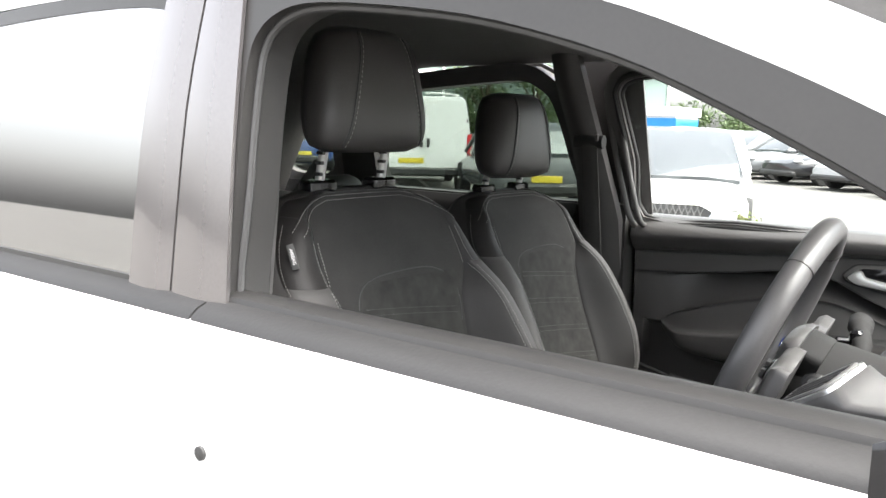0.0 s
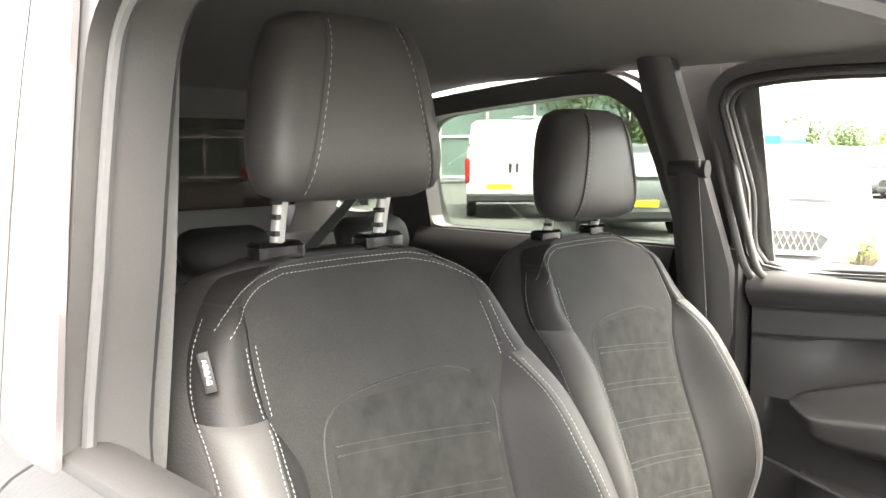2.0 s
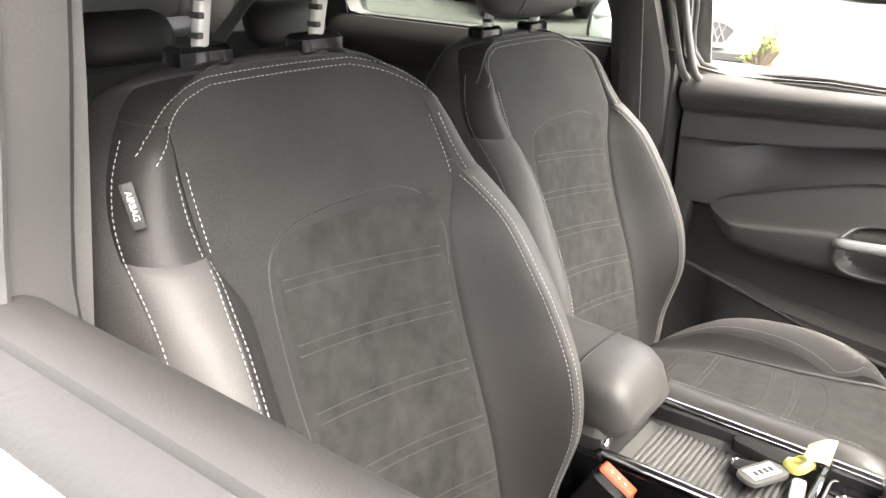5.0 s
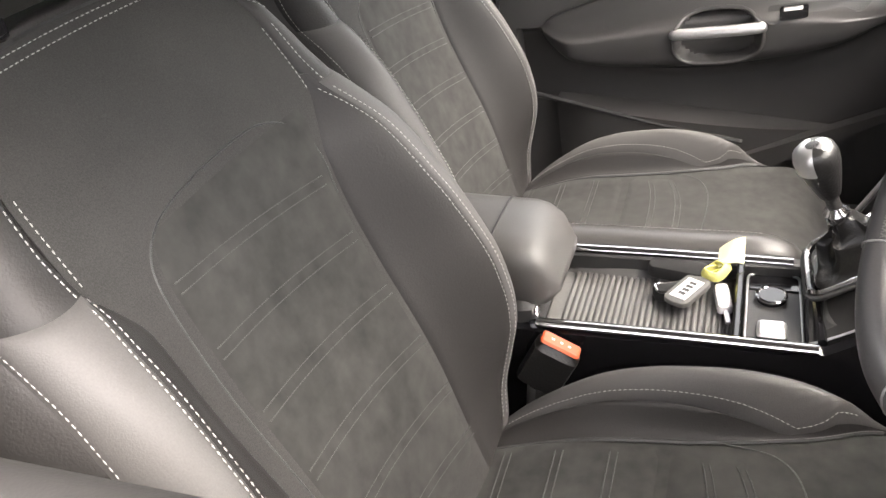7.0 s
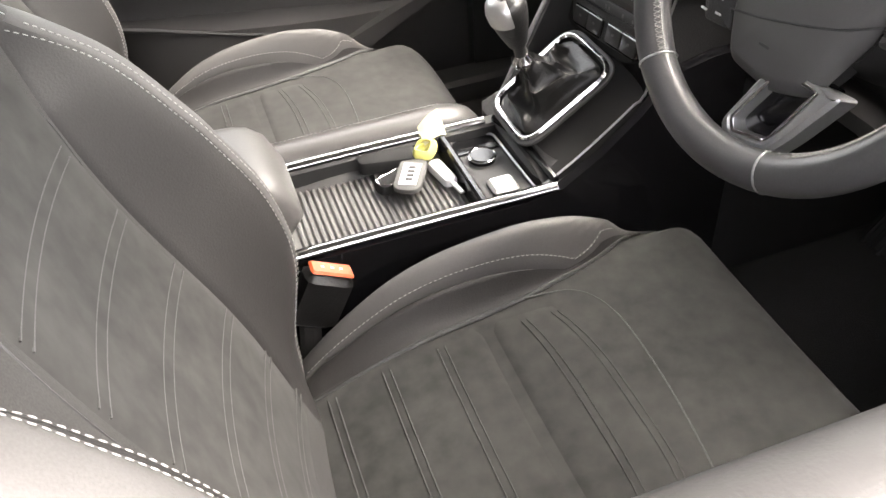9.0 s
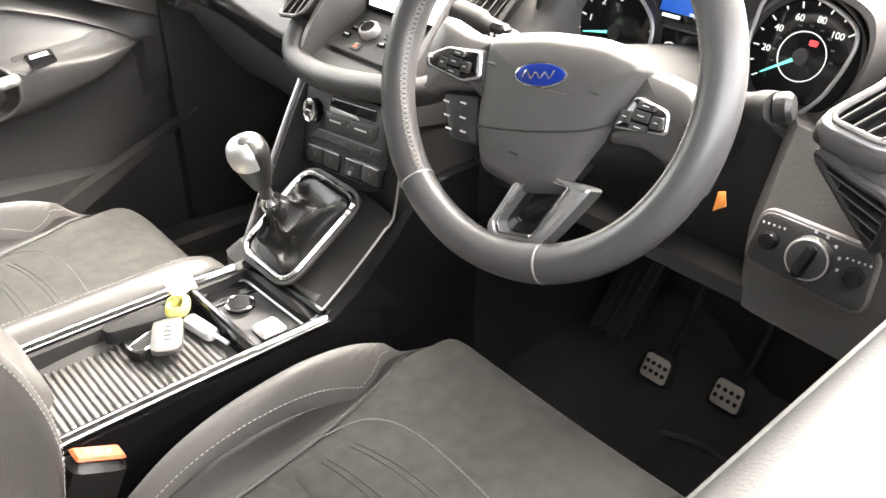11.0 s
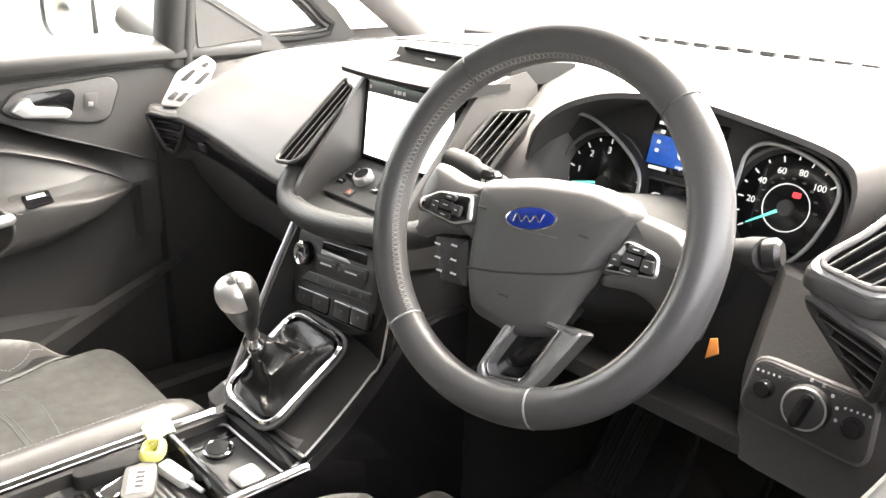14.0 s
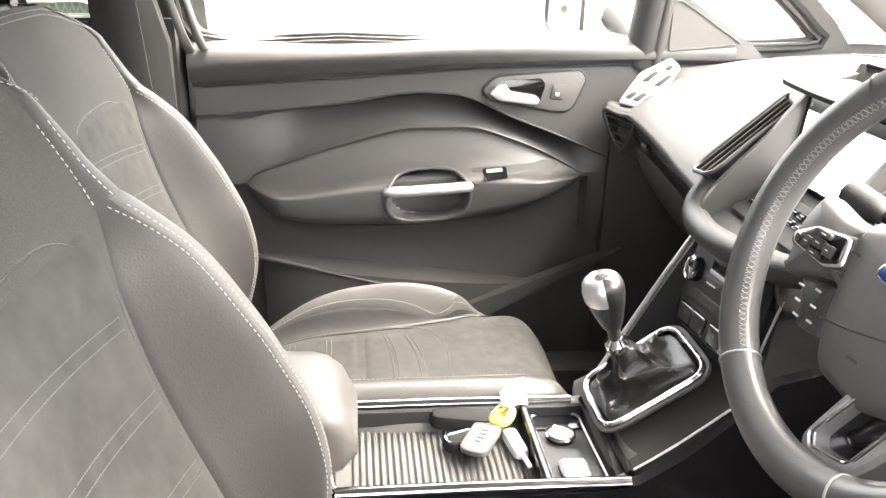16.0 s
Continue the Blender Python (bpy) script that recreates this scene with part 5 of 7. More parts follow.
part("housing", loft([[(0.225, y, 1.118), (0.234, y, 1.137), (0.25, y, 1.143), (0.36, y, 1.132), (0.36, y, 1.11), (0.23, y, 1.11)] for y in (0.118 - 0.235 * k / 6 for k in range(7))]), MATTE, cd, "soft-touch housing")
part("slot", box(0.230, 0.236, -0.10, 0.10, 1.1345, 1.1395, 0.001), GLOSS, cd, "dark slot")
part("slot_print", box(0.2275, 0.2295, 0.03, 0.05, 1.1265, 1.1285, 0.0002), PRINT, cd)
# heater slots on the dash by the windscreen and the light sensor
for k in range(16):
    part("demister_slot", box(0.72, 0.732, 0.02 - 0.04 * k, 0.045 - 0.04 * k, top_z(-0.2) - 0.004, top_z(-0.2) + 0.004, 0.001), HARD, dash)
part("light_sensor", lathe([(0.016, 0), (0.015, 0.008), (0.009, 0.014)], Matrix.Translation((0.46, -0.14, top_z(-0.14))), 20), HARD, dash, "black domed light sensor")

# ---- gauges ----
GM = frame_of((0.268, -0.387, 1.04), (0, -1, 0), (0.26, 0, 1))
GLOW = mat("needle_cyan", (0.12, 0.75, 0.62), 0.4, var=0.02, emit=0.05)
DIALP = mat("dial_print", (0.7, 0.72, 0.72), 0.5, var=0.02, emit=0.03)
LCDB = mat("blue_lit_display", (0.015, 0.09, 0.42), 0.3, var=0.3, stain=25, emit=0.02)
LAMP = mat("red_warning_lamp", (0.9, 0.05, 0.06), 0.4, var=0.02, emit=0.045)
clu = thing("instrument_cluster", (0.29, -0.387, 0.97), "instrument cluster with two dials and blue display", "gauges")
part("backplate", plate(rounded([(-0.20, -0.085), (0.20, -0.085), (0.185, 0.06), (0.10, 0.095), (-0.10, 0.095), (-0.185, 0.06)], 0.03), 0.004, 0.001, GM), HARD, clu, "black cluster plate")


def dial(cx, cy, r, marks, needle, name, lo, hi):
    g = part("dial", lathe([(r, 0), (r, 0.006), (r * 0.98, 0.0065)], GM @ Matrix.Translation((cx, cy, 0.002)), 40), GLOSS, clu, "black round dial")
    rim = [GM @ V(cx + (r + 0.006) * math.cos(2 * math.pi * k / 40) * (1.0), cy + (r + 0.006) * math.sin(2 * math.pi * k / 40), 0.016) for k in range(40)]
    part("dial_rim", tube(rim, 0.0022, 8, True), PANEL, g, "grey dial rim")
    for k in range(marks * 2 - 1):
        a = radians(lo + (hi - lo) * k / (marks * 2 - 2))
        r0 = r * (0.84 if k % 2 == 0 else 0.89)
        part("tick", tube([GM @ V(cx + r0 * math.cos(a), cy + r0 * math.sin(a), 0.0092), GM @ V(cx + r * 0.95 * math.cos(a), cy + r * 0.95 * math.sin(a), 0.0092)], 0.0008, 4), DIALP, g)
    a = radians(needle)
    part("needle", tube([GM @ V(cx + 0.008 * math.cos(a), cy + 0.008 * math.sin(a), 0.0105), GM @ V(cx + r * 0.78 * math.cos(a), cy + r * 0.78 * math.sin(a), 0.0105)], [0.0019, 0.0007], 6), GLOW, g, "lit cyan needle")
    part("needle_hub", lathe([(0.009, 0), (0.008, 0.005)], GM @ Matrix.Translation((cx, cy, 0.008)), 16), HARD, g)
    return g


ta = dial(-0.126, -0.030, 0.058, 7, 191, "tach", 205, -25)
sp = dial(0.104, -0.003, 0.057, 8, 214, "speed", 214, -34)
for n, s in enumerate("123"):
    a = radians(167 - 38.3 * n)
    text("dial_number", s, 0.011, GM @ Matrix.Translation((-0.126 + 0.040 * math.cos(a), -0.030 + 0.040 * math.sin(a), 0.0095)), DIALP, ta)
for n, s in enumerate(("20", "40", "60", "80", "100")):
    a = radians(180 - 34 * n)
    text("dial_number", s, 0.0095, GM @ Matrix.Translation((0.104 + 0.039 * math.cos(a), -0.003 + 0.039 * math.sin(a), 0.0095)), DIALP, sp)
part("inner_ring", tube([GM @ V(0.104 + 0.025 * math.cos(2 * math.pi * k / 30), -0.003 + 0.025 * math.sin(2 * math.pi * k / 30), 0.0092) for k in range(30)], 0.0006, 4, True), DIALP, sp)
part("warning_lamp", plate(rounded([(0.107, 0.009), (0.116, 0.009), (0.116, 0.015), (0.107, 0.015)], 0.002), 0.0098, 0.0004, GM), LAMP, sp, "red warning lamp")
DX = -0.028
dsp = part("display", plate([(DX - 0.046, 0.0), (DX + 0.046, 0.0), (DX + 0.046, 0.066), (DX - 0.046, 0.066)], 0.0105, 0.0005, GM), GLOSS, clu, "dark display panel")
part("lit_area", plate([(DX - 0.044, 0.008), (DX + 0.044, 0.008), (DX + 0.044, 0.042), (DX - 0.044, 0.042)], 0.0112, 0.0002, GM), LCDB, dsp, "blue lit area")
text("display_digit", "0", 0.026, GM @ Matrix.Translation((DX, 0.027, 0.0114)), DIALP, dsp)
text("display_writing", "mph", 0.007, GM @ Matrix.Translation((DX + 0.002, 0.0105, 0.0114)), DIALP, dsp)
part("display_print", join(*[box(DX + x, DX + x + w, y, y + 0.004, 0.0113, 0.0115, 0.0001, GM) for x, y, w in ((-0.039, 0.054, 0.010), (-0.022, 0.054, 0.018), (-0.01, 0.045, 0.014), (-0.034, 0.044, 0.006), (-0.036, 0.032, 0.005), (-0.036, 0.022, 0.005), (-0.039, 0.002, 0.024))]), DIALP, dsp)
SX = -0.024
sub = part("gauge_panel", plate(rounded([(SX - 0.045, -0.06), (SX + 0.045, -0.06), (SX + 0.045, -0.01), (SX - 0.045, -0.01)], 0.01), 0.0105, 0.001, GM), GLOSS, clu, "black panel with two small gauges")
part("panel_rim", tube([GM @ V(SX + p[0], p[1], 0.0115) for p in rounded([(-0.047, -0.062), (0.047, -0.062), (0.047, -0.008), (-0.047, -0.008)], 0.012)], 0.0012, 6, True), PANEL, sub)
for cx in (SX - 0.022, SX + 0.022):
    part("small_scale", tube([GM @ V(cx + 0.014 * math.cos(radians(a)), -0.042 + 0.018 * math.sin(radians(a)), 0.0116) for a in range(10, 120, 12)], 0.0009, 4), DIALP, sub)
    part("small_needle", tube([GM @ V(cx - 0.016, -0.046, 0.0118), GM @ V(cx + 0.006, -0.038, 0.0118)], [0.002, 0.001], 5), GLOW, sub, "lit cyan needle")

def cowl(rim, foot, d, name):
    """Deep hood round a dial: a bright lip, dark walls down to the plate."""
    rim = [(p.x, p.y) for p in curve([(a, b, 0) for a, b in rim], 4, True)]
    lip = part("cowl_lip", tube([GM @ V(a, b, d) for a, b in rim], 0.0022, 8, True), SATIN, clu, "grey lip of the gauge hood")
    cx, cy, r = foot
    inner = []
    for a, b in rim:
        q = math.atan2(b - cy, a - cx)
        inner.append((cx + (r + 0.008) * math.cos(q), cy + (r + 0.008) * math.sin(q)))
    part("cowl_wall", loft([[GM @ V(a, b, d) for a, b in rim], [GM @ V(a + (p - a) * 0.5, b + (q - b) * 0.5, d * 0.5) for (a, b), (p, q) in zip(rim, inner)], [GM @ V(p, q, 0.004) for p, q in inner]], True, False), MATTE, lip, "black wall of the gauge hood", sharp=60)


cowl([(-0.207, -0.040), (-0.226, -0.010), (-0.226, 0.012), (-0.204, 0.032), (-0.175, 0.044), (-0.149, 0.045), (-0.119, 0.036), (-0.091, 0.022), (-0.066, 0.004), (-0.055, -0.014), (-0.056, -0.040), (-0.075, -0.075), (-0.13, -0.09), (-0.185, -0.075)], (-0.126, -0.030, 0.058), 0.040, "tach")
cowl([(0.054, 0.025), (0.056, 0.042), (0.064, 0.053), (0.080, 0.058), (0.104, 0.056), (0.129, 0.049), (0.152, 0.037), (0.159, 0.023), (0.158, 0.006), (0.152, -0.016), (0.142, -0.039), (0.12, -0.062), (0.08, -0.066), (0.055, -0.04)], (0.104, -0.003, 0.057), 0.028, "speed")
part("small_numbers", join(*[box(0.104 + 0.031 * math.cos(radians(200 - 22 * k)) - 0.002, 0.104 + 0.031 * math.cos(radians(200 - 22 * k)) + 0.002, -0.003 + 0.031 * math.sin(radians(200 - 22 * k)) - 0.001, -0.003 + 0.031 * math.sin(radians(200 - 22 * k)) + 0.001, 0.009, 0.0094, 0.0001, GM) for k in range(10)]), PANEL, sp)

# ---- headlamp switch panel ----
LM = frame_of((0.128, -0.602, 0.910), (0.12, -1, 0), (0.25, 0, 1))
lsw = thing("headlamp_switch", (0.13, -0.602, 0.88), "black headlamp switch panel with rotary dial", "switch panel")
po = rounded([(-0.055, -0.024), (-0.049, 0.028), (0.056, 0.021), (0.059, -0.037)], 0.013)
part("panel_edge", plate(inset(po, -0.003), 0.008, 0.003, LM), PANEL, lsw, "grey rounded surround")
part("panel_face", plate(po, 0.0098, 0.002, LM), HARD, lsw, "black panel face")
dl = part("dial", lathe([(0.021, 0), (0.021, 0.006), (0.018, 0.012), (0.0165, 0.0125)], LM @ Matrix.Translation((0.003, -0.002, 0.009)), 32), HARD, lsw, "black rotary dial")
part("dial_ring", tube([LM @ V(0.003 + 0.0185 * math.cos(2 * math.pi * k / 32), -0.002 + 0.0185 * math.sin(2 * math.pi * k / 32), 0.0205) for k in range(32)], 0.0012, 6, True), SATIN, dl)
part("dial_grip", box(-0.0055, 0.0055, -0.0165, 0.0165, 0, 0.012, 0.003, LM @ Matrix.Translation((0.003, -0.002, 0.0205)) @ pose(0, 0, 0, 0, 0, -14)), GLOSS, dl, "black grip bar")
part("dial_print", join(*[box(0.003 + 0.025 * math.cos(radians(a)) - 0.0012, 0.003 + 0.025 * math.cos(radians(a)) + 0.0015, -0.002 + 0.025 * math.sin(radians(a)) - 0.0015, -0.002 + 0.025 * math.sin(radians(a)) + 0.0015, 0.0098, 0.0103, 0.0002, LM) for a in (95, 70, 45, 20, -5)]), PRINT, lsw)
for x, y in ((-0.036, 0.002), (0.043, -0.005)):
    k_ = part("small_knob", lathe([(0.0095, 0), (0.0095, 0.006), (0.007, 0.012)], LM @ Matrix.Translation((x, y, 0.009)), 20), GLOSS, lsw, "small black knob")
    part("knob_print", join(*[box(x - 0.01 + 0.005 * i - 0.001, x - 0.01 + 0.005 * i + 0.001, y + 0.013, y + 0.0152, 0.0098, 0.0103, 0.0002, LM) for i in range(5)]), PRINT, lsw)

# ---- heater controls ----
HM = frame_of((0.030, 0.005, 0.835), (0, -1, 0), (0.24, 0, 1))
hv = thing("heater_controls", (0.03, 0.005, 0.76), "black heater control panel with chrome-ringed knob", "control panel")
HR = HM @ Matrix.Rotation(radians(5.5), 4, "Z")


def key_plate(x0, y0, x1, y1, h, r, material, parent, name, label="", bevel=0.0012):
    return part(name, plate(rounded([(x0, y0), (x1, y0), (x1, y1), (x0, y1)], r), h, bevel, HR), material, parent, label)


hp = part("panel", plate(rounded([(-0.100, 0.090), (-0.113, 0.010), (-0.097, -0.034), (-0.060, -0.049), (0.066, -0.046), (0.100, -0.030), (0.114, 0.010), (0.108, 0.090)], 0.014), 0.004, 0.003, HR), MATTE, hv, "black recessed surround")
fc = part("control_face", plate(rounded([(-0.082, 0.074), (-0.083, 0.0), (-0.074, -0.030), (-0.052, -0.037), (0.058, -0.036), (0.090, -0.026), (0.100, 0.0), (0.100, 0.074)], 0.010), 0.009, 0.004, HR), HARD, hv, "black control face")
part("face_line", tube([HR @ V(x, 0.0745, 0.008) for x in (-0.08, -0.03, 0.03, 0.09)], 0.0012, 5), GLOSS, fc)
kb = part("temperature_knob", lathe([(0.0172, 0), (0.0168, 0.009), (0.0155, 0.0105)], HR @ Matrix.Translation((-0.056, 0.042, 0.009)), 26), GLOSS, hv, "black turning knob")
part("knob_ring", lathe([(0.0128, 0.0100), (0.0168, 0.0100), (0.0166, 0.0122), (0.0150, 0.0134), (0.0128, 0.0122)], HR @ Matrix.Translation((-0.056, 0.042, 0.009)), 8), CHROME, kb, "chrome faceted ring")
part("knob_face", lathe([(0.0132, 0.0104), (0.0132, 0.0114), (0.004, 0.0118)], HR @ Matrix.Translation((-0.056, 0.042, 0.009)), 24), HARD, kb, "black knob face")
part("knob_print", box(-0.062, -0.050, 0.041, 0.0425, 0.0209, 0.0212, 0.0001, HR), PRINT, kb)
rd_ = key_plate(-0.022, 0.0515, 0.0765, 0.066, 0.0105, 0.002, GLOSS, fc, "readout", "dark glossy readout")
part("readout_bar", plate([(-0.021, 0.0475), (0.044, 0.0475), (0.034, 0.0515), (-0.021, 0.0535)], 0.0114, 0.0004, HR), SATIN, rd_, "silver bar below the readout")
# Glare on the plate and its buttons is imitated by the greyer plastic.
bp_ = part("button_plate", plate(rounded([(-0.038, 0.0465), (-0.033, 0.028), (-0.018, 0.0205), (0.068, 0.0205), (0.081, 0.028), (0.084, 0.0465)], 0.006), 0.0112, 0.0016, HR), FRAMEIN, fc, "button plate with its glare in the dark grey")
for x0, x1 in ((-0.030, 0.020), (0.025, 0.077)):
    wb = key_plate(x0, 0.0275, x1, 0.0435, 0.0122, 0.003, FRAMEIN, bp_, "wide_button", "wide button with its glare in the dark grey")
    xm = (x0 + x1) / 2 - 0.001
    part("button_print", box(xm - 0.0128, xm + 0.0128, 0.0345, 0.0368, 0.0122, 0.0126, 0.0002, HR), PRINT, wb)
    for dx in (-0.019, 0.019):
        part("button_print", box(xm + dx - 0.0022, xm + dx + 0.0022, 0.0385, 0.0402, 0.0122, 0.0125, 0.0002, HR), TRAYMAT, wb)
part("button_print", box(0.0205, 0.0245, 0.033, 0.0375, 0.0112, 0.0118, 0.0002, HR), TRAYMAT, bp_)
st_ = part("switch_strip", plate(rounded([(-0.066, 0.003), (0.096, 0.003), (0.094, 0.0185), (-0.046, 0.0185)], 0.003), 0.0108, 0.002, HR), FRAMEB, fc, "satin black switch strip")
for x in (-0.022, 0.008, 0.016, 0.050, 0.074):
    part("button_print", box(x - 0.0022, x + 0.0022, 0.0085, 0.0128, 0.0108, 0.0112, 0.0002, HR), TRAYMAT, st_)
for x in (-0.0285, 0.0585):
    part("rocker_bed", plate(rounded([(x - 0.038, -0.033), (x + 0.038, -0.033), (x + 0.040, -0.0055), (x - 0.042, -0.0055)], 0.006), 0.0096, 0.001, HR), GLOSS, fc, "gloss black switch bed")
    for d in (-0.0185, 0.0185):
        rk = key_plate(x + d - 0.0172, -0.030, x + d + 0.0172, -0.0075, 0.0125, 0.005, FRAMEB, fc, "rocker", "black rocker switch", 0.0012)
        part("rocker_edge", box(x + d - 0.0165, x + d + 0.0165, -0.0088, -0.0072, 0.0108, 0.0124, 0.0004, HR), SATIN, rk, "bright top edge")
        part("button_print", box(x + d - 0.0028, x + d + 0.0028, -0.019, -0.0155, 0.0125, 0.0129, 0.0002, HR), TRAYMAT, rk)

# ---- centre console ----
con = thing("centre_console", (-0.35, -0.03, 0.33), "black centre console with chrome rails and ribbed tray", "console")
CY0, CY1 = -0.128, 0.048


def cside(x):
    return lerp([(-0.95, 0.74), (-0.45, 0.684), (-0.118, 0.684), (-0.10, 0.69), (0.0, 0.765), (0.06, 0.83)], x)


for y0, y1 in ((CY0 - 0.012, CY0), (CY1, CY1 + 0.012)):
    xs = [-0.95 + 1.1 * k / 22 for k in range(23)]
    part("console_side", loft([[(x, y0, 0.33), (x, y1, 0.33), (x, y1, cside(x)), (x, y0, cside(x) - 0.004)] for x in xs]), GLOSS if y0 < 0 else HARD, con, "black console side")
part("tray_floor", box(-0.455, -0.205, CY0, CY1, 0.645, 0.655, 0.002), TRAYMAT, con, "grey tray floor")
for k in range(26):
    x = -0.432 + 0.0086 * k
    part("tray_rib", box(x, x + 0.0062, CY0 + 0.014, CY1 - 0.012, 0.653, 0.6585, 0.0018), TRAYMAT, con, "grey rubber rib")
for pts, r in (([(-0.452, CY0 - 0.004, 0.689), (-0.30, CY0 - 0.004, 0.689), (-0.15, CY0 - 0.006, 0.689), (-0.108, CY0 - 0.008, 0.690)], 0.0065), ([(-0.452, CY1 + 0.004, 0.689), (-0.30, CY1 + 0.004, 0.689), (-0.135, CY1 + 0.0, 0.689)], 0.0065)):
    part("chrome_rail", tube(curve(pts, 6), r, 10, flat=1.3), CHROME, con, "chrome side rail")
part("rail_inner", box(-0.445, -0.12, CY0 + 0.002, CY0 + 0.010, 0.66, 0.687, 0.003), HARD, con)
part("rail_inner", box(-0.445, -0.12, CY1 - 0.010, CY1 - 0.002, 0.66, 0.687, 0.003), HARD, con)
part("chrome_end", tube(curve([(-0.455, CY0 - 0.002, 0.687), (-0.458, CY0 + 0.008, 0.69), (-0.46, CY0 + 0.025, 0.70)], 4), 0.008, 10), CHROME, con, "chrome rail end")
part("tray_divider", box(-0.207, -0.196, CY0 + 0.004, CY1 - 0.004, 0.65, 0.688, 0.003), GLOSS, con, "gloss black tray divider")
part("switch_deck", box(-0.196, -0.118, CY0 + 0.004, CY1 - 0.004, 0.645, 0.668, 0.003), HARD, con, "black switch deck")
part("deck_recess", box(-0.19, -0.125, 0.005, CY1 - 0.008, 0.667, 0.6705, 0.002), GLOSS, con)
part("round_button", lathe([(0.0185, 0), (0.0185, 0.007), (0.016, 0.009)], Matrix.Translation((-0.161, -0.012, 0.667)), 28), GLOSS, con, "round black push button")
part("button_ring", tube([(-0.161 + 0.0185 * math.cos(2 * math.pi * k / 30), -0.012 + 0.0185 * math.sin(2 * math.pi * k / 30), 0.6745) for k in range(30)], 0.0018, 6, True), CHROME, con, "chrome button ring")
part("brake_switch", box(-0.178, -0.142, -0.10, -0.066, 0.667, 0.677, 0.004), SATIN, con, "silver parking brake switch")
part("deck_frame", tube([(p[0], p[1], 0.6715) for p in rounded([(-0.192, CY0 + 0.010), (-0.123, CY0 + 0.012), (-0.126, CY1 - 0.008), (-0.192, CY1 - 0.008)], 0.012)], 0.0018, 6, True), SATIN, con)
part("front_rail", tube(curve([(-0.118, CY1 - 0.002, 0.690), (-0.112, 0.0, 0.694), (-0.108, -0.06, 0.694), (-0.104, CY0 + 0.004, 0.691)], 5), 0.006, 8), GLOSS, con)
part("rear_box", box(-0.95, -0.455, CY0 - 0.002, CY1 + 0.002, 0.60, 0.715, 0.012), HARD, con)


# panel that climbs to the dash
def ramp(u, v, d=0.0):
    x = -0.118 + 0.148 * u
    z = 0.692 + 0.09 * u ** 1.2
    w = 0.083 + 0.022 * u
    return (x - d * 0.5, -0.034 + 0.035 * u + (2 * v - 1) * w, z + d * 0.85 - 0.012 * abs(2 * v - 1) ** 4)


part("ramp_panel", solid(lambda u, v: ramp(u, v), lambda u, v: ramp(u, v, -0.05), 12, 16), MATTE, con, "black climbing panel")
EDGE = curve([(-0.088, 0.092, 0.700), (-0.044, 0.100, 0.772), (0.0, 0.104, 0.848), (0.046, 0.108, 0.922)], 5)
part("silver_edge", tube(EDGE, 0.0036, 8), SATIN, con, "silver edge line")
part("stack_cheek", loft([[(p.x + 0.002, p.y - 0.010, p.z), (p.x + 0.001, p.y + 0.003, p.z), (0.2, 0.116, p.z), (0.2, 0.094, p.z)] for p in EDGE]), HARD, con, "dark side of the centre stack", sharp=50)
ln = [V(*ramp(u, 0.0, 0.002)) for u in (k / 10 for k in range(11))] + [V(0.036, -0.112, 0.84), V(0.05, -0.118, 0.91)]
part("silver_edge", tube(curve(ln, 2), 0.0017, 8), SATIN, con, "silver edge line")
part("stack_cheek", loft([[(0.038 + 0.10 * (z - 0.77), -0.100, z), (0.038 + 0.10 * (z - 0.77), -0.114, z), (0.2, -0.118, z), (0.2, -0.100, z)] for z in (0.77, 0.82, 0.87, 0.925)]), HARD, con, "dark side of the centre stack", sharp=50)
part("stack_core", box(0.045, 0.25, -0.11, 0.11, 0.70, 0.90, 0.01), HARD, con)
part("tunnel_side", box(-0.12, 0.6, -0.118, 0.118, 0.33, 0.70, 0.02), HARD, con, "black tunnel side")
# armrest
arm = thing("armrest", (-0.60, -0.045, 0.715), "grey leather padded console armrest lid", "armrest")
rings = []
for k in range(25):
    t = k / 24
    x = -0.425 - 0.43 * t
    f = min(1.0, (t / 0.13)) if t < 0.13 else 1.0
    e = math.sqrt(max(0.02, 1 - (1 - f) ** 2))
    zt, zb = 0.725 + 0.068 * e + 0.02 * t, 0.722 - 0.040 * e + 0.03 * t
    w = 0.080 * (0.72 + 0.28 * e)
    rings.append([(x, -0.042 + w * (abs(math.cos(a)) ** 0.45) * (1 if math.cos(a) > 0 else -1), (zt + zb) / 2 + (zt - zb) / 2 * (abs(math.sin(a)) ** 0.6) * (1 if math.sin(a) > 0 else -1)) for a in (2 * math.pi * j / 28 for j in range(28))])
part("padded_lid", loft(rings), ARMLEATHER, arm, "grey leather padded lid", sharp=70)
part("lid_seam", tube([Vector(rings[5][j]) * 1.0 + V(0.0, 0.0, 0.0008) for j in range(28)], 0.0016, 5, True), HARD, arm)
part("lid_base", box(-0.85, -0.455, -0.112, 0.03, 0.70, 0.722, 0.006), HARD, arm, "black lid base")

# ---- gear lever ----
gl = thing("gear_lever", (-0.06, -0.01, 0.72), "silver-topped gear knob with black leather boot", "gear lever")
gx = (V(0.005, -0.062, 0.793) + V(-0.008, 0.038, 0.785)) / 2 - (V(-0.098, -0.061, 0.704) + V(-0.125, 0.041, 0.722)) / 2
BM = frame_of((-0.057, -0.011, 0.755), tuple(gx), (-0.1, 1, 0.02))
fo = rounded([(-0.078, -0.058), (0.074, -0.060), (0.072, 0.060), (-0.078, 0.056)], 0.03, 6)
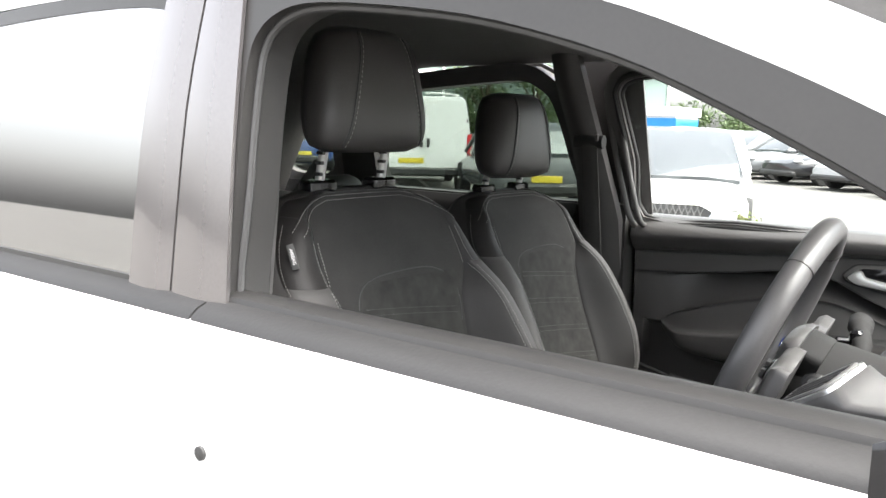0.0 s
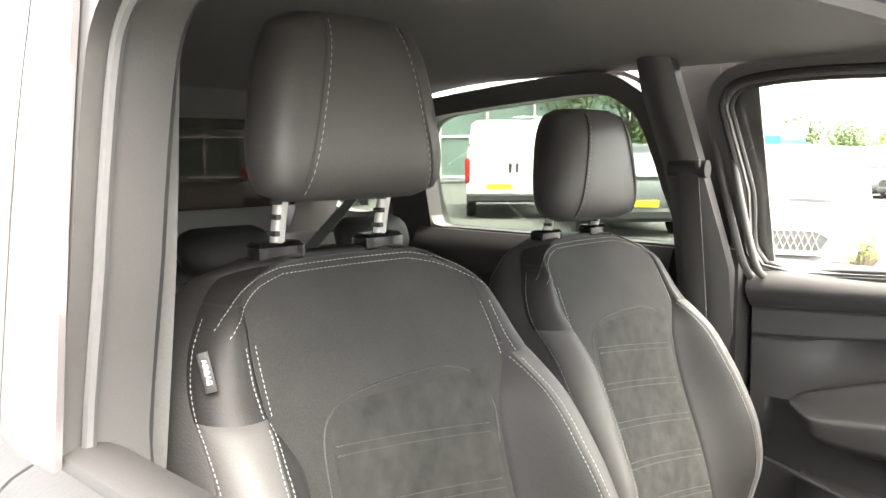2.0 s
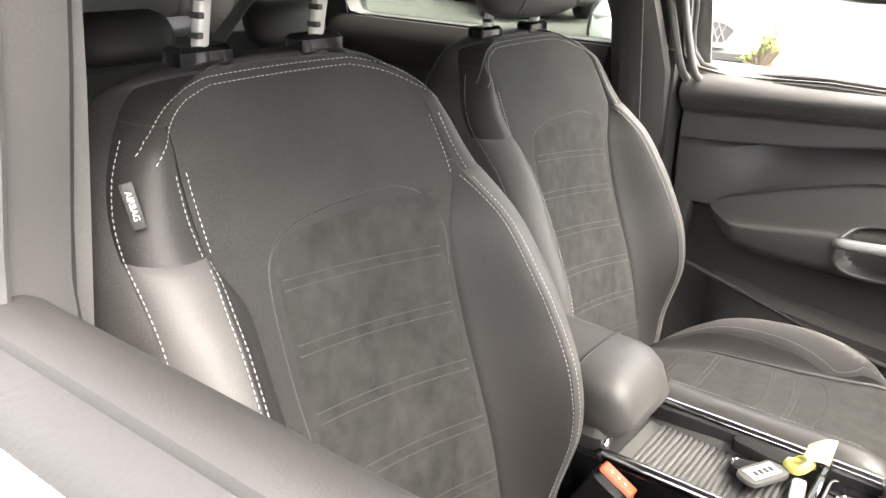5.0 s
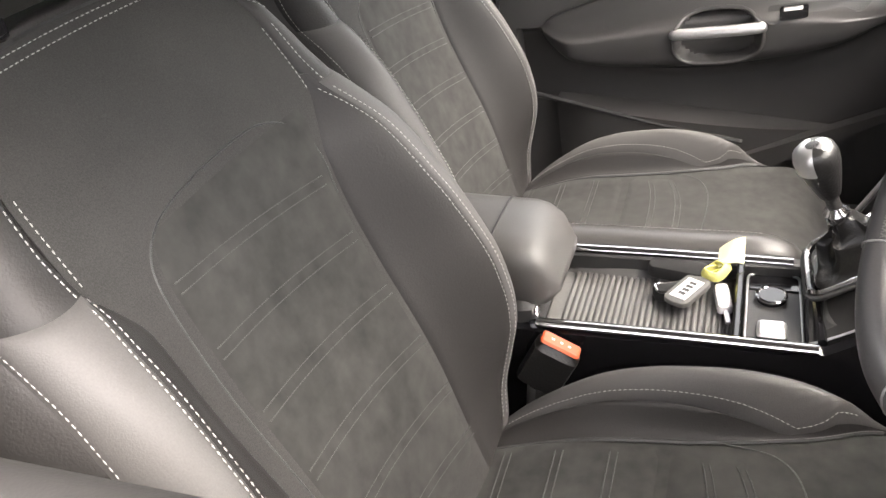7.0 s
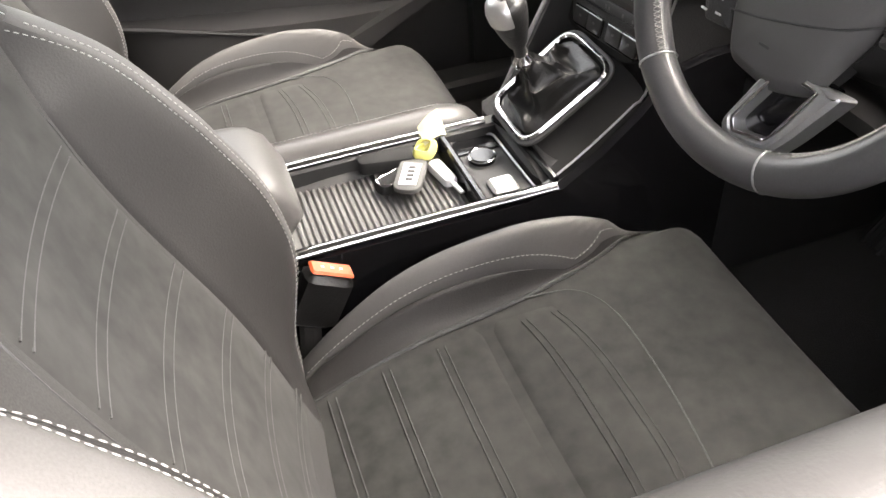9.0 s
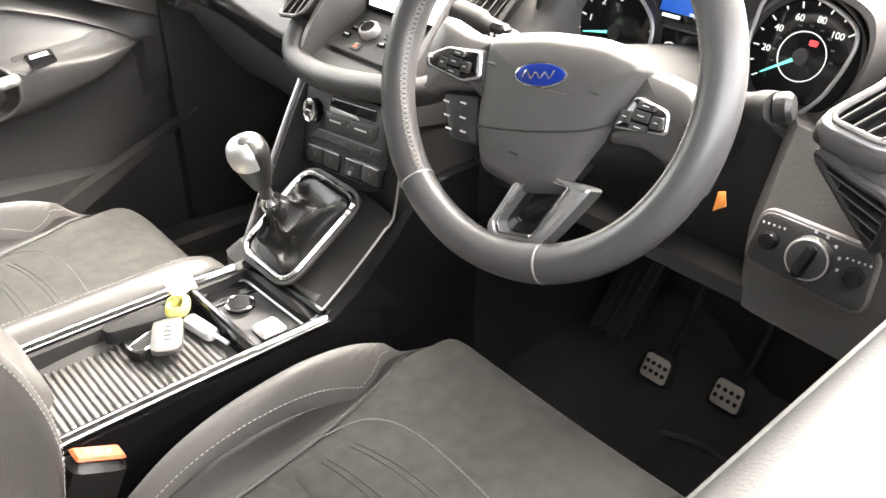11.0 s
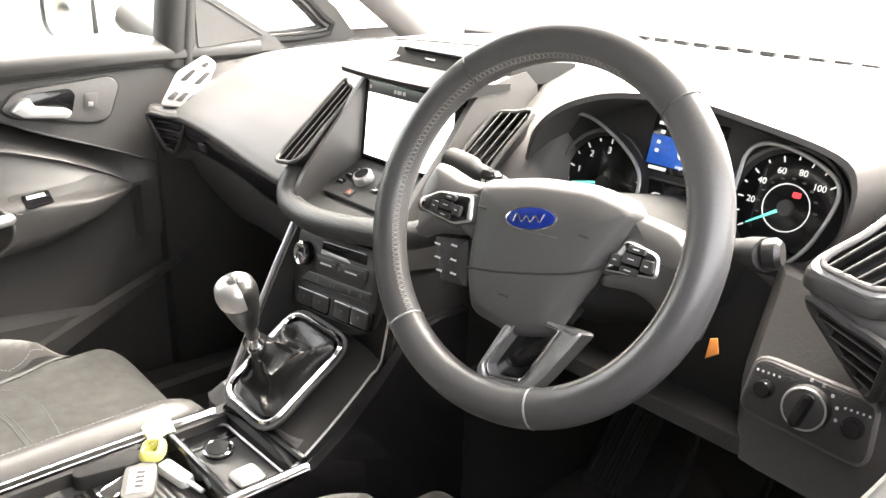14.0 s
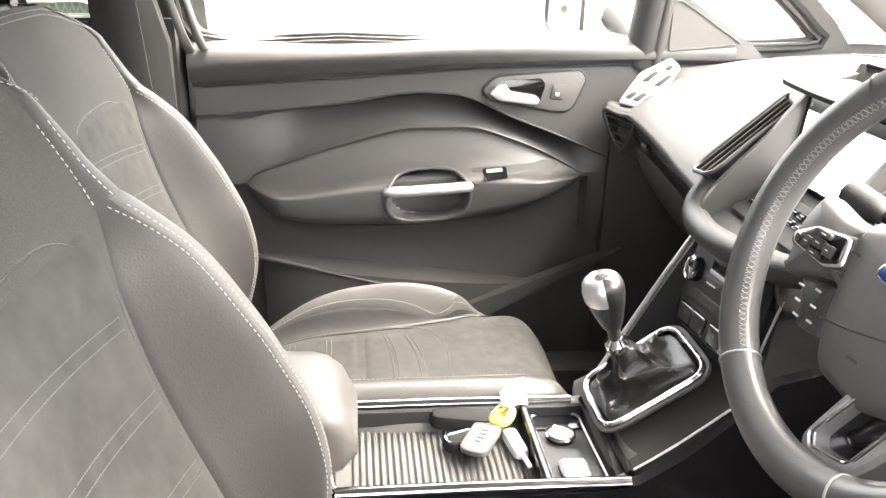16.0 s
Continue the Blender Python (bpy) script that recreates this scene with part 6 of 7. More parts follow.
fi = rounded([(-0.067, -0.049), (0.063, -0.051), (0.061, 0.051), (-0.067, 0.047)], 0.025, 6)
part("boot_collar", ringplate(inset(fo, -0.006), fo, 0.004, BM @ Matrix.Translation((0, 0, 0)), 0.001), HARD, gl)
part("chrome_frame", ringplate(fo, inset(fo, 0.007), 0.009, BM, 0.003), CHROME, gl, "chrome boot frame")
tip = BM.inverted() @ V(-0.092, 0.0, 0.800)
rings = []
for k in range(25):
    t = k / 24
    sc = (1 - t) ** 1.5 * 0.88 + 0.12
    rg = []
    for j, p in enumerate(fi):
        a = 2 * math.pi * j / len(fi)
        wrinkle = 1 + 0.24 * math.sin(3 * a + 6 * t) * math.sin(math.pi * t) + 0.10 * math.sin(6 * a - 9 * t) * math.sin(math.pi * t)
        q = V(p[0] * sc * wrinkle + tip.x * ease(t), p[1] * sc * wrinkle + tip.y * ease(t), 0.003 + tip.z * (0.72 * t + 0.28 * t ** 3) + 0.011 * math.sin(11 * t + 3 * a) * math.sin(math.pi * t))
        rg.append(BM @ q)
    rings.append(rg)
part("leather_boot", loft(rings), BOOT, gl, "black wrinkled leather boot", sharp=75)
KM = frame_of((-0.093, 0.0, 0.796), (0.92, 0, 0.38), (0, 1, 0))
KM = Matrix.Translation((-0.093, 0.0, 0.796)) @ Matrix.Rotation(radians(-20), 4, "Y") @ Matrix.Rotation(radians(12), 4, "X")
part("lever_collar", lathe([(0.013, -0.006), (0.0155, 0.0), (0.0155, 0.008), (0.012, 0.012), (0.009, 0.016)], KM, 24), CHROME, gl, "chrome collar")
part("lever_neck", lathe([(0.0085, 0.012), (0.0085, 0.03), (0.013, 0.04)], KM, 20), HARD, gl)
kn = [(0.013, 0.038), (0.0165, 0.05), (0.021, 0.068), (0.0245, 0.086), (0.0255, 0.098), (0.0235, 0.108), (0.017, 0.1145), (0.008, 0.117)]
part("knob", lathe(kn, KM, 28), BOOT, gl, "black leather knob")
part("knob_cap", move(loft([[(r * 1.03 * math.cos(a) if math.cos(a) < -0.15 or z > 0.108 else r * 0.93 * math.cos(a), r * (1.01 if math.cos(a) < -0.15 else 0.93) * math.sin(a), z) for a in (2 * math.pi * j / 28 for j in range(28))] for r, z in [(q + 0.0005, z) for q, z in kn[3:]]]), KM), SATIN, gl, "silver knob cap")


# ---- passenger's door ----
pd = thing("passenger_door", (-0.2, 0.75, 0.33), "dark grey passenger door with sculpted armrest and silver pull", "car door")


def door_y(x):
    return lerp([(-0.80, 0.752), (-0.60, 0.757), (-0.35, 0.752), (-0.10, 0.735), (0.10, 0.722), (0.30, 0.715), (0.45, 0.71)], x)


def arm_top(x):
    return lerp([(-0.645, 0.79), (-0.62, 0.812), (-0.56, 0.838), (-0.42, 0.887), (-0.30, 0.915), (-0.20, 0.918), (-0.10, 0.892), (0.0, 0.845), (0.045, 0.815)], x)


def arm_low(x):
    return lerp([(-0.645, 0.786), (-0.62, 0.755), (-0.575, 0.718), (-0.48, 0.70), (-0.341, 0.696), (-0.20, 0.712), (-0.08, 0.742), (0.045, 0.808)], x)


def crest(x):
    return lerp([(-0.75, 0.925), (-0.67, 0.931), (-0.45, 0.955), (-0.28, 0.979), (-0.22, 0.976), (-0.10, 0.93), (0.0, 0.893), (0.06, 0.868), (0.2, 0.80)], x)


def panel(x, z):
    """Inner face of the door at x, z."""
    y = door_y(x)
    a, b, c = arm_top(x), arm_low(x), crest(x)
    if -0.645 < x < 0.045 and b < z < a:
        t = (a - z) / max(a - b, 1e-4)
        end = min(1, (x + 0.645) / 0.07) * min(1, (0.045 - x) / 0.10)
        y -= math.sqrt(max(0, end)) * lerp([(0.0, 0.0), (0.03, 0.010), (0.07, 0.004), (0.30, 0.018), (0.44, 0.038), (0.49, 0.064), (0.53, 0.068), (0.80, 0.060), (0.92, 0.045), (0.97, 0.02), (1.0, 0.0)], t)
    elif a <= z < c and x < 0.2:
        t = (c - z) / max(c - a, 1e-4)
        y += 0.065 * ease(t / 0.10) * max(0.0, 1 - t) ** 0.9 * ease((x + 0.70) / 0.24) * ease((0.10 - x) / 0.12)
    if z >= c:
        y -= 0.006
    line = lerp([(-0.75, 0.985), (-0.45, 1.005), (-0.175, 1.028), (0.1, 1.04)], x)
    y -= 0.014 * ease((z - line) / 0.014) + 0.030 * ease((z - line) / 0.05)
    y += 0.060 * max(0.0, (z - 1.030) / 0.062) ** 2.4
    q = abs((x + 0.277) / 0.084) ** 2.6 + abs((z - 0.776 - 0.07 * (x + 0.277)) / 0.052) ** 2.6
    if q < 1:
        y += 0.036 * ease((1 - q) / 0.3)
    if z < b and -0.70 < x < 0.06:
        y += 0.03 * ease((b - z) / 0.02)
    elif z < 0.72:
        y += 0.03 * ease((0.72 - z) / 0.06)
    return y


ROWS = (26, 56, 30, 20, 34)


def pskin(u, v):
    x = -0.735 + 1.07 * u
    b = arm_low(x)
    a = max(arm_top(x), b + 0.004)
    c = max(crest(x), a + 0.006)
    line = max(lerp([(-0.75, 0.985), (-0.45, 1.005), (-0.175, 1.028), (0.1, 1.04)], x), c + 0.01)
    k = v * sum(ROWS)
    for n, lo, hi in zip(ROWS, (0.36, b, a, c, line), (b, a, c, line, 1.092)):
        if k <= n:
            break
        k -= n
    z = lo + (hi - lo) * min(1.0, k / n)
    return (x, panel(x, z), z)


part("inner_panel", solid(pskin, lambda u, v: (pskin(u, v)[0], pskin(u, v)[1] * 0 + 0.83, pskin(u, v)[2]), 130, sum(ROWS)), SOFT, pd, "dark grey soft-touch inner panel", sharp=50)
part("panel_groove", tube([(x, panel(x, lerp([(-0.75, 0.985), (-0.45, 1.005), (-0.175, 1.028), (0.1, 1.04)], x)) + 0.001, lerp([(-0.75, 0.985), (-0.45, 1.005), (-0.175, 1.028), (0.1, 1.04)], x) - 0.001) for x in (-0.72 + 0.9 * k / 40 for k in range(41))], 0.003, 6), HARD, pd)
part("panel_groove", tube([(x, panel(x, crest(x) + 0.002) + 0.0005, crest(x)) for x in (-0.72 + 0.83 * k / 50 for k in range(51))], 0.0022, 6), HARD, pd)
part("armrest_groove", tube([(x, panel(x, arm_low(x) - 0.004) - 0.001, arm_low(x) - 0.002) for x in (-0.64 + 0.68 * k / 50 for k in range(51))], 0.003, 6), HARD, pd)
# lower storage and grey insert below the armrest
part("door_pocket", solid(lambda u, v: (-0.62 + 0.62 * u, 0.765 - 0.05 * math.sin(math.pi * min(1, u * 1.1)) ** 0.5 - 0.02 * v, 0.40 + (0.225 - 0.07 * u) * v), lambda u, v: (-0.62 + 0.62 * u, 0.79, 0.40 + (0.225 - 0.07 * u) * v), 20, 8), SOFT, pd, "dark grey door pocket")
part("pocket_edge", tube(curve([(-0.70, 0.722, 0.655), (-0.606, 0.715, 0.637), (-0.378, 0.700, 0.582), (-0.22, 0.697, 0.548)], 5), 0.006, 8), HARD, pd, "dark pocket edge")
part("lower_trim", solid(lambda u, v: (-0.30 + 0.44 * u, 0.688 + 0.004 * v, 0.487 + 0.170 * u - v * 0.062 * (1 - u) ** 0.75), lambda u, v: (-0.30 + 0.44 * u, 0.720, 0.485 + 0.170 * u - v * 0.062 * (1 - u) ** 0.75), 24, 4), SOFT, pd, "grey tapering lower trim")
def door_plate(poly, d0, d1, bevel=0.002):
    """A plate that follows the door's inner face; outline in x and z."""
    mid, top = inset(poly, bevel * 0.3), inset(poly, bevel)
    rows = [(poly, d0), (poly, d1 - bevel), (mid, d1 - bevel * 0.3), (top, d1)]
    return loft([[(p[0], panel(p[0], p[1]) - d, p[1]) for p in ring] for ring, d in rows])


# pull handle in its recess
rim_ = []
for k in range(48):
    a = 2 * math.pi * k / 48
    c, s_ = math.cos(a), math.sin(a)
    x = -0.277 + 0.0855 * math.copysign(abs(c) ** 0.77, c)
    z = 0.776 + 0.07 * (x + 0.277) + 0.0535 * math.copysign(abs(s_) ** 0.77, s_)
    rim_.append((x, panel(x, z) - 0.001, z))
part("pull_recess", tube(rim_, 0.0042, 8, True), SOFT, pd, "rounded rim of the pull recess")
ya, yb = panel(-0.368, 0.788) - 0.004, panel(-0.186, 0.803) - 0.004
part("pull_bar", tube(curve([(-0.362, ya + 0.012, 0.787), (-0.350, ya, 0.789), (-0.277, (ya + yb) / 2 - 0.003, 0.796), (-0.205, yb, 0.802), (-0.192, yb + 0.012, 0.803)], 6), 0.0115, 12, flat=0.8), SATIN, pd, "satin silver pull bar")
strip = part("switch_strip", door_plate(rounded([(-0.186, 0.806), (-0.02, 0.819), (0.004, 0.842), (-0.02, 0.845), (-0.186, 0.832)], 0.006), -0.001, 0.0025, 0.001), HARD, pd, "black switch strip")
part("window_switch", door_plate(rounded([(-0.165, 0.815), (-0.115, 0.819), (-0.115, 0.834), (-0.165, 0.831)], 0.004), 0.001, 0.008, 0.002), GLOSS, strip, "black window switch")
part("switch_tip", door_plate([(-0.158, 0.826), (-0.125, 0.828), (-0.125, 0.833), (-0.158, 0.831)], 0.006, 0.0105, 0.001), SATIN, strip, "silver switch tip")
# inner handle
ho = rounded([(-0.170, 0.983), (-0.140, 1.013), (0.026, 1.028), (0.040, 1.012), (0.016, 0.951), (-0.012, 0.944), (-0.150, 0.967)], 0.013)
bez = part("handle_bezel", door_plate(ho, -0.002, 0.006, 0.003), PANEL, pd, "grey handle surround")
part("bezel_groove", tube([(p[0], panel(p[0], p[1]) - 0.001, p[1]) for p in inset(ho, -0.002)], 0.0022, 6, True), HARD, bez)
part("handle_cup", door_plate(rounded([(-0.154, 0.982), (-0.124, 1.007), (-0.050, 1.012), (-0.041, 1.000), (-0.052, 0.962), (-0.140, 0.971)], 0.008), 0.004, 0.0068, 0.0004), GLOSS, bez, "dark handle cup")
part("door_handle", door_plate(rounded([(-0.156, 0.981), (-0.138, 0.999), (-0.123, 1.003), (-0.114, 0.986), (-0.062, 0.978), (-0.052, 0.971), (-0.058, 0.959), (-0.135, 0.967)], 0.006), 0.006, 0.019, 0.005), POST, bez, "silver release lever")
part("lock_button", door_plate(rounded([(-0.030, 0.972), (-0.006, 0.970), (-0.003, 1.000), (-0.026, 1.000)], 0.003), 0.004, 0.0085, 0.001), PANEL, bez, "grey lock button")
part("lock_mark", door_plate([(-0.022, 0.977), (-0.013, 0.976), (-0.012, 0.984), (-0.021, 0.985)], 0.008, 0.0092, 0.0003), SATIN, bez)
# sail panel and mirror outside
part("sail_panel", loft([[(0.188, y, 1.055), (0.40, y, 1.055), (0.37, y, 1.082), (0.30, y, 1.125), (0.22, y, 1.175), (0.188, y, 1.19)] for y in (0.700, 0.735)]), PANEL, pd, "grey sail panel")
part("sail_line", tube([(x, 0.698, z) for x, z in rounded([(0.197, 1.070), (0.345, 1.085), (0.285, 1.122), (0.215, 1.165), (0.197, 1.165)], 0.008)], 0.0014, 6, True), PANEL, pd, "grey line round the sail panel")
part("window_post", tube([(0.152, 0.735, 1.04), (0.156, 0.712, 1.16), (0.160, 0.690, 1.32)], 0.030, 12, flat=1.1), HARD, pd, "black window post")
part("post_trim", tube([(0.178, 0.715, 1.04), (0.182, 0.695, 1.16), (0.186, 0.672, 1.30)], 0.014, 10), SOFT, pd, "grey trim beside the window post")
mir = thing("wing_mirror", (0.12, 0.93, 1.06), "white wing mirror housing with black base", "mirror")
part("housing", loft([[(0.05 + 0.16 * math.sin(math.pi * t) ** 0.5 * (0.5 + 0.5 * math.cos(a)), 0.86 + 0.24 * t, 1.155 + 0.112 * math.sin(a) * (math.sin(math.pi * (0.08 + 0.84 * t)) ** 0.4)) for a in (2 * math.pi * j / 16 for j in range(16))] for t in (k / 10 for k in range(11))]), WHITE, mir, "white mirror housing")
glass_o = rounded([(-0.115, -0.085), (0.115, -0.10), (0.11, 0.09), (-0.115, 0.09)], 0.04)
part("glass_rim", tube([frame_of((0.048, 0.975, 1.155), (0.12, -1, 0), (0, 0, 1)) @ V(p[0], p[1], 0) for p in glass_o], 0.005, 6, True), HARD, mir, "black rim of the mirror")
part("mirror_glass", plate(glass_o, 0.004, 0.001, frame_of((0.050, 0.975, 1.155), (0.12, -1, 0), (0, 0, 1))), CHROME, mir, "mirror glass")
part("base", tube([(0.155, 0.74, 1.075), (0.15, 0.82, 1.10), (0.14, 0.88, 1.12)], 0.034, 10), HARD, mir, "black mirror base")
mir2 = thing("wing_mirror", (0.24, -0.98, 1.03), "grey wing mirror housing beside the driver window", "mirror")
part("housing", loft([[(0.209 + 0.17 * math.sin(math.pi * t) ** 0.5 * (0.5 + 0.5 * math.cos(a)), -0.87 - 0.21 * t, 1.125 + 0.095 * math.sin(a) * (math.sin(math.pi * (0.08 + 0.84 * t)) ** 0.4)) for a in (2 * math.pi * j / 16 for j in range(16))] for t in (k / 10 for k in range(11))]), GLOSS, mir2, "dark mirror housing")
part("base", tube([(0.32, -0.80, 1.06), (0.29, -0.92, 1.09)], 0.03, 10), HARD, mir2, "black mirror base")

# ---- belts ----
sb = thing("seat_belt", (-0.83, 0.66, 0.60), "black seat belt hanging from its pillar anchor", "seat belt")
part("anchor", loft([[(-0.872 + 0.088 * t, 0.606 - 0.016 * math.cos(a), 1.300 + 0.020 * math.sin(a)) for a in (2 * math.pi * j / 14 for j in range(14))] for t in (0, 0.05, 0.5, 0.95, 1.0)]), HARD, sb, "black belt slot cover")
part("anchor_bolt", box(-0.803, -0.793, 0.583, 0.596, 1.302, 1.322, 0.003), PANEL, sb, "grey height latch")
part("webbing", solid(lambda u, v: (-0.850 + 0.050 * v + 0.055 * u, 0.594 + 0.02 * math.sin(2.2 * u) - 0.004 * math.sin(math.pi * v), 1.295 - 0.78 * u), lambda u, v: (-0.850 + 0.050 * v + 0.055 * u, 0.5965 + 0.02 * math.sin(2.2 * u) - 0.004 * math.sin(math.pi * v), 1.295 - 0.78 * u), 16, 6), BELT, sb, "dark grey webbing")
bk = thing("belt_buckle", (-0.42, -0.165, 0.50), "black belt buckle with red release button beside the driver seat", "seat belt")
KB = frame_of((-0.416, -0.165, 0.676), (1, 0, -0.53), (0, 1, 0))
part("buckle_body", box(-0.031, 0.031, -0.0175, 0.0175, -0.075, 0.004, 0.008, KB), BOOT, bk, "black buckle housing")
part("release_button", box(-0.027, 0.027, -0.012, 0.012, 0.004, 0.010, 0.003, KB), RED, bk, "red release button")
part("button_mark", join(*[box(x, x + 0.004, -0.0015, 0.0015, 0.0100, 0.0105, 0.0002, KB) for x in (-0.014, -0.002, 0.009)]), PRINT, bk)
part("buckle_stalk", tube([(-0.45, -0.163, 0.61), (-0.47, -0.16, 0.45)], 0.014, 8), BELT, bk)

# ---- keys on the tray ----
keys = thing("key_bunch", (-0.25, -0.01, 0.66), "black car key fobs with yellow tag on the tray", "keys")


def fob(cx, cy, z, ang, l, w, h, material, name, label):
    m = Matrix.Translation((cx, cy, z)) @ Matrix.Rotation(radians(ang), 4, "Z")
    return part(name, plate(rounded([(-l, -w), (l, -w), (l, w), (-l, w)], w * 0.8, 5), h, h * 0.35, m), material, keys, label), m


f1, m1 = fob(-0.285, 0.030, 0.668, -12, 0.042, 0.0175, 0.019, MATTE, "key_fob", "black key fob")
f2, m2 = fob(-0.286, -0.008, 0.662, 20, 0.030, 0.014, 0.014, MATTE, "key_fob", "black key fob with silver edge")
part("fob_edge", tube([m2 @ V(p[0], p[1], 0.0125) for p in rounded([(-0.026, -0.011), (0.026, -0.011), (0.026, 0.011), (-0.026, 0.011)], 0.008)], 0.0022, 6, True), CHROME, f2, "chrome edge")
f3, m3 = fob(-0.268, -0.022, 0.676, 62, 0.036, 0.019, 0.007, TRAYMAT, "key_tag", "clear-fronted key tag with white card")
part("tag_card", plate([(-0.026, -0.012), (0.022, -0.012), (0.022, 0.012), (-0.026, 0.012)], 0.0012, 0.0003, m3 @ Matrix.Translation((0, 0, 0.007))), PRINT, f3, "white paper card")
part("card_print", join(*[box(-0.018 + 0.009 * k, -0.012 + 0.009 * k, -0.006, 0.004, 0.0083, 0.0086, 0.0001, m3) for k in range(4)]), HARD, f3)
f4, m4 = fob(-0.222, -0.018, 0.662, 100, 0.028, 0.010, 0.012, PRINT, "spare_key", "white and black spare key")
part("key_blade", box(-0.055, -0.026, -0.0035, 0.0035, 0.004, 0.0075, 0.001, m4), SATIN, f4, "steel key blade")
part("yellow_tie", tube(curve([(-0.250, 0.02, 0.676), (-0.235, 0.034, 0.690), (-0.22, 0.02, 0.694), (-0.232, 0.004, 0.686), (-0.25, 0.012, 0.688), (-0.238, 0.028, 0.684), (-0.215, 0.03, 0.686)], 6, True), 0.0026, 7, True, flat=2.6), YELLOW, keys, "yellow plastic tie")
part("paper_tag", solid(lambda u, v: (-0.232 + 0.034 * u, 0.022 + 0.030 * v + 0.006 * u, 0.689 + 0.012 * v + 0.008 * math.sin(2.4 * u) + 0.012 * v * u), lambda u, v: (-0.232 + 0.034 * u, 0.022 + 0.030 * v + 0.006 * u, 0.6902 + 0.012 * v + 0.008 * math.sin(2.4 * u) + 0.012 * v * u), 8, 8), PAPER, keys, "cream paper key tag")

# ---- pedals and footwell ----
for k, (y, z) in enumerate(((-0.313, 0.440), (-0.439, 0.466))):
    pdl = thing("foot_pedal", (0.42, y, 0.42), "steel-faced pedal with black rubber studs", "pedal", "pedals")
    m = frame_of((0.405, y, z), (0, -1, 0), (0.42, 0, 0.9))
    part("pad", plate(rounded([(-0.030, -0.026), (0.030, -0.026), (0.027, 0.028), (-0.027, 0.028)], 0.010), 0.012, 0.004, m), RUBBER, pdl, "black rubber pad")
    f = part("steel_face", plate(rounded([(-0.024, -0.020), (0.024, -0.020), (0.022, 0.022), (-0.022, 0.022)], 0.008), 0.0142, 0.001, m), STEEL, pdl, "brushed steel face")
    for i in range(4):
        for j in range(2):
            part("stud", lathe([(0.0034, 0), (0.0034, 0.002)], m @ Matrix.Translation((-0.0165 + 0.011 * i, -0.006 + 0.014 * j, 0.0142)), 10), RUBBER, f)
    part("arm", tube(curve([(0.42, y, z - 0.0), (0.47, y - 0.006, z + 0.09), (0.50, y - 0.01, z + 0.22), (0.50, y - 0.01, z + 0.34)], 5), 0.007, 8, flat=1.6), HARD, pdl, "black pedal arm")
fr_ = thing("foot_rest", (0.48, -0.165, 0.34), "black ribbed foot rest beside the pedals", "foot rest")
part("rest_plate", solid(lambda u, v: (0.40 + 0.16 * u, -0.21 + 0.075 * v, 0.355 + 0.20 * u), lambda u, v: (0.43 + 0.16 * u, -0.21 + 0.075 * v, 0.345 + 0.20 * u), 4, 4), HARD, fr_, "black foot plate")
for k in range(4):
    part("rib", tube([(0.40, -0.20 + 0.018 * k, 0.36), (0.555, -0.20 + 0.018 * k, 0.555)], 0.004, 6), RUBBER, fr_, "rubber rib")
mt = thing("floor_mat", (0.2, -0.42, 0.335), "black carpet floor mat with stitched edge", "floor mat")
mo = rounded([(-0.08, -0.70), (0.38, -0.70), (0.40, -0.40), (0.34, -0.30), (0.36, -0.22), (-0.08, -0.20)], 0.04)
part("mat", move(plate(mo, 0.012, 0.004), Matrix.Translation((0, 0, 0.335))), CARPET, mt, "black carpet")
part("mat_edge", tube([(p[0], p[1], 0.347) for p in mo], 0.006, 6, True), HARD, mt, "bound edge")
mt2 = thing("floor_mat", (0.2, 0.42, 0.335), "black carpet floor mat on the passenger side", "floor mat")
part("mat", move(plate(rounded([(-0.08, 0.16), (0.40, 0.16), (0.44, 0.66), (-0.08, 0.68)], 0.04), 0.012, 0.004), Matrix.Translation((0, 0, 0.335))), CARPET, mt2, "black carpet")
# kick panel, passenger's side
part("kick_panel", solid(lambda u, v: (0.10 + 0.6 * u, 0.705 - 0.06 * u, 0.33 + 0.62 * v), lambda u, v: (0.10 + 0.6 * u, 0.74, 0.33 + 0.62 * v), 6, 6), HARD, body, "black kick panel")
part("door_sill", box(-0.75, 0.30, 0.64, 0.72, 0.33, 0.40, 0.01), PANEL, body, "grey door sill")

# ---- rear bench ----
rb = thing("rear_bench", (-1.45, MID, 0.35), "charcoal rear bench with three head restraints", "car seat")
part("bench_back", loft([[(-1.30 - 0.27 * (z - 0.6) / 0.55 + 0.02 * math.sin(6 * z), y, z - 0.11 * ease((z - 0.95) / 0.1) * ease((y - 0.34) / 0.2)) if i == 0 else (-1.44 - 0.25 * (z - 0.6) / 0.55, y, z - 0.11 * ease((z - 0.95) / 0.1) * ease((y - 0.34) / 0.2)) for i, z in [(0, 0.6), (0, 0.75), (0, 0.9), (0, 1.0), (0, 1.07), (1, 1.10), (1, 1.0), (1, 0.6)]] for y in (-0.67 + 1.30 * k / 24 for k in range(25))]), CLOTH, rb, "charcoal cloth backrest")
part("bench_cushion", loft([[(-1.32, y, 0.45), (-0.95, y, 0.47), (-0.90, y, 0.55), (-0.94, y, 0.62), (-1.1, y, 0.64), (-1.32, y, 0.61)] for y in (-0.67 + 1.30 * k / 12 for k in range(13))]), CLOTH, rb, "charcoal cloth cushion")
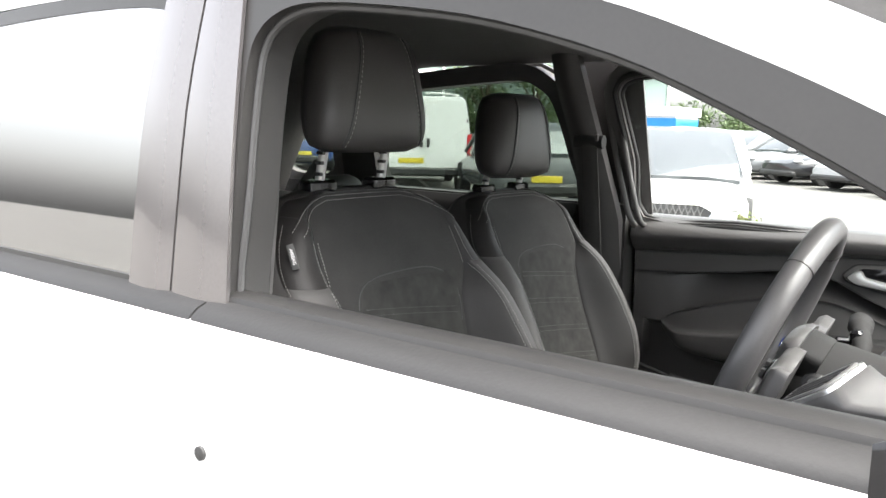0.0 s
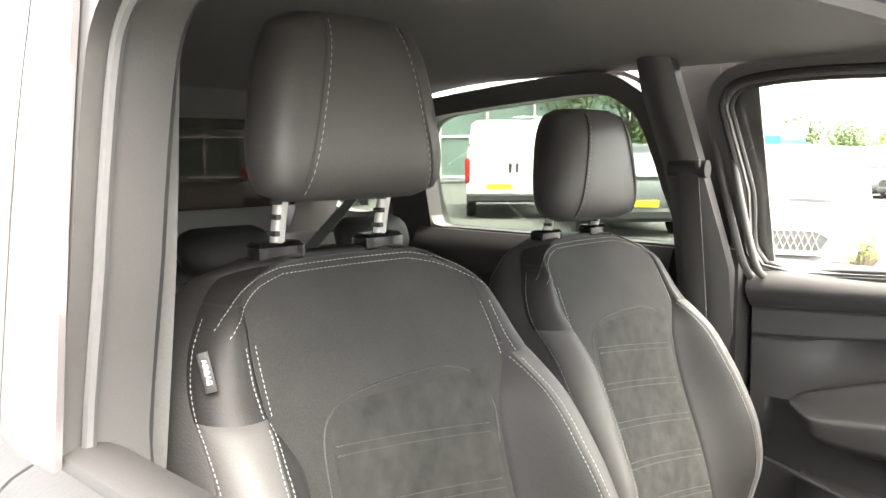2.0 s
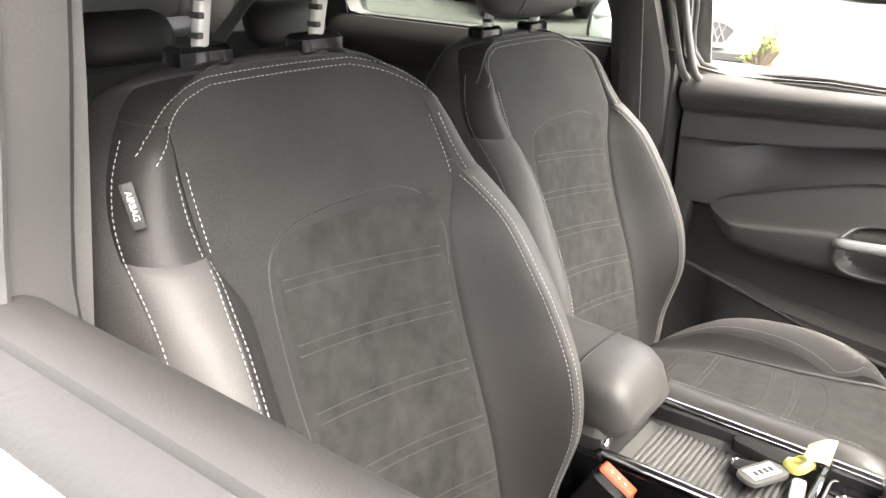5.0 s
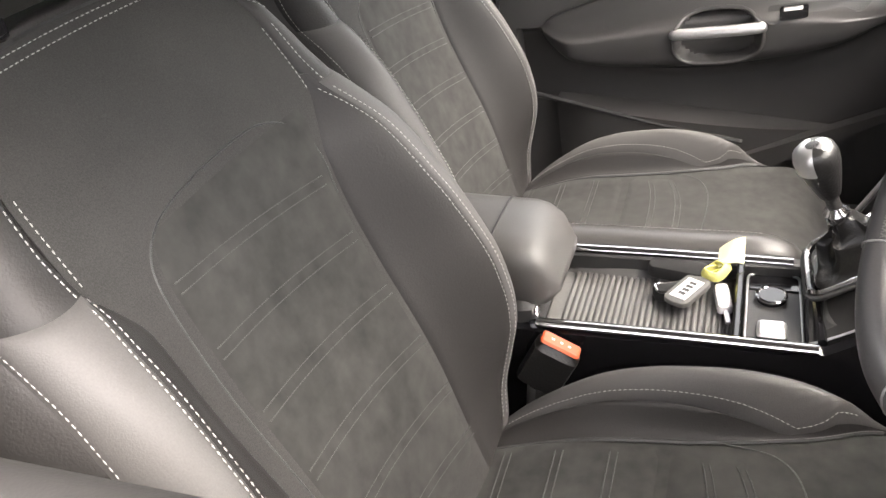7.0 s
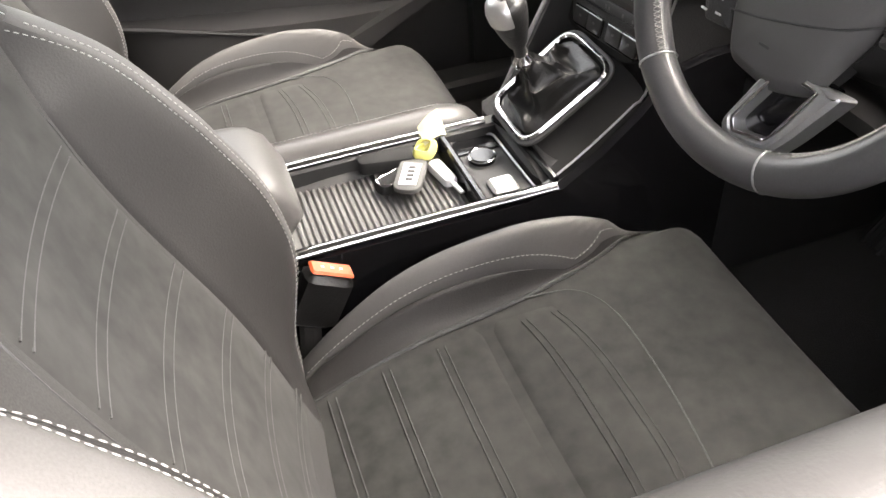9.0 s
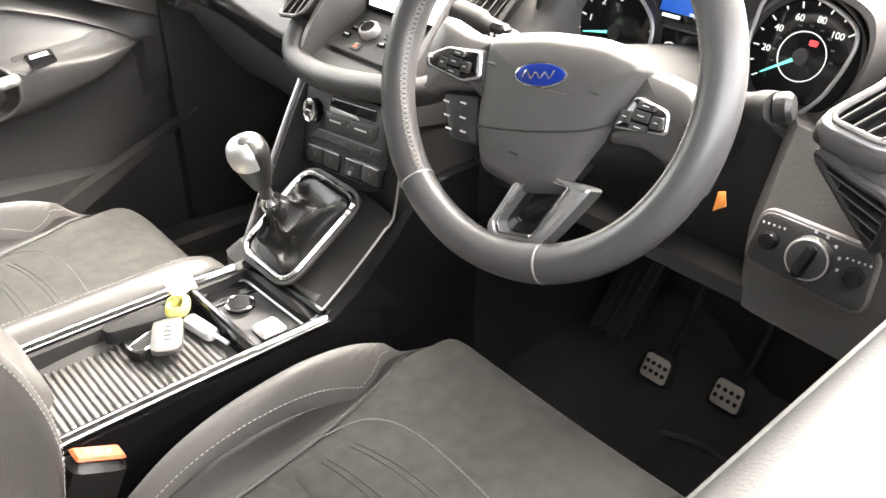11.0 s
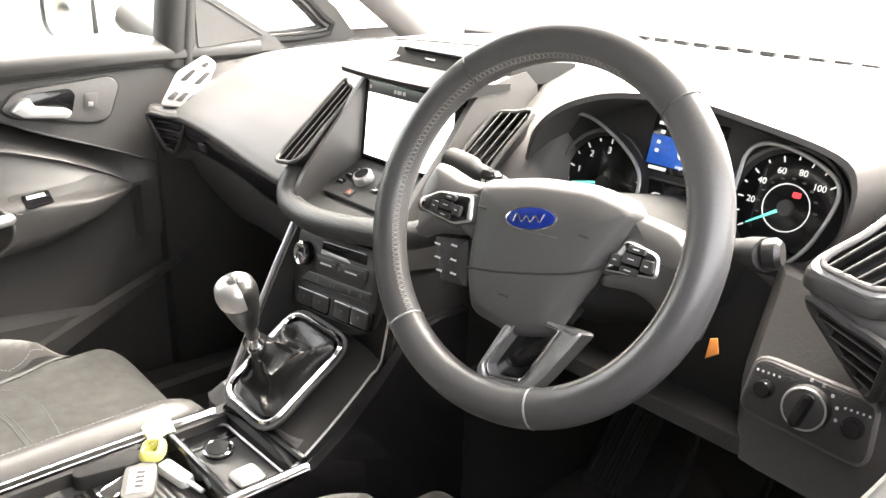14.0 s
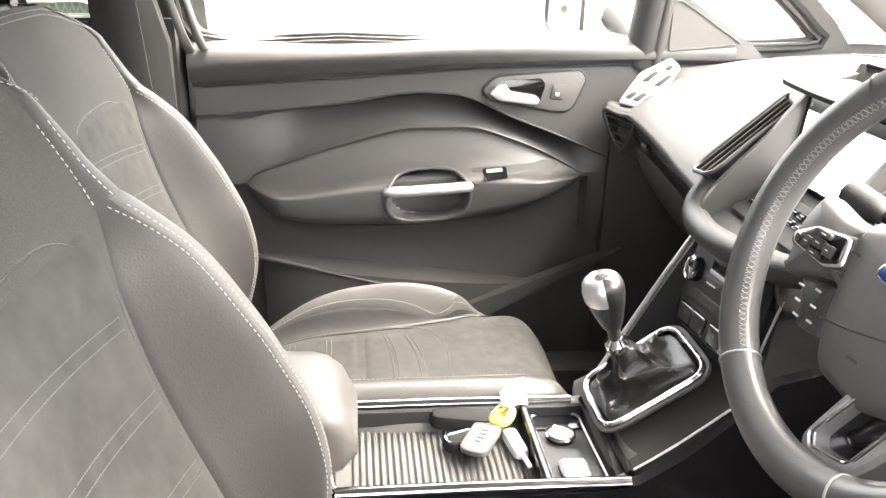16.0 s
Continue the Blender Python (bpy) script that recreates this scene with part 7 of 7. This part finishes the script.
for y in (-0.42, -0.09, 0.34):
    rr_ = []
    for k in range(11):
        t = k / 10
        e = math.sqrt(max(0.03, 1 - abs(2 * t - 1) ** 3))
        rr_.append([(-1.555 - 0.03 * t + 0.05 * e * math.cos(a), y + 0.115 * (0.6 + 0.4 * e) * (abs(math.sin(a)) ** 0.6) * (1 if math.sin(a) > 0 else -1), 1.075 + 0.10 * t) for a in (2 * math.pi * j / 20 for j in range(20))])
    part("head_restraint", loft(rr_), LEATHER, rb, "charcoal head restraint", sharp=70)
part("rear_belt", solid(lambda u, v: (-1.62 + 0.25 * u, 0.30 - 0.35 * u + 0.04 * v, 1.22 - 0.1 * u), lambda u, v: (-1.62 + 0.25 * u, 0.30 - 0.35 * u + 0.04 * v, 1.223 - 0.1 * u), 4, 2), BELT, rb, "black belt webbing")
ps = thing("load_cover", (-1.9, MID, 1.05), "dark grey rolled load cover behind the rear bench", "load cover")
part("cover", solid(lambda u, v: (-1.78 - 0.35 * u, -0.62 + 1.2 * v, 1.075), lambda u, v: (-1.78 - 0.35 * u, -0.62 + 1.2 * v, 1.085), 4, 4), FRAMEIN, ps, "dark grey vinyl cover")
# coat hook on the headliner
hk = thing("grab_handle", (-0.86, -0.52, 1.50), "black grab handle with chrome hook above the rear door", "grab handle")
part("handle", tube(curve([(-0.80, -0.575, 1.53), (-0.83, -0.58, 1.505), (-0.95, -0.585, 1.498), (-1.05, -0.58, 1.505), (-1.08, -0.575, 1.53)], 5), 0.011, 10), HARD, hk, "black handle")
part("hook", tube(curve([(-0.84, -0.50, 1.545), (-0.84, -0.49, 1.53), (-0.835, -0.475, 1.528), (-0.83, -0.465, 1.534)], 4), 0.004, 8), CHROME, hk, "chrome hook")
# rear passenger door trim seen over the seat
part("rear_door_pad", solid(lambda u, v: (-0.90 - 0.85 * u, 0.685 - 0.025 * math.sin(math.pi * v), 1.0 + 0.115 * v), lambda u, v: (-0.90 - 0.85 * u, 0.74, 1.0 + 0.115 * v), 10, 6), DOORPAD, body, "dark rear door pad")
# wiper outside the windscreen
wi = thing("wiper_arm", (0.92, -0.2, 1.07), "black windscreen wiper resting below the glass", "wiper")
part("blade", tube(curve([(0.96, 0.30, 1.072), (0.965, 0.0, 1.078), (0.955, -0.30, 1.078)], 6), 0.007, 6), RUBBER, wi, "black wiper blade")
part("arm", tube(curve([(0.99, -0.55, 1.065), (0.985, -0.30, 1.088), (0.965, -0.05, 1.088)], 6), 0.006, 6), HARD, wi, "black wiper arm")
part("bonnet", solid(lambda u, v: (0.94 + 1.05 * u, -0.80 + 1.55 * v, 1.05 - 0.16 * u ** 1.6 - 0.05 * abs(2 * v - 1) ** 3), lambda u, v: (0.94 + 1.05 * u, -0.80 + 1.55 * v, 1.02 - 0.16 * u ** 1.6 - 0.05 * abs(2 * v - 1) ** 3), 12, 12), WHITE, body, "white bonnet")
part("front_end", box(1.95, 2.06, -0.80, 0.75, 0.30, 0.86, 0.06), WHITE, body, "white front end")


# ---- outer body: wings, tail and wheels ----
def wing(u, v, d, sg):
    k = v * (len(outer) - 1)
    i = min(int(k), len(outer) - 2)
    p, q, t = outer[i], outer[i + 1], k - int(k) if k < len(outer) - 1 else 1.0
    x = 0.79 + 1.22 * u if sg < 0 else 1.005 + 1.0 * u
    y = p[0] + (q[0] - p[0]) * t - d - 0.06 * u ** 3
    return (x, MID + sg * (y - 0.02), (p[1] + (q[1] - p[1]) * t) - 0.13 * u ** 1.8 * max(0.0, (p[1] - 0.6) / 0.45))


for sg in (-1, 1):
    part("front_wing", solid(lambda u, v: wing(u, v, 0.0, sg), lambda u, v: wing(u, v, 0.02, sg), 12, 24), WHITE, body, "white front wing")
    for x in (1.24, -1.46):
        wm = Matrix.Translation((x, MID + sg * 0.835, 0.345)) @ Matrix.Rotation(radians(-90 * sg), 4, "X")
        part("wheel_arch", tube([(x + 0.365 * math.cos(math.pi * j / 20), MID + sg * 0.895, 0.345 + 0.365 * math.sin(math.pi * j / 20)) for j in range(21)], 0.02, 8, flat=0.8), HARD, body, "black plastic wheel arch")
        w_ = part("wheel", lathe([(0.21, -0.10), (0.32, -0.10), (0.345, -0.07), (0.345, 0.07), (0.32, 0.10), (0.21, 0.10)], wm, 32), RUBBER, body, "black tyre")
        part("rim", lathe([(0.212, -0.02), (0.212, 0.085), (0.19, 0.08), (0.06, 0.055), (0.04, 0.07), (0.0, 0.07)], wm, 10), SATIN, w_, "alloy rim")
part("tailgate", loft([[(-2.27 - 0.03 * math.sin(math.pi * j / 8), -0.86 + 1.67 * k / 8, 0.34 + 0.72 * j / 8) for j in range(9)] + [(-2.20, -0.86 + 1.67 * k / 8, 1.06), (-2.20, -0.86 + 1.67 * k / 8, 0.34)] for k in range(9)]), WHITE, body, "white tailgate")
part("lower_sill", box(-1.05, 0.85, MID - 0.90, MID - 0.82, 0.20, 0.34, 0.02), HARD, body, "black plastic sill")
part("lower_sill", box(-1.05, 0.85, MID + 0.82, MID + 0.90, 0.20, 0.34, 0.02), HARD, body, "black plastic sill")


# ---- outside ----
ASPHALT = mat("asphalt", (0.11, 0.108, 0.10), 0.9, grain=0.6, size=90, var=0.22, stain=0.5)
single("ground", ([(-300, -300, 0), (300, -300, 0), (300, 300, 0), (-300, 300, 0)], [(0, 1, 2, 3)]), ASPHALT, "grey asphalt car park ground", "ground", kind="structure")
LINE = mat("worn_white_line", (0.6, 0.6, 0.57), 0.8, grain=0.3, size=60, var=0.25, stain=3)
TYRE = mat("tyre_rubber", (0.02, 0.02, 0.02), 0.85, grain=0.4, size=60)
DARKGLASS = mat("dark_car_glass", (0.16, 0.17, 0.175), 0.06, metal=0.7, var=0.1)
LAMPC = mat("lamp_clear", (0.5, 0.5, 0.5), 0.15, var=0.05)
LAMPR = mat("lamp_red", (0.45, 0.02, 0.02), 0.2, var=0.1)
PLATEY = mat("yellow_plate", (0.7, 0.55, 0.05), 0.4, var=0.03)


def bay_line(a, b, w=0.1):
    a, b = Vector(a), Vector(b)
    n = (b - a).normalized().cross(V(0, 0, 1)) * w * 0.5
    single("bay_line", loft([[p + n + V(0, 0, h), p - n + V(0, 0, h), p - n * 0.99, p + n * 0.99] for p, h in ((a, 0.006), (b, 0.006))]), LINE, "worn white painted bay line on asphalt", "road marking", "bay lines", "structure")


for k in range(5):
    bay_line((-13.9 + 2.5 * k * 0.72, 8.6 + 2.5 * k * 0.69, 0), (-17.0 + 2.5 * k * 0.72, 11.9 + 2.5 * k * 0.69, 0))


def paint(name, color, rough=0.25):
    return mat(name, color, rough, var=0.04, coat=0.5)


def parked_car(at, heading, colour, label, suv=False, grille=False):
    """A car with body, glass, wheels and lamps; heading in degrees from +x."""
    M = Matrix.Translation(at) @ Matrix.Rotation(radians(heading), 4, "Z")
    h = 1.66 if suv else 1.38 if grille else 1.46
    belt_, L, W = h * 0.62, 4.4, 0.9
    c = thing("parked_car", at, label, "car", "parked cars")
    # lower body: rings along the length
    sect = [(-2.2, 0.72, 0.34, 0.62), (-2.12, 0.84, 0.24, belt_ - 0.02), (-1.7, 0.89, 0.2, belt_ + 0.02), (-0.8, 0.91, 0.2, belt_), (0.3, 0.91, 0.2, belt_ - 0.02), (0.95, 0.90, 0.2, belt_ - 0.05), (1.6, 0.88, 0.2, belt_ - 0.13), (2.0, 0.82, 0.22, belt_ - 0.22), (2.2, 0.66, 0.30, 0.58)]
    rings = []
    for x, w, z0, z1 in sect:
        rings.append([(x, w * math.copysign(abs(math.cos(a)) ** 0.45, math.cos(a)), (z0 + z1) / 2 + (z1 - z0) / 2 * math.copysign(abs(math.sin(a)) ** 0.5, math.sin(a))) for a in (2 * math.pi * j / 24 for j in range(24))])
    part("body", move(loft(rings), M), colour, c, "painted body", sharp=60)
    cab = [(-2.05, 0.78, belt_ - 0.02, belt_ + 0.02), (-1.85 if suv else -1.6, 0.70, belt_ - 0.05, h - 0.10), (-1.3, 0.66, belt_ - 0.05, h - 0.02), (-0.4, 0.66, belt_ - 0.05, h), (0.15, 0.66, belt_ - 0.05, h - 0.05), (0.95, 0.76, belt_ - 0.08, belt_ - 0.04)]
    def cabin(k, lo=0.0, hi=1.0, grow=0.0):
        x, w, z0, z1 = cab[k]
        top, bot = z0 + (z1 - z0) * hi, z0 + (z1 - z0) * lo
        f = lambda z: 0.82 + (w - 0.82) * (z - z0) / max(z1 - z0, 1e-3) if z1 - z0 > 0.1 else w
        return [(x, -f(bot) - grow, bot), (x, -f(top) - grow, top), (x, -f(top) * 0.5, top + 0.03 * (hi > 0.95)), (x, f(top) * 0.5, top + 0.03 * (hi > 0.95)), (x, f(top) + grow, top), (x, f(bot) + grow, bot)]
    part("glasshouse", move(loft([cabin(k) for k in range(6)]), M), DARKGLASS, c, "dark glazing", sharp=30)
    part("roof", move(loft([[(cab[k][0] + (0.05 if k == 1 else -0.08 if k == 4 else 0), s * cab[k][1] * 1.02, cab[k][3] + dz) for s, dz in ((-1, -0.03), (-0.7, 0.012), (0, 0.04), (0.7, 0.012), (1, -0.03), (0, -0.03))] for k in range(1, 5)]), M), colour, c, "painted roof")
    for s in (-1, 1):
        for xa, xb, k in ((-1.98, -1.66, 1), (-0.55, -0.48, 3), (0.95, 0.16, 4)):
            part("pillar", move(tube([(xa, s * 0.84, belt_ - 0.02), (xb, s * cab[k][1] * 1.0, cab[k][3] - 0.01)], 0.04, 6), M), colour, c)
    for x in (-1.35, 1.35):
        for s in (-1, 1):
            wm = M @ Matrix.Translation((x, s * 0.80, 0.33)) @ Matrix.Rotation(radians(90 * s), 4, "X") 
            w_ = part("wheel", lathe([(0.20, -0.11), (0.31, -0.11), (0.335, -0.07), (0.335, 0.07), (0.31, 0.11), (0.20, 0.11)], wm, 24), TYRE, c, "black tyre")
            part("rim", lathe([(0.19, -0.10), (0.19, -0.06), (0.05, -0.09), (0.04, -0.12)], wm, 10), SATIN, w_, "alloy rim")
    for s in (-1, 1):
        part("headlamp", move(box(1.93, 2.10, min(s * 0.5, s * 0.8), max(s * 0.5, s * 0.8), belt_ - 0.32, belt_ - 0.2, 0.05), M), LAMPC, c, "clear headlamp")
        part("tail_lamp", move(box(-2.16, -2.0, min(s * 0.62, s * 0.86), max(s * 0.62, s * 0.86), belt_ - 0.22, belt_ + 0.0, 0.04), M), LAMPR, c, "red tail lamp")
    part("bumper", move(box(2.08, 2.24, -0.72, 0.72, 0.24, 0.40, 0.05), M), HARD, c, "black lower bumper")
    part("rear_bumper", move(box(-2.26, -2.1, -0.74, 0.74, 0.26, 0.46, 0.05), M), HARD, c, "dark rear bumper")
    part("number_plate", move(box(-2.275, -2.262, -0.26, 0.26, 0.48, 0.59, 0.005), M), PLATEY, c, "yellow rear plate")
    if grille:
        gm = M @ frame_of((2.20, 0, 0.52), (0, 1, 0), (-0.12, 0, 1))
        go = rounded([(-0.46, -0.10), (0.46, -0.10), (0.55, 0.03), (0.42, 0.10), (-0.42, 0.10), (-0.55, 0.03)], 0.04)
        g = part("grille", plate(go, 0.03, 0.01, gm), HARD, c, "black honeycomb grille")
        part("grille_rim", tube([gm @ V(p[0], p[1], 0.03) for p in go], 0.014, 8, True), CHROME, g, "chrome grille rim")
        for k in range(15):
            for s in (-1, 1):
                x = -0.42 + 0.06 * k
                part("mesh_bar", tube([gm @ V(x - s * 0.04, -0.09, 0.033), gm @ V(x + s * 0.04, 0.09, 0.033)], 0.006, 4), PANEL, g)
    return c


SILVER, NAVY, BLACKP, REDP, GREYP = paint("silver_paint", (0.45, 0.46, 0.47)), paint("blue_paint", (0.03, 0.07, 0.22)), paint("black_paint", (0.02, 0.02, 0.022)), paint("red_paint", (0.25, 0.015, 0.02)), paint("grey_paint", (0.12, 0.125, 0.13))
parked_car((-3.74, 8.64, 0), -73, WHITE, "white parked car with dark honeycomb grille", False, True)
cols = [(NAVY, "blue parked car in a row"), (GREYP, "dark grey parked car in a row"), (BLACKP, "black parked car in a row"), (SILVER, "silver parked car in a row"), (GREYP, "dark grey parked car in a row"), (BLACKP, "black parked car in a row"), (SILVER, "silver parked car in a row"), (NAVY, "blue parked car in a row"), (WHITE, "white parked car in a row"), (BLACKP, "black parked car in a row")]
for k, (m_, lb) in enumerate(cols):
    parked_car((-13.9 + 1.78 * k, 33.0 - 1.77 * k, 0), -128, m_, lb)
parked_car((-17.6, 13.2, 0), 135, GREYP, "dark grey parked car seen from behind")
parked_car((-15.6, 10.4, 0), 135, SILVER, "silver parked estate car beside a bay line", True)
parked_car((-19.0, 16.6, 0), 135, NAVY, "dark blue parked car beside a van")
parked_car((-12.6, 19.6, 0), 135, REDP, "red parked car seen from behind")
parked_car((-8.2, 11.9, 0), 135, GREYP, "grey parked car seen from behind")


# white van, seen from behind
def van(at, heading):
    M = Matrix.Translation(at) @ Matrix.Rotation(radians(heading), 4, "Z")
    c = thing("white_van", at, "white panel van parked with rear doors facing", "van")
    sec = [(-0.93, 0.35), (-0.95, 0.6), (-0.95, 1.1), (-0.90, 1.55), (-0.83, 1.90), (-0.74, 1.97), (0.74, 1.97), (0.83, 1.90), (0.90, 1.55), (0.95, 1.1), (0.95, 0.6), (0.93, 0.35)]
    rings = [[(x, y * f, 0.35 + (z - 0.35) * g) for y, z in sec] for x, f, g in ((-2.4, 0.985, 0.99), (-2.36, 1, 1), (0.8, 1, 1), (1.3, 0.97, 0.93), (1.7, 0.95, 0.55), (2.35, 0.9, 0.45), (2.45, 0.8, 0.3))]
    part("body", move(loft(rings), M), WHITE, c, "white body", sharp=40)
    for s in (-1, 1):
        d = part("rear_door", move(loft([[(-2.402 - e, s * y, z) for y, z in ((0.01, 0.52), (0.90, 0.52), (0.91, 1.1), (0.85, 1.6), (0.78, 1.88), (0.01, 1.90))] for e in (0, 0.02)]), M), WHITE, c, "white rear door")
        part("door_handle", move(box(-2.445, -2.42, min(s * 0.04, s * 0.10), max(s * 0.04, s * 0.10), 0.93, 1.12, 0.01), M), HARD, d, "black handle")
        part("hinge", move(box(-2.44, -2.40, s * 0.90 - 0.02, s * 0.90 + 0.02, 0.75, 0.82, 0.008), M), HARD, d)
        part("hinge", move(box(-2.44, -2.40, s * 0.87 - 0.02, s * 0.87 + 0.02, 1.45, 1.52, 0.008), M), HARD, d)
        part("tail_lamp", move(box(-2.43, -2.33, s * 0.915 - 0.055, s * 0.915 + 0.055, 0.72, 1.22, 0.02), M), LAMPR, c, "red tail lamp")
        for x in (-1.5, 1.5):
            wm = M @ Matrix.Translation((x, s * 0.84, 0.33)) @ Matrix.Rotation(radians(90 * s), 4, "X")
            part("wheel", lathe([(0.2, -0.1), (0.31, -0.1), (0.33, -0.06), (0.33, 0.06), (0.31, 0.1), (0.2, 0.1)], wm, 20), TYRE, c, "black tyre")
    part("bumper", move(box(-2.50, -2.36, -0.94, 0.94, 0.34, 0.52, 0.04), M), HARD, c, "black rear bumper")
    part("number_plate", move(box(-2.435, -2.422, 0.02, 0.54, 0.60, 0.71, 0.005), M), PLATEY, c, "yellow rear plate")
    part("roof_bar", move(tube([(-2.3, -0.7, 1.99), (-2.3, -0.4, 2.03), (-2.3, 0.0, 2.03)], 0.02, 6), M), SATIN, c, "roof bar")


van((-11.05 + 0.69 - 0.70 * 2.4, 11.29 + 0.69 + 0.70 * 2.4, 0), 135 - 3)


# glazed showroom beyond
GLAZE = mat("pale_green_glazing", (0.16, 0.21, 0.19), 0.08, var=0.15, stain=0.3)
MULL = mat("white_mullion", (0.7, 0.7, 0.68), 0.5, var=0.04)
BM0 = frame_of((-26.0, 23.0, 0), (0.72, 0.69, 0), (0, 0, 1))
show = thing("showroom", (-26.0, 23.0, 0), "glazed showroom building with white mullions", "building")
part("wall", move(box(-22, 16, 0, 9, -6, -0.1, 0.1), BM0), MULL, show, "pale wall behind the glazing")
for i in range(19):
    for j in range(5):
        part("pane", box(-22 + 2.0 * i + 0.06, -20 + 2.0 * i - 0.06, 0.3 + 1.7 * j + 0.05, 2.0 + 1.7 * j - 0.05, -0.06, 0.0, 0.01, BM0), GLAZE, show)
for i in range(20):
    part("mullion", box(-22.05 + 2.0 * i, -21.95 + 2.0 * i, 0, 9, -0.05, 0.10, 0.01, BM0), MULL, show)
for j in range(6):
    part("transom", box(-22, 16, 0.25 + 1.7 * j, 0.35 + 1.7 * j, -0.05, 0.08, 0.01, BM0), MULL, show)
part("parapet", box(-22.2, 16.2, 8.8, 9.6, -6, 0.3, 0.05, BM0), MULL, show, "pale parapet")
# low white unit with a blue band
CAB = frame_of((-14.2, 33.0, 0), (1, 0.05, 0), (0, 0, 1))
cab_ = thing("site_cabin", (-20, 33, 0), "low white cabin with blue band along its top", "building")
part("wall", box(-14, 0.6, 0, 2.05, -3, 0.0, 0.03, CAB), WHITE, cab_, "white wall")
part("blue_band", box(-14.02, 0.62, 1.62, 1.98, -3, 0.02, 0.01, CAB), paint("blue_band_paint", (0.02, 0.20, 0.50)), cab_, "blue band")
part("roof", box(-14.1, 0.7, 2.05, 2.45, -3.1, 0.08, 0.03, CAB), WHITE, cab_, "white roof edge")

# ---- trees and hedges ----
BARK = mat("bark", (0.09, 0.07, 0.05), 0.9, grain=0.8, size=40, var=0.3)


def leafmat(name, a, b):
    m = mat(name, a, 0.6, var=0.3, size=3, stain=1.2)
    nt = m.node_tree
    geo, mix = nt.nodes.new("ShaderNodeNewGeometry"), nt.nodes.new("ShaderNodeMix")
    mix.data_type = "RGBA"
    mix.inputs["A"].default_value, mix.inputs["B"].default_value = (*a, 1), (*b, 1)
    nt.links.new(geo.outputs["Random Per Island"], mix.inputs["Factor"])
    nt.links.new(mix.outputs["Result"], nt.nodes["Principled BSDF"].inputs["Base Color"])
    return m


LEAF = leafmat("tree_leaf", (0.035, 0.06, 0.02), (0.09, 0.14, 0.04))
LEAFY = leafmat("shrub_leaf", (0.10, 0.16, 0.03), (0.22, 0.28, 0.05))


def tree(at, height, spread, leaves, leaf, rng, label, name="tree"):
    x0, y0, _ = at
    t = thing(name, at, label, "tree", "trees beyond the car park")
    part("trunk", tube(curve([(x0, y0, 0), (x0 + 0.1, y0, height * 0.25), (x0 + 0.05, y0 + 0.1, height * 0.55), (x0, y0, height * 0.85)], 5), [0.16 - 0.13 * k / 15 for k in range(16)], 8), BARK, t, "brown trunk")
    blobs = []
    for k in range(14):
        a, r = rng.uniform(0, 6.28), rng.uniform(0.2, 0.75) * spread
        z = height * rng.uniform(0.32, 0.86)
        p = V(x0 + r * math.cos(a), y0 + r * math.sin(a), z)
        blobs.append((p, spread * rng.uniform(0.25, 0.5)))
        part("limb", tube([(x0, y0, z * 0.6), (x0 + r * 0.5 * math.cos(a), y0 + r * 0.5 * math.sin(a), z * 0.85), tuple(p)], [0.06, 0.04, 0.015], 6), BARK, t)
    v, f = [], []
    for k in range(leaves):
        p, r = rng.choice(blobs)
        d = V(rng.gauss(0, 1), rng.gauss(0, 1), rng.gauss(0, 0.8)).normalized() * r * rng.uniform(0.55, 1.1)
        q = p + d
        if q.z < 0.3:
            continue
        s = spread * rng.uniform(0.03, 0.07)
        ax, bx = V(rng.gauss(0, 1), rng.gauss(0, 1), rng.gauss(0, 1)).normalized(), V(rng.gauss(0, 1), rng.gauss(0, 1), rng.gauss(0, 1)).normalized()
        o = len(v)
        v += [tuple(q - ax * s), tuple(q + bx * s * 0.6), tuple(q + ax * s), tuple(q - bx * s * 0.6 + V(0, 0, 0.01))]
        f.append((o, o + 1, o + 2, o + 3))
    part("crown", (v, f), leaf, t, "leafy crown")


rng = random.Random(11)
for k in range(2, 13):
    tree((-26 + 3.3 * k + rng.uniform(-1, 1), 48 + rng.uniform(-2, 2), 0), rng.uniform(2.6, 3.3), rng.uniform(1.7, 2.3), 2200, LEAFY if k % 3 == 1 else LEAF, rng, "green leafy tree at the car park edge")
for k in range(2):
    tree((-19.4 + 1.7 * k, 27.2 + 1.0 * k, 0), 4.6, 1.7, 3000, LEAF, rng, "dark green tree beyond the van")
for k in range(3):
    tree((3 + 2.2 * k, 44, 0), 3.0, 1.6, 1600, LEAFY, rng, "yellow-green shrub at the car park edge", "shrub")
tree((-2.33, 6.75, 0), 0.62, 0.22, 700, LEAFY, rng, "small yellow-green shrub beside the parked car", "shrub")
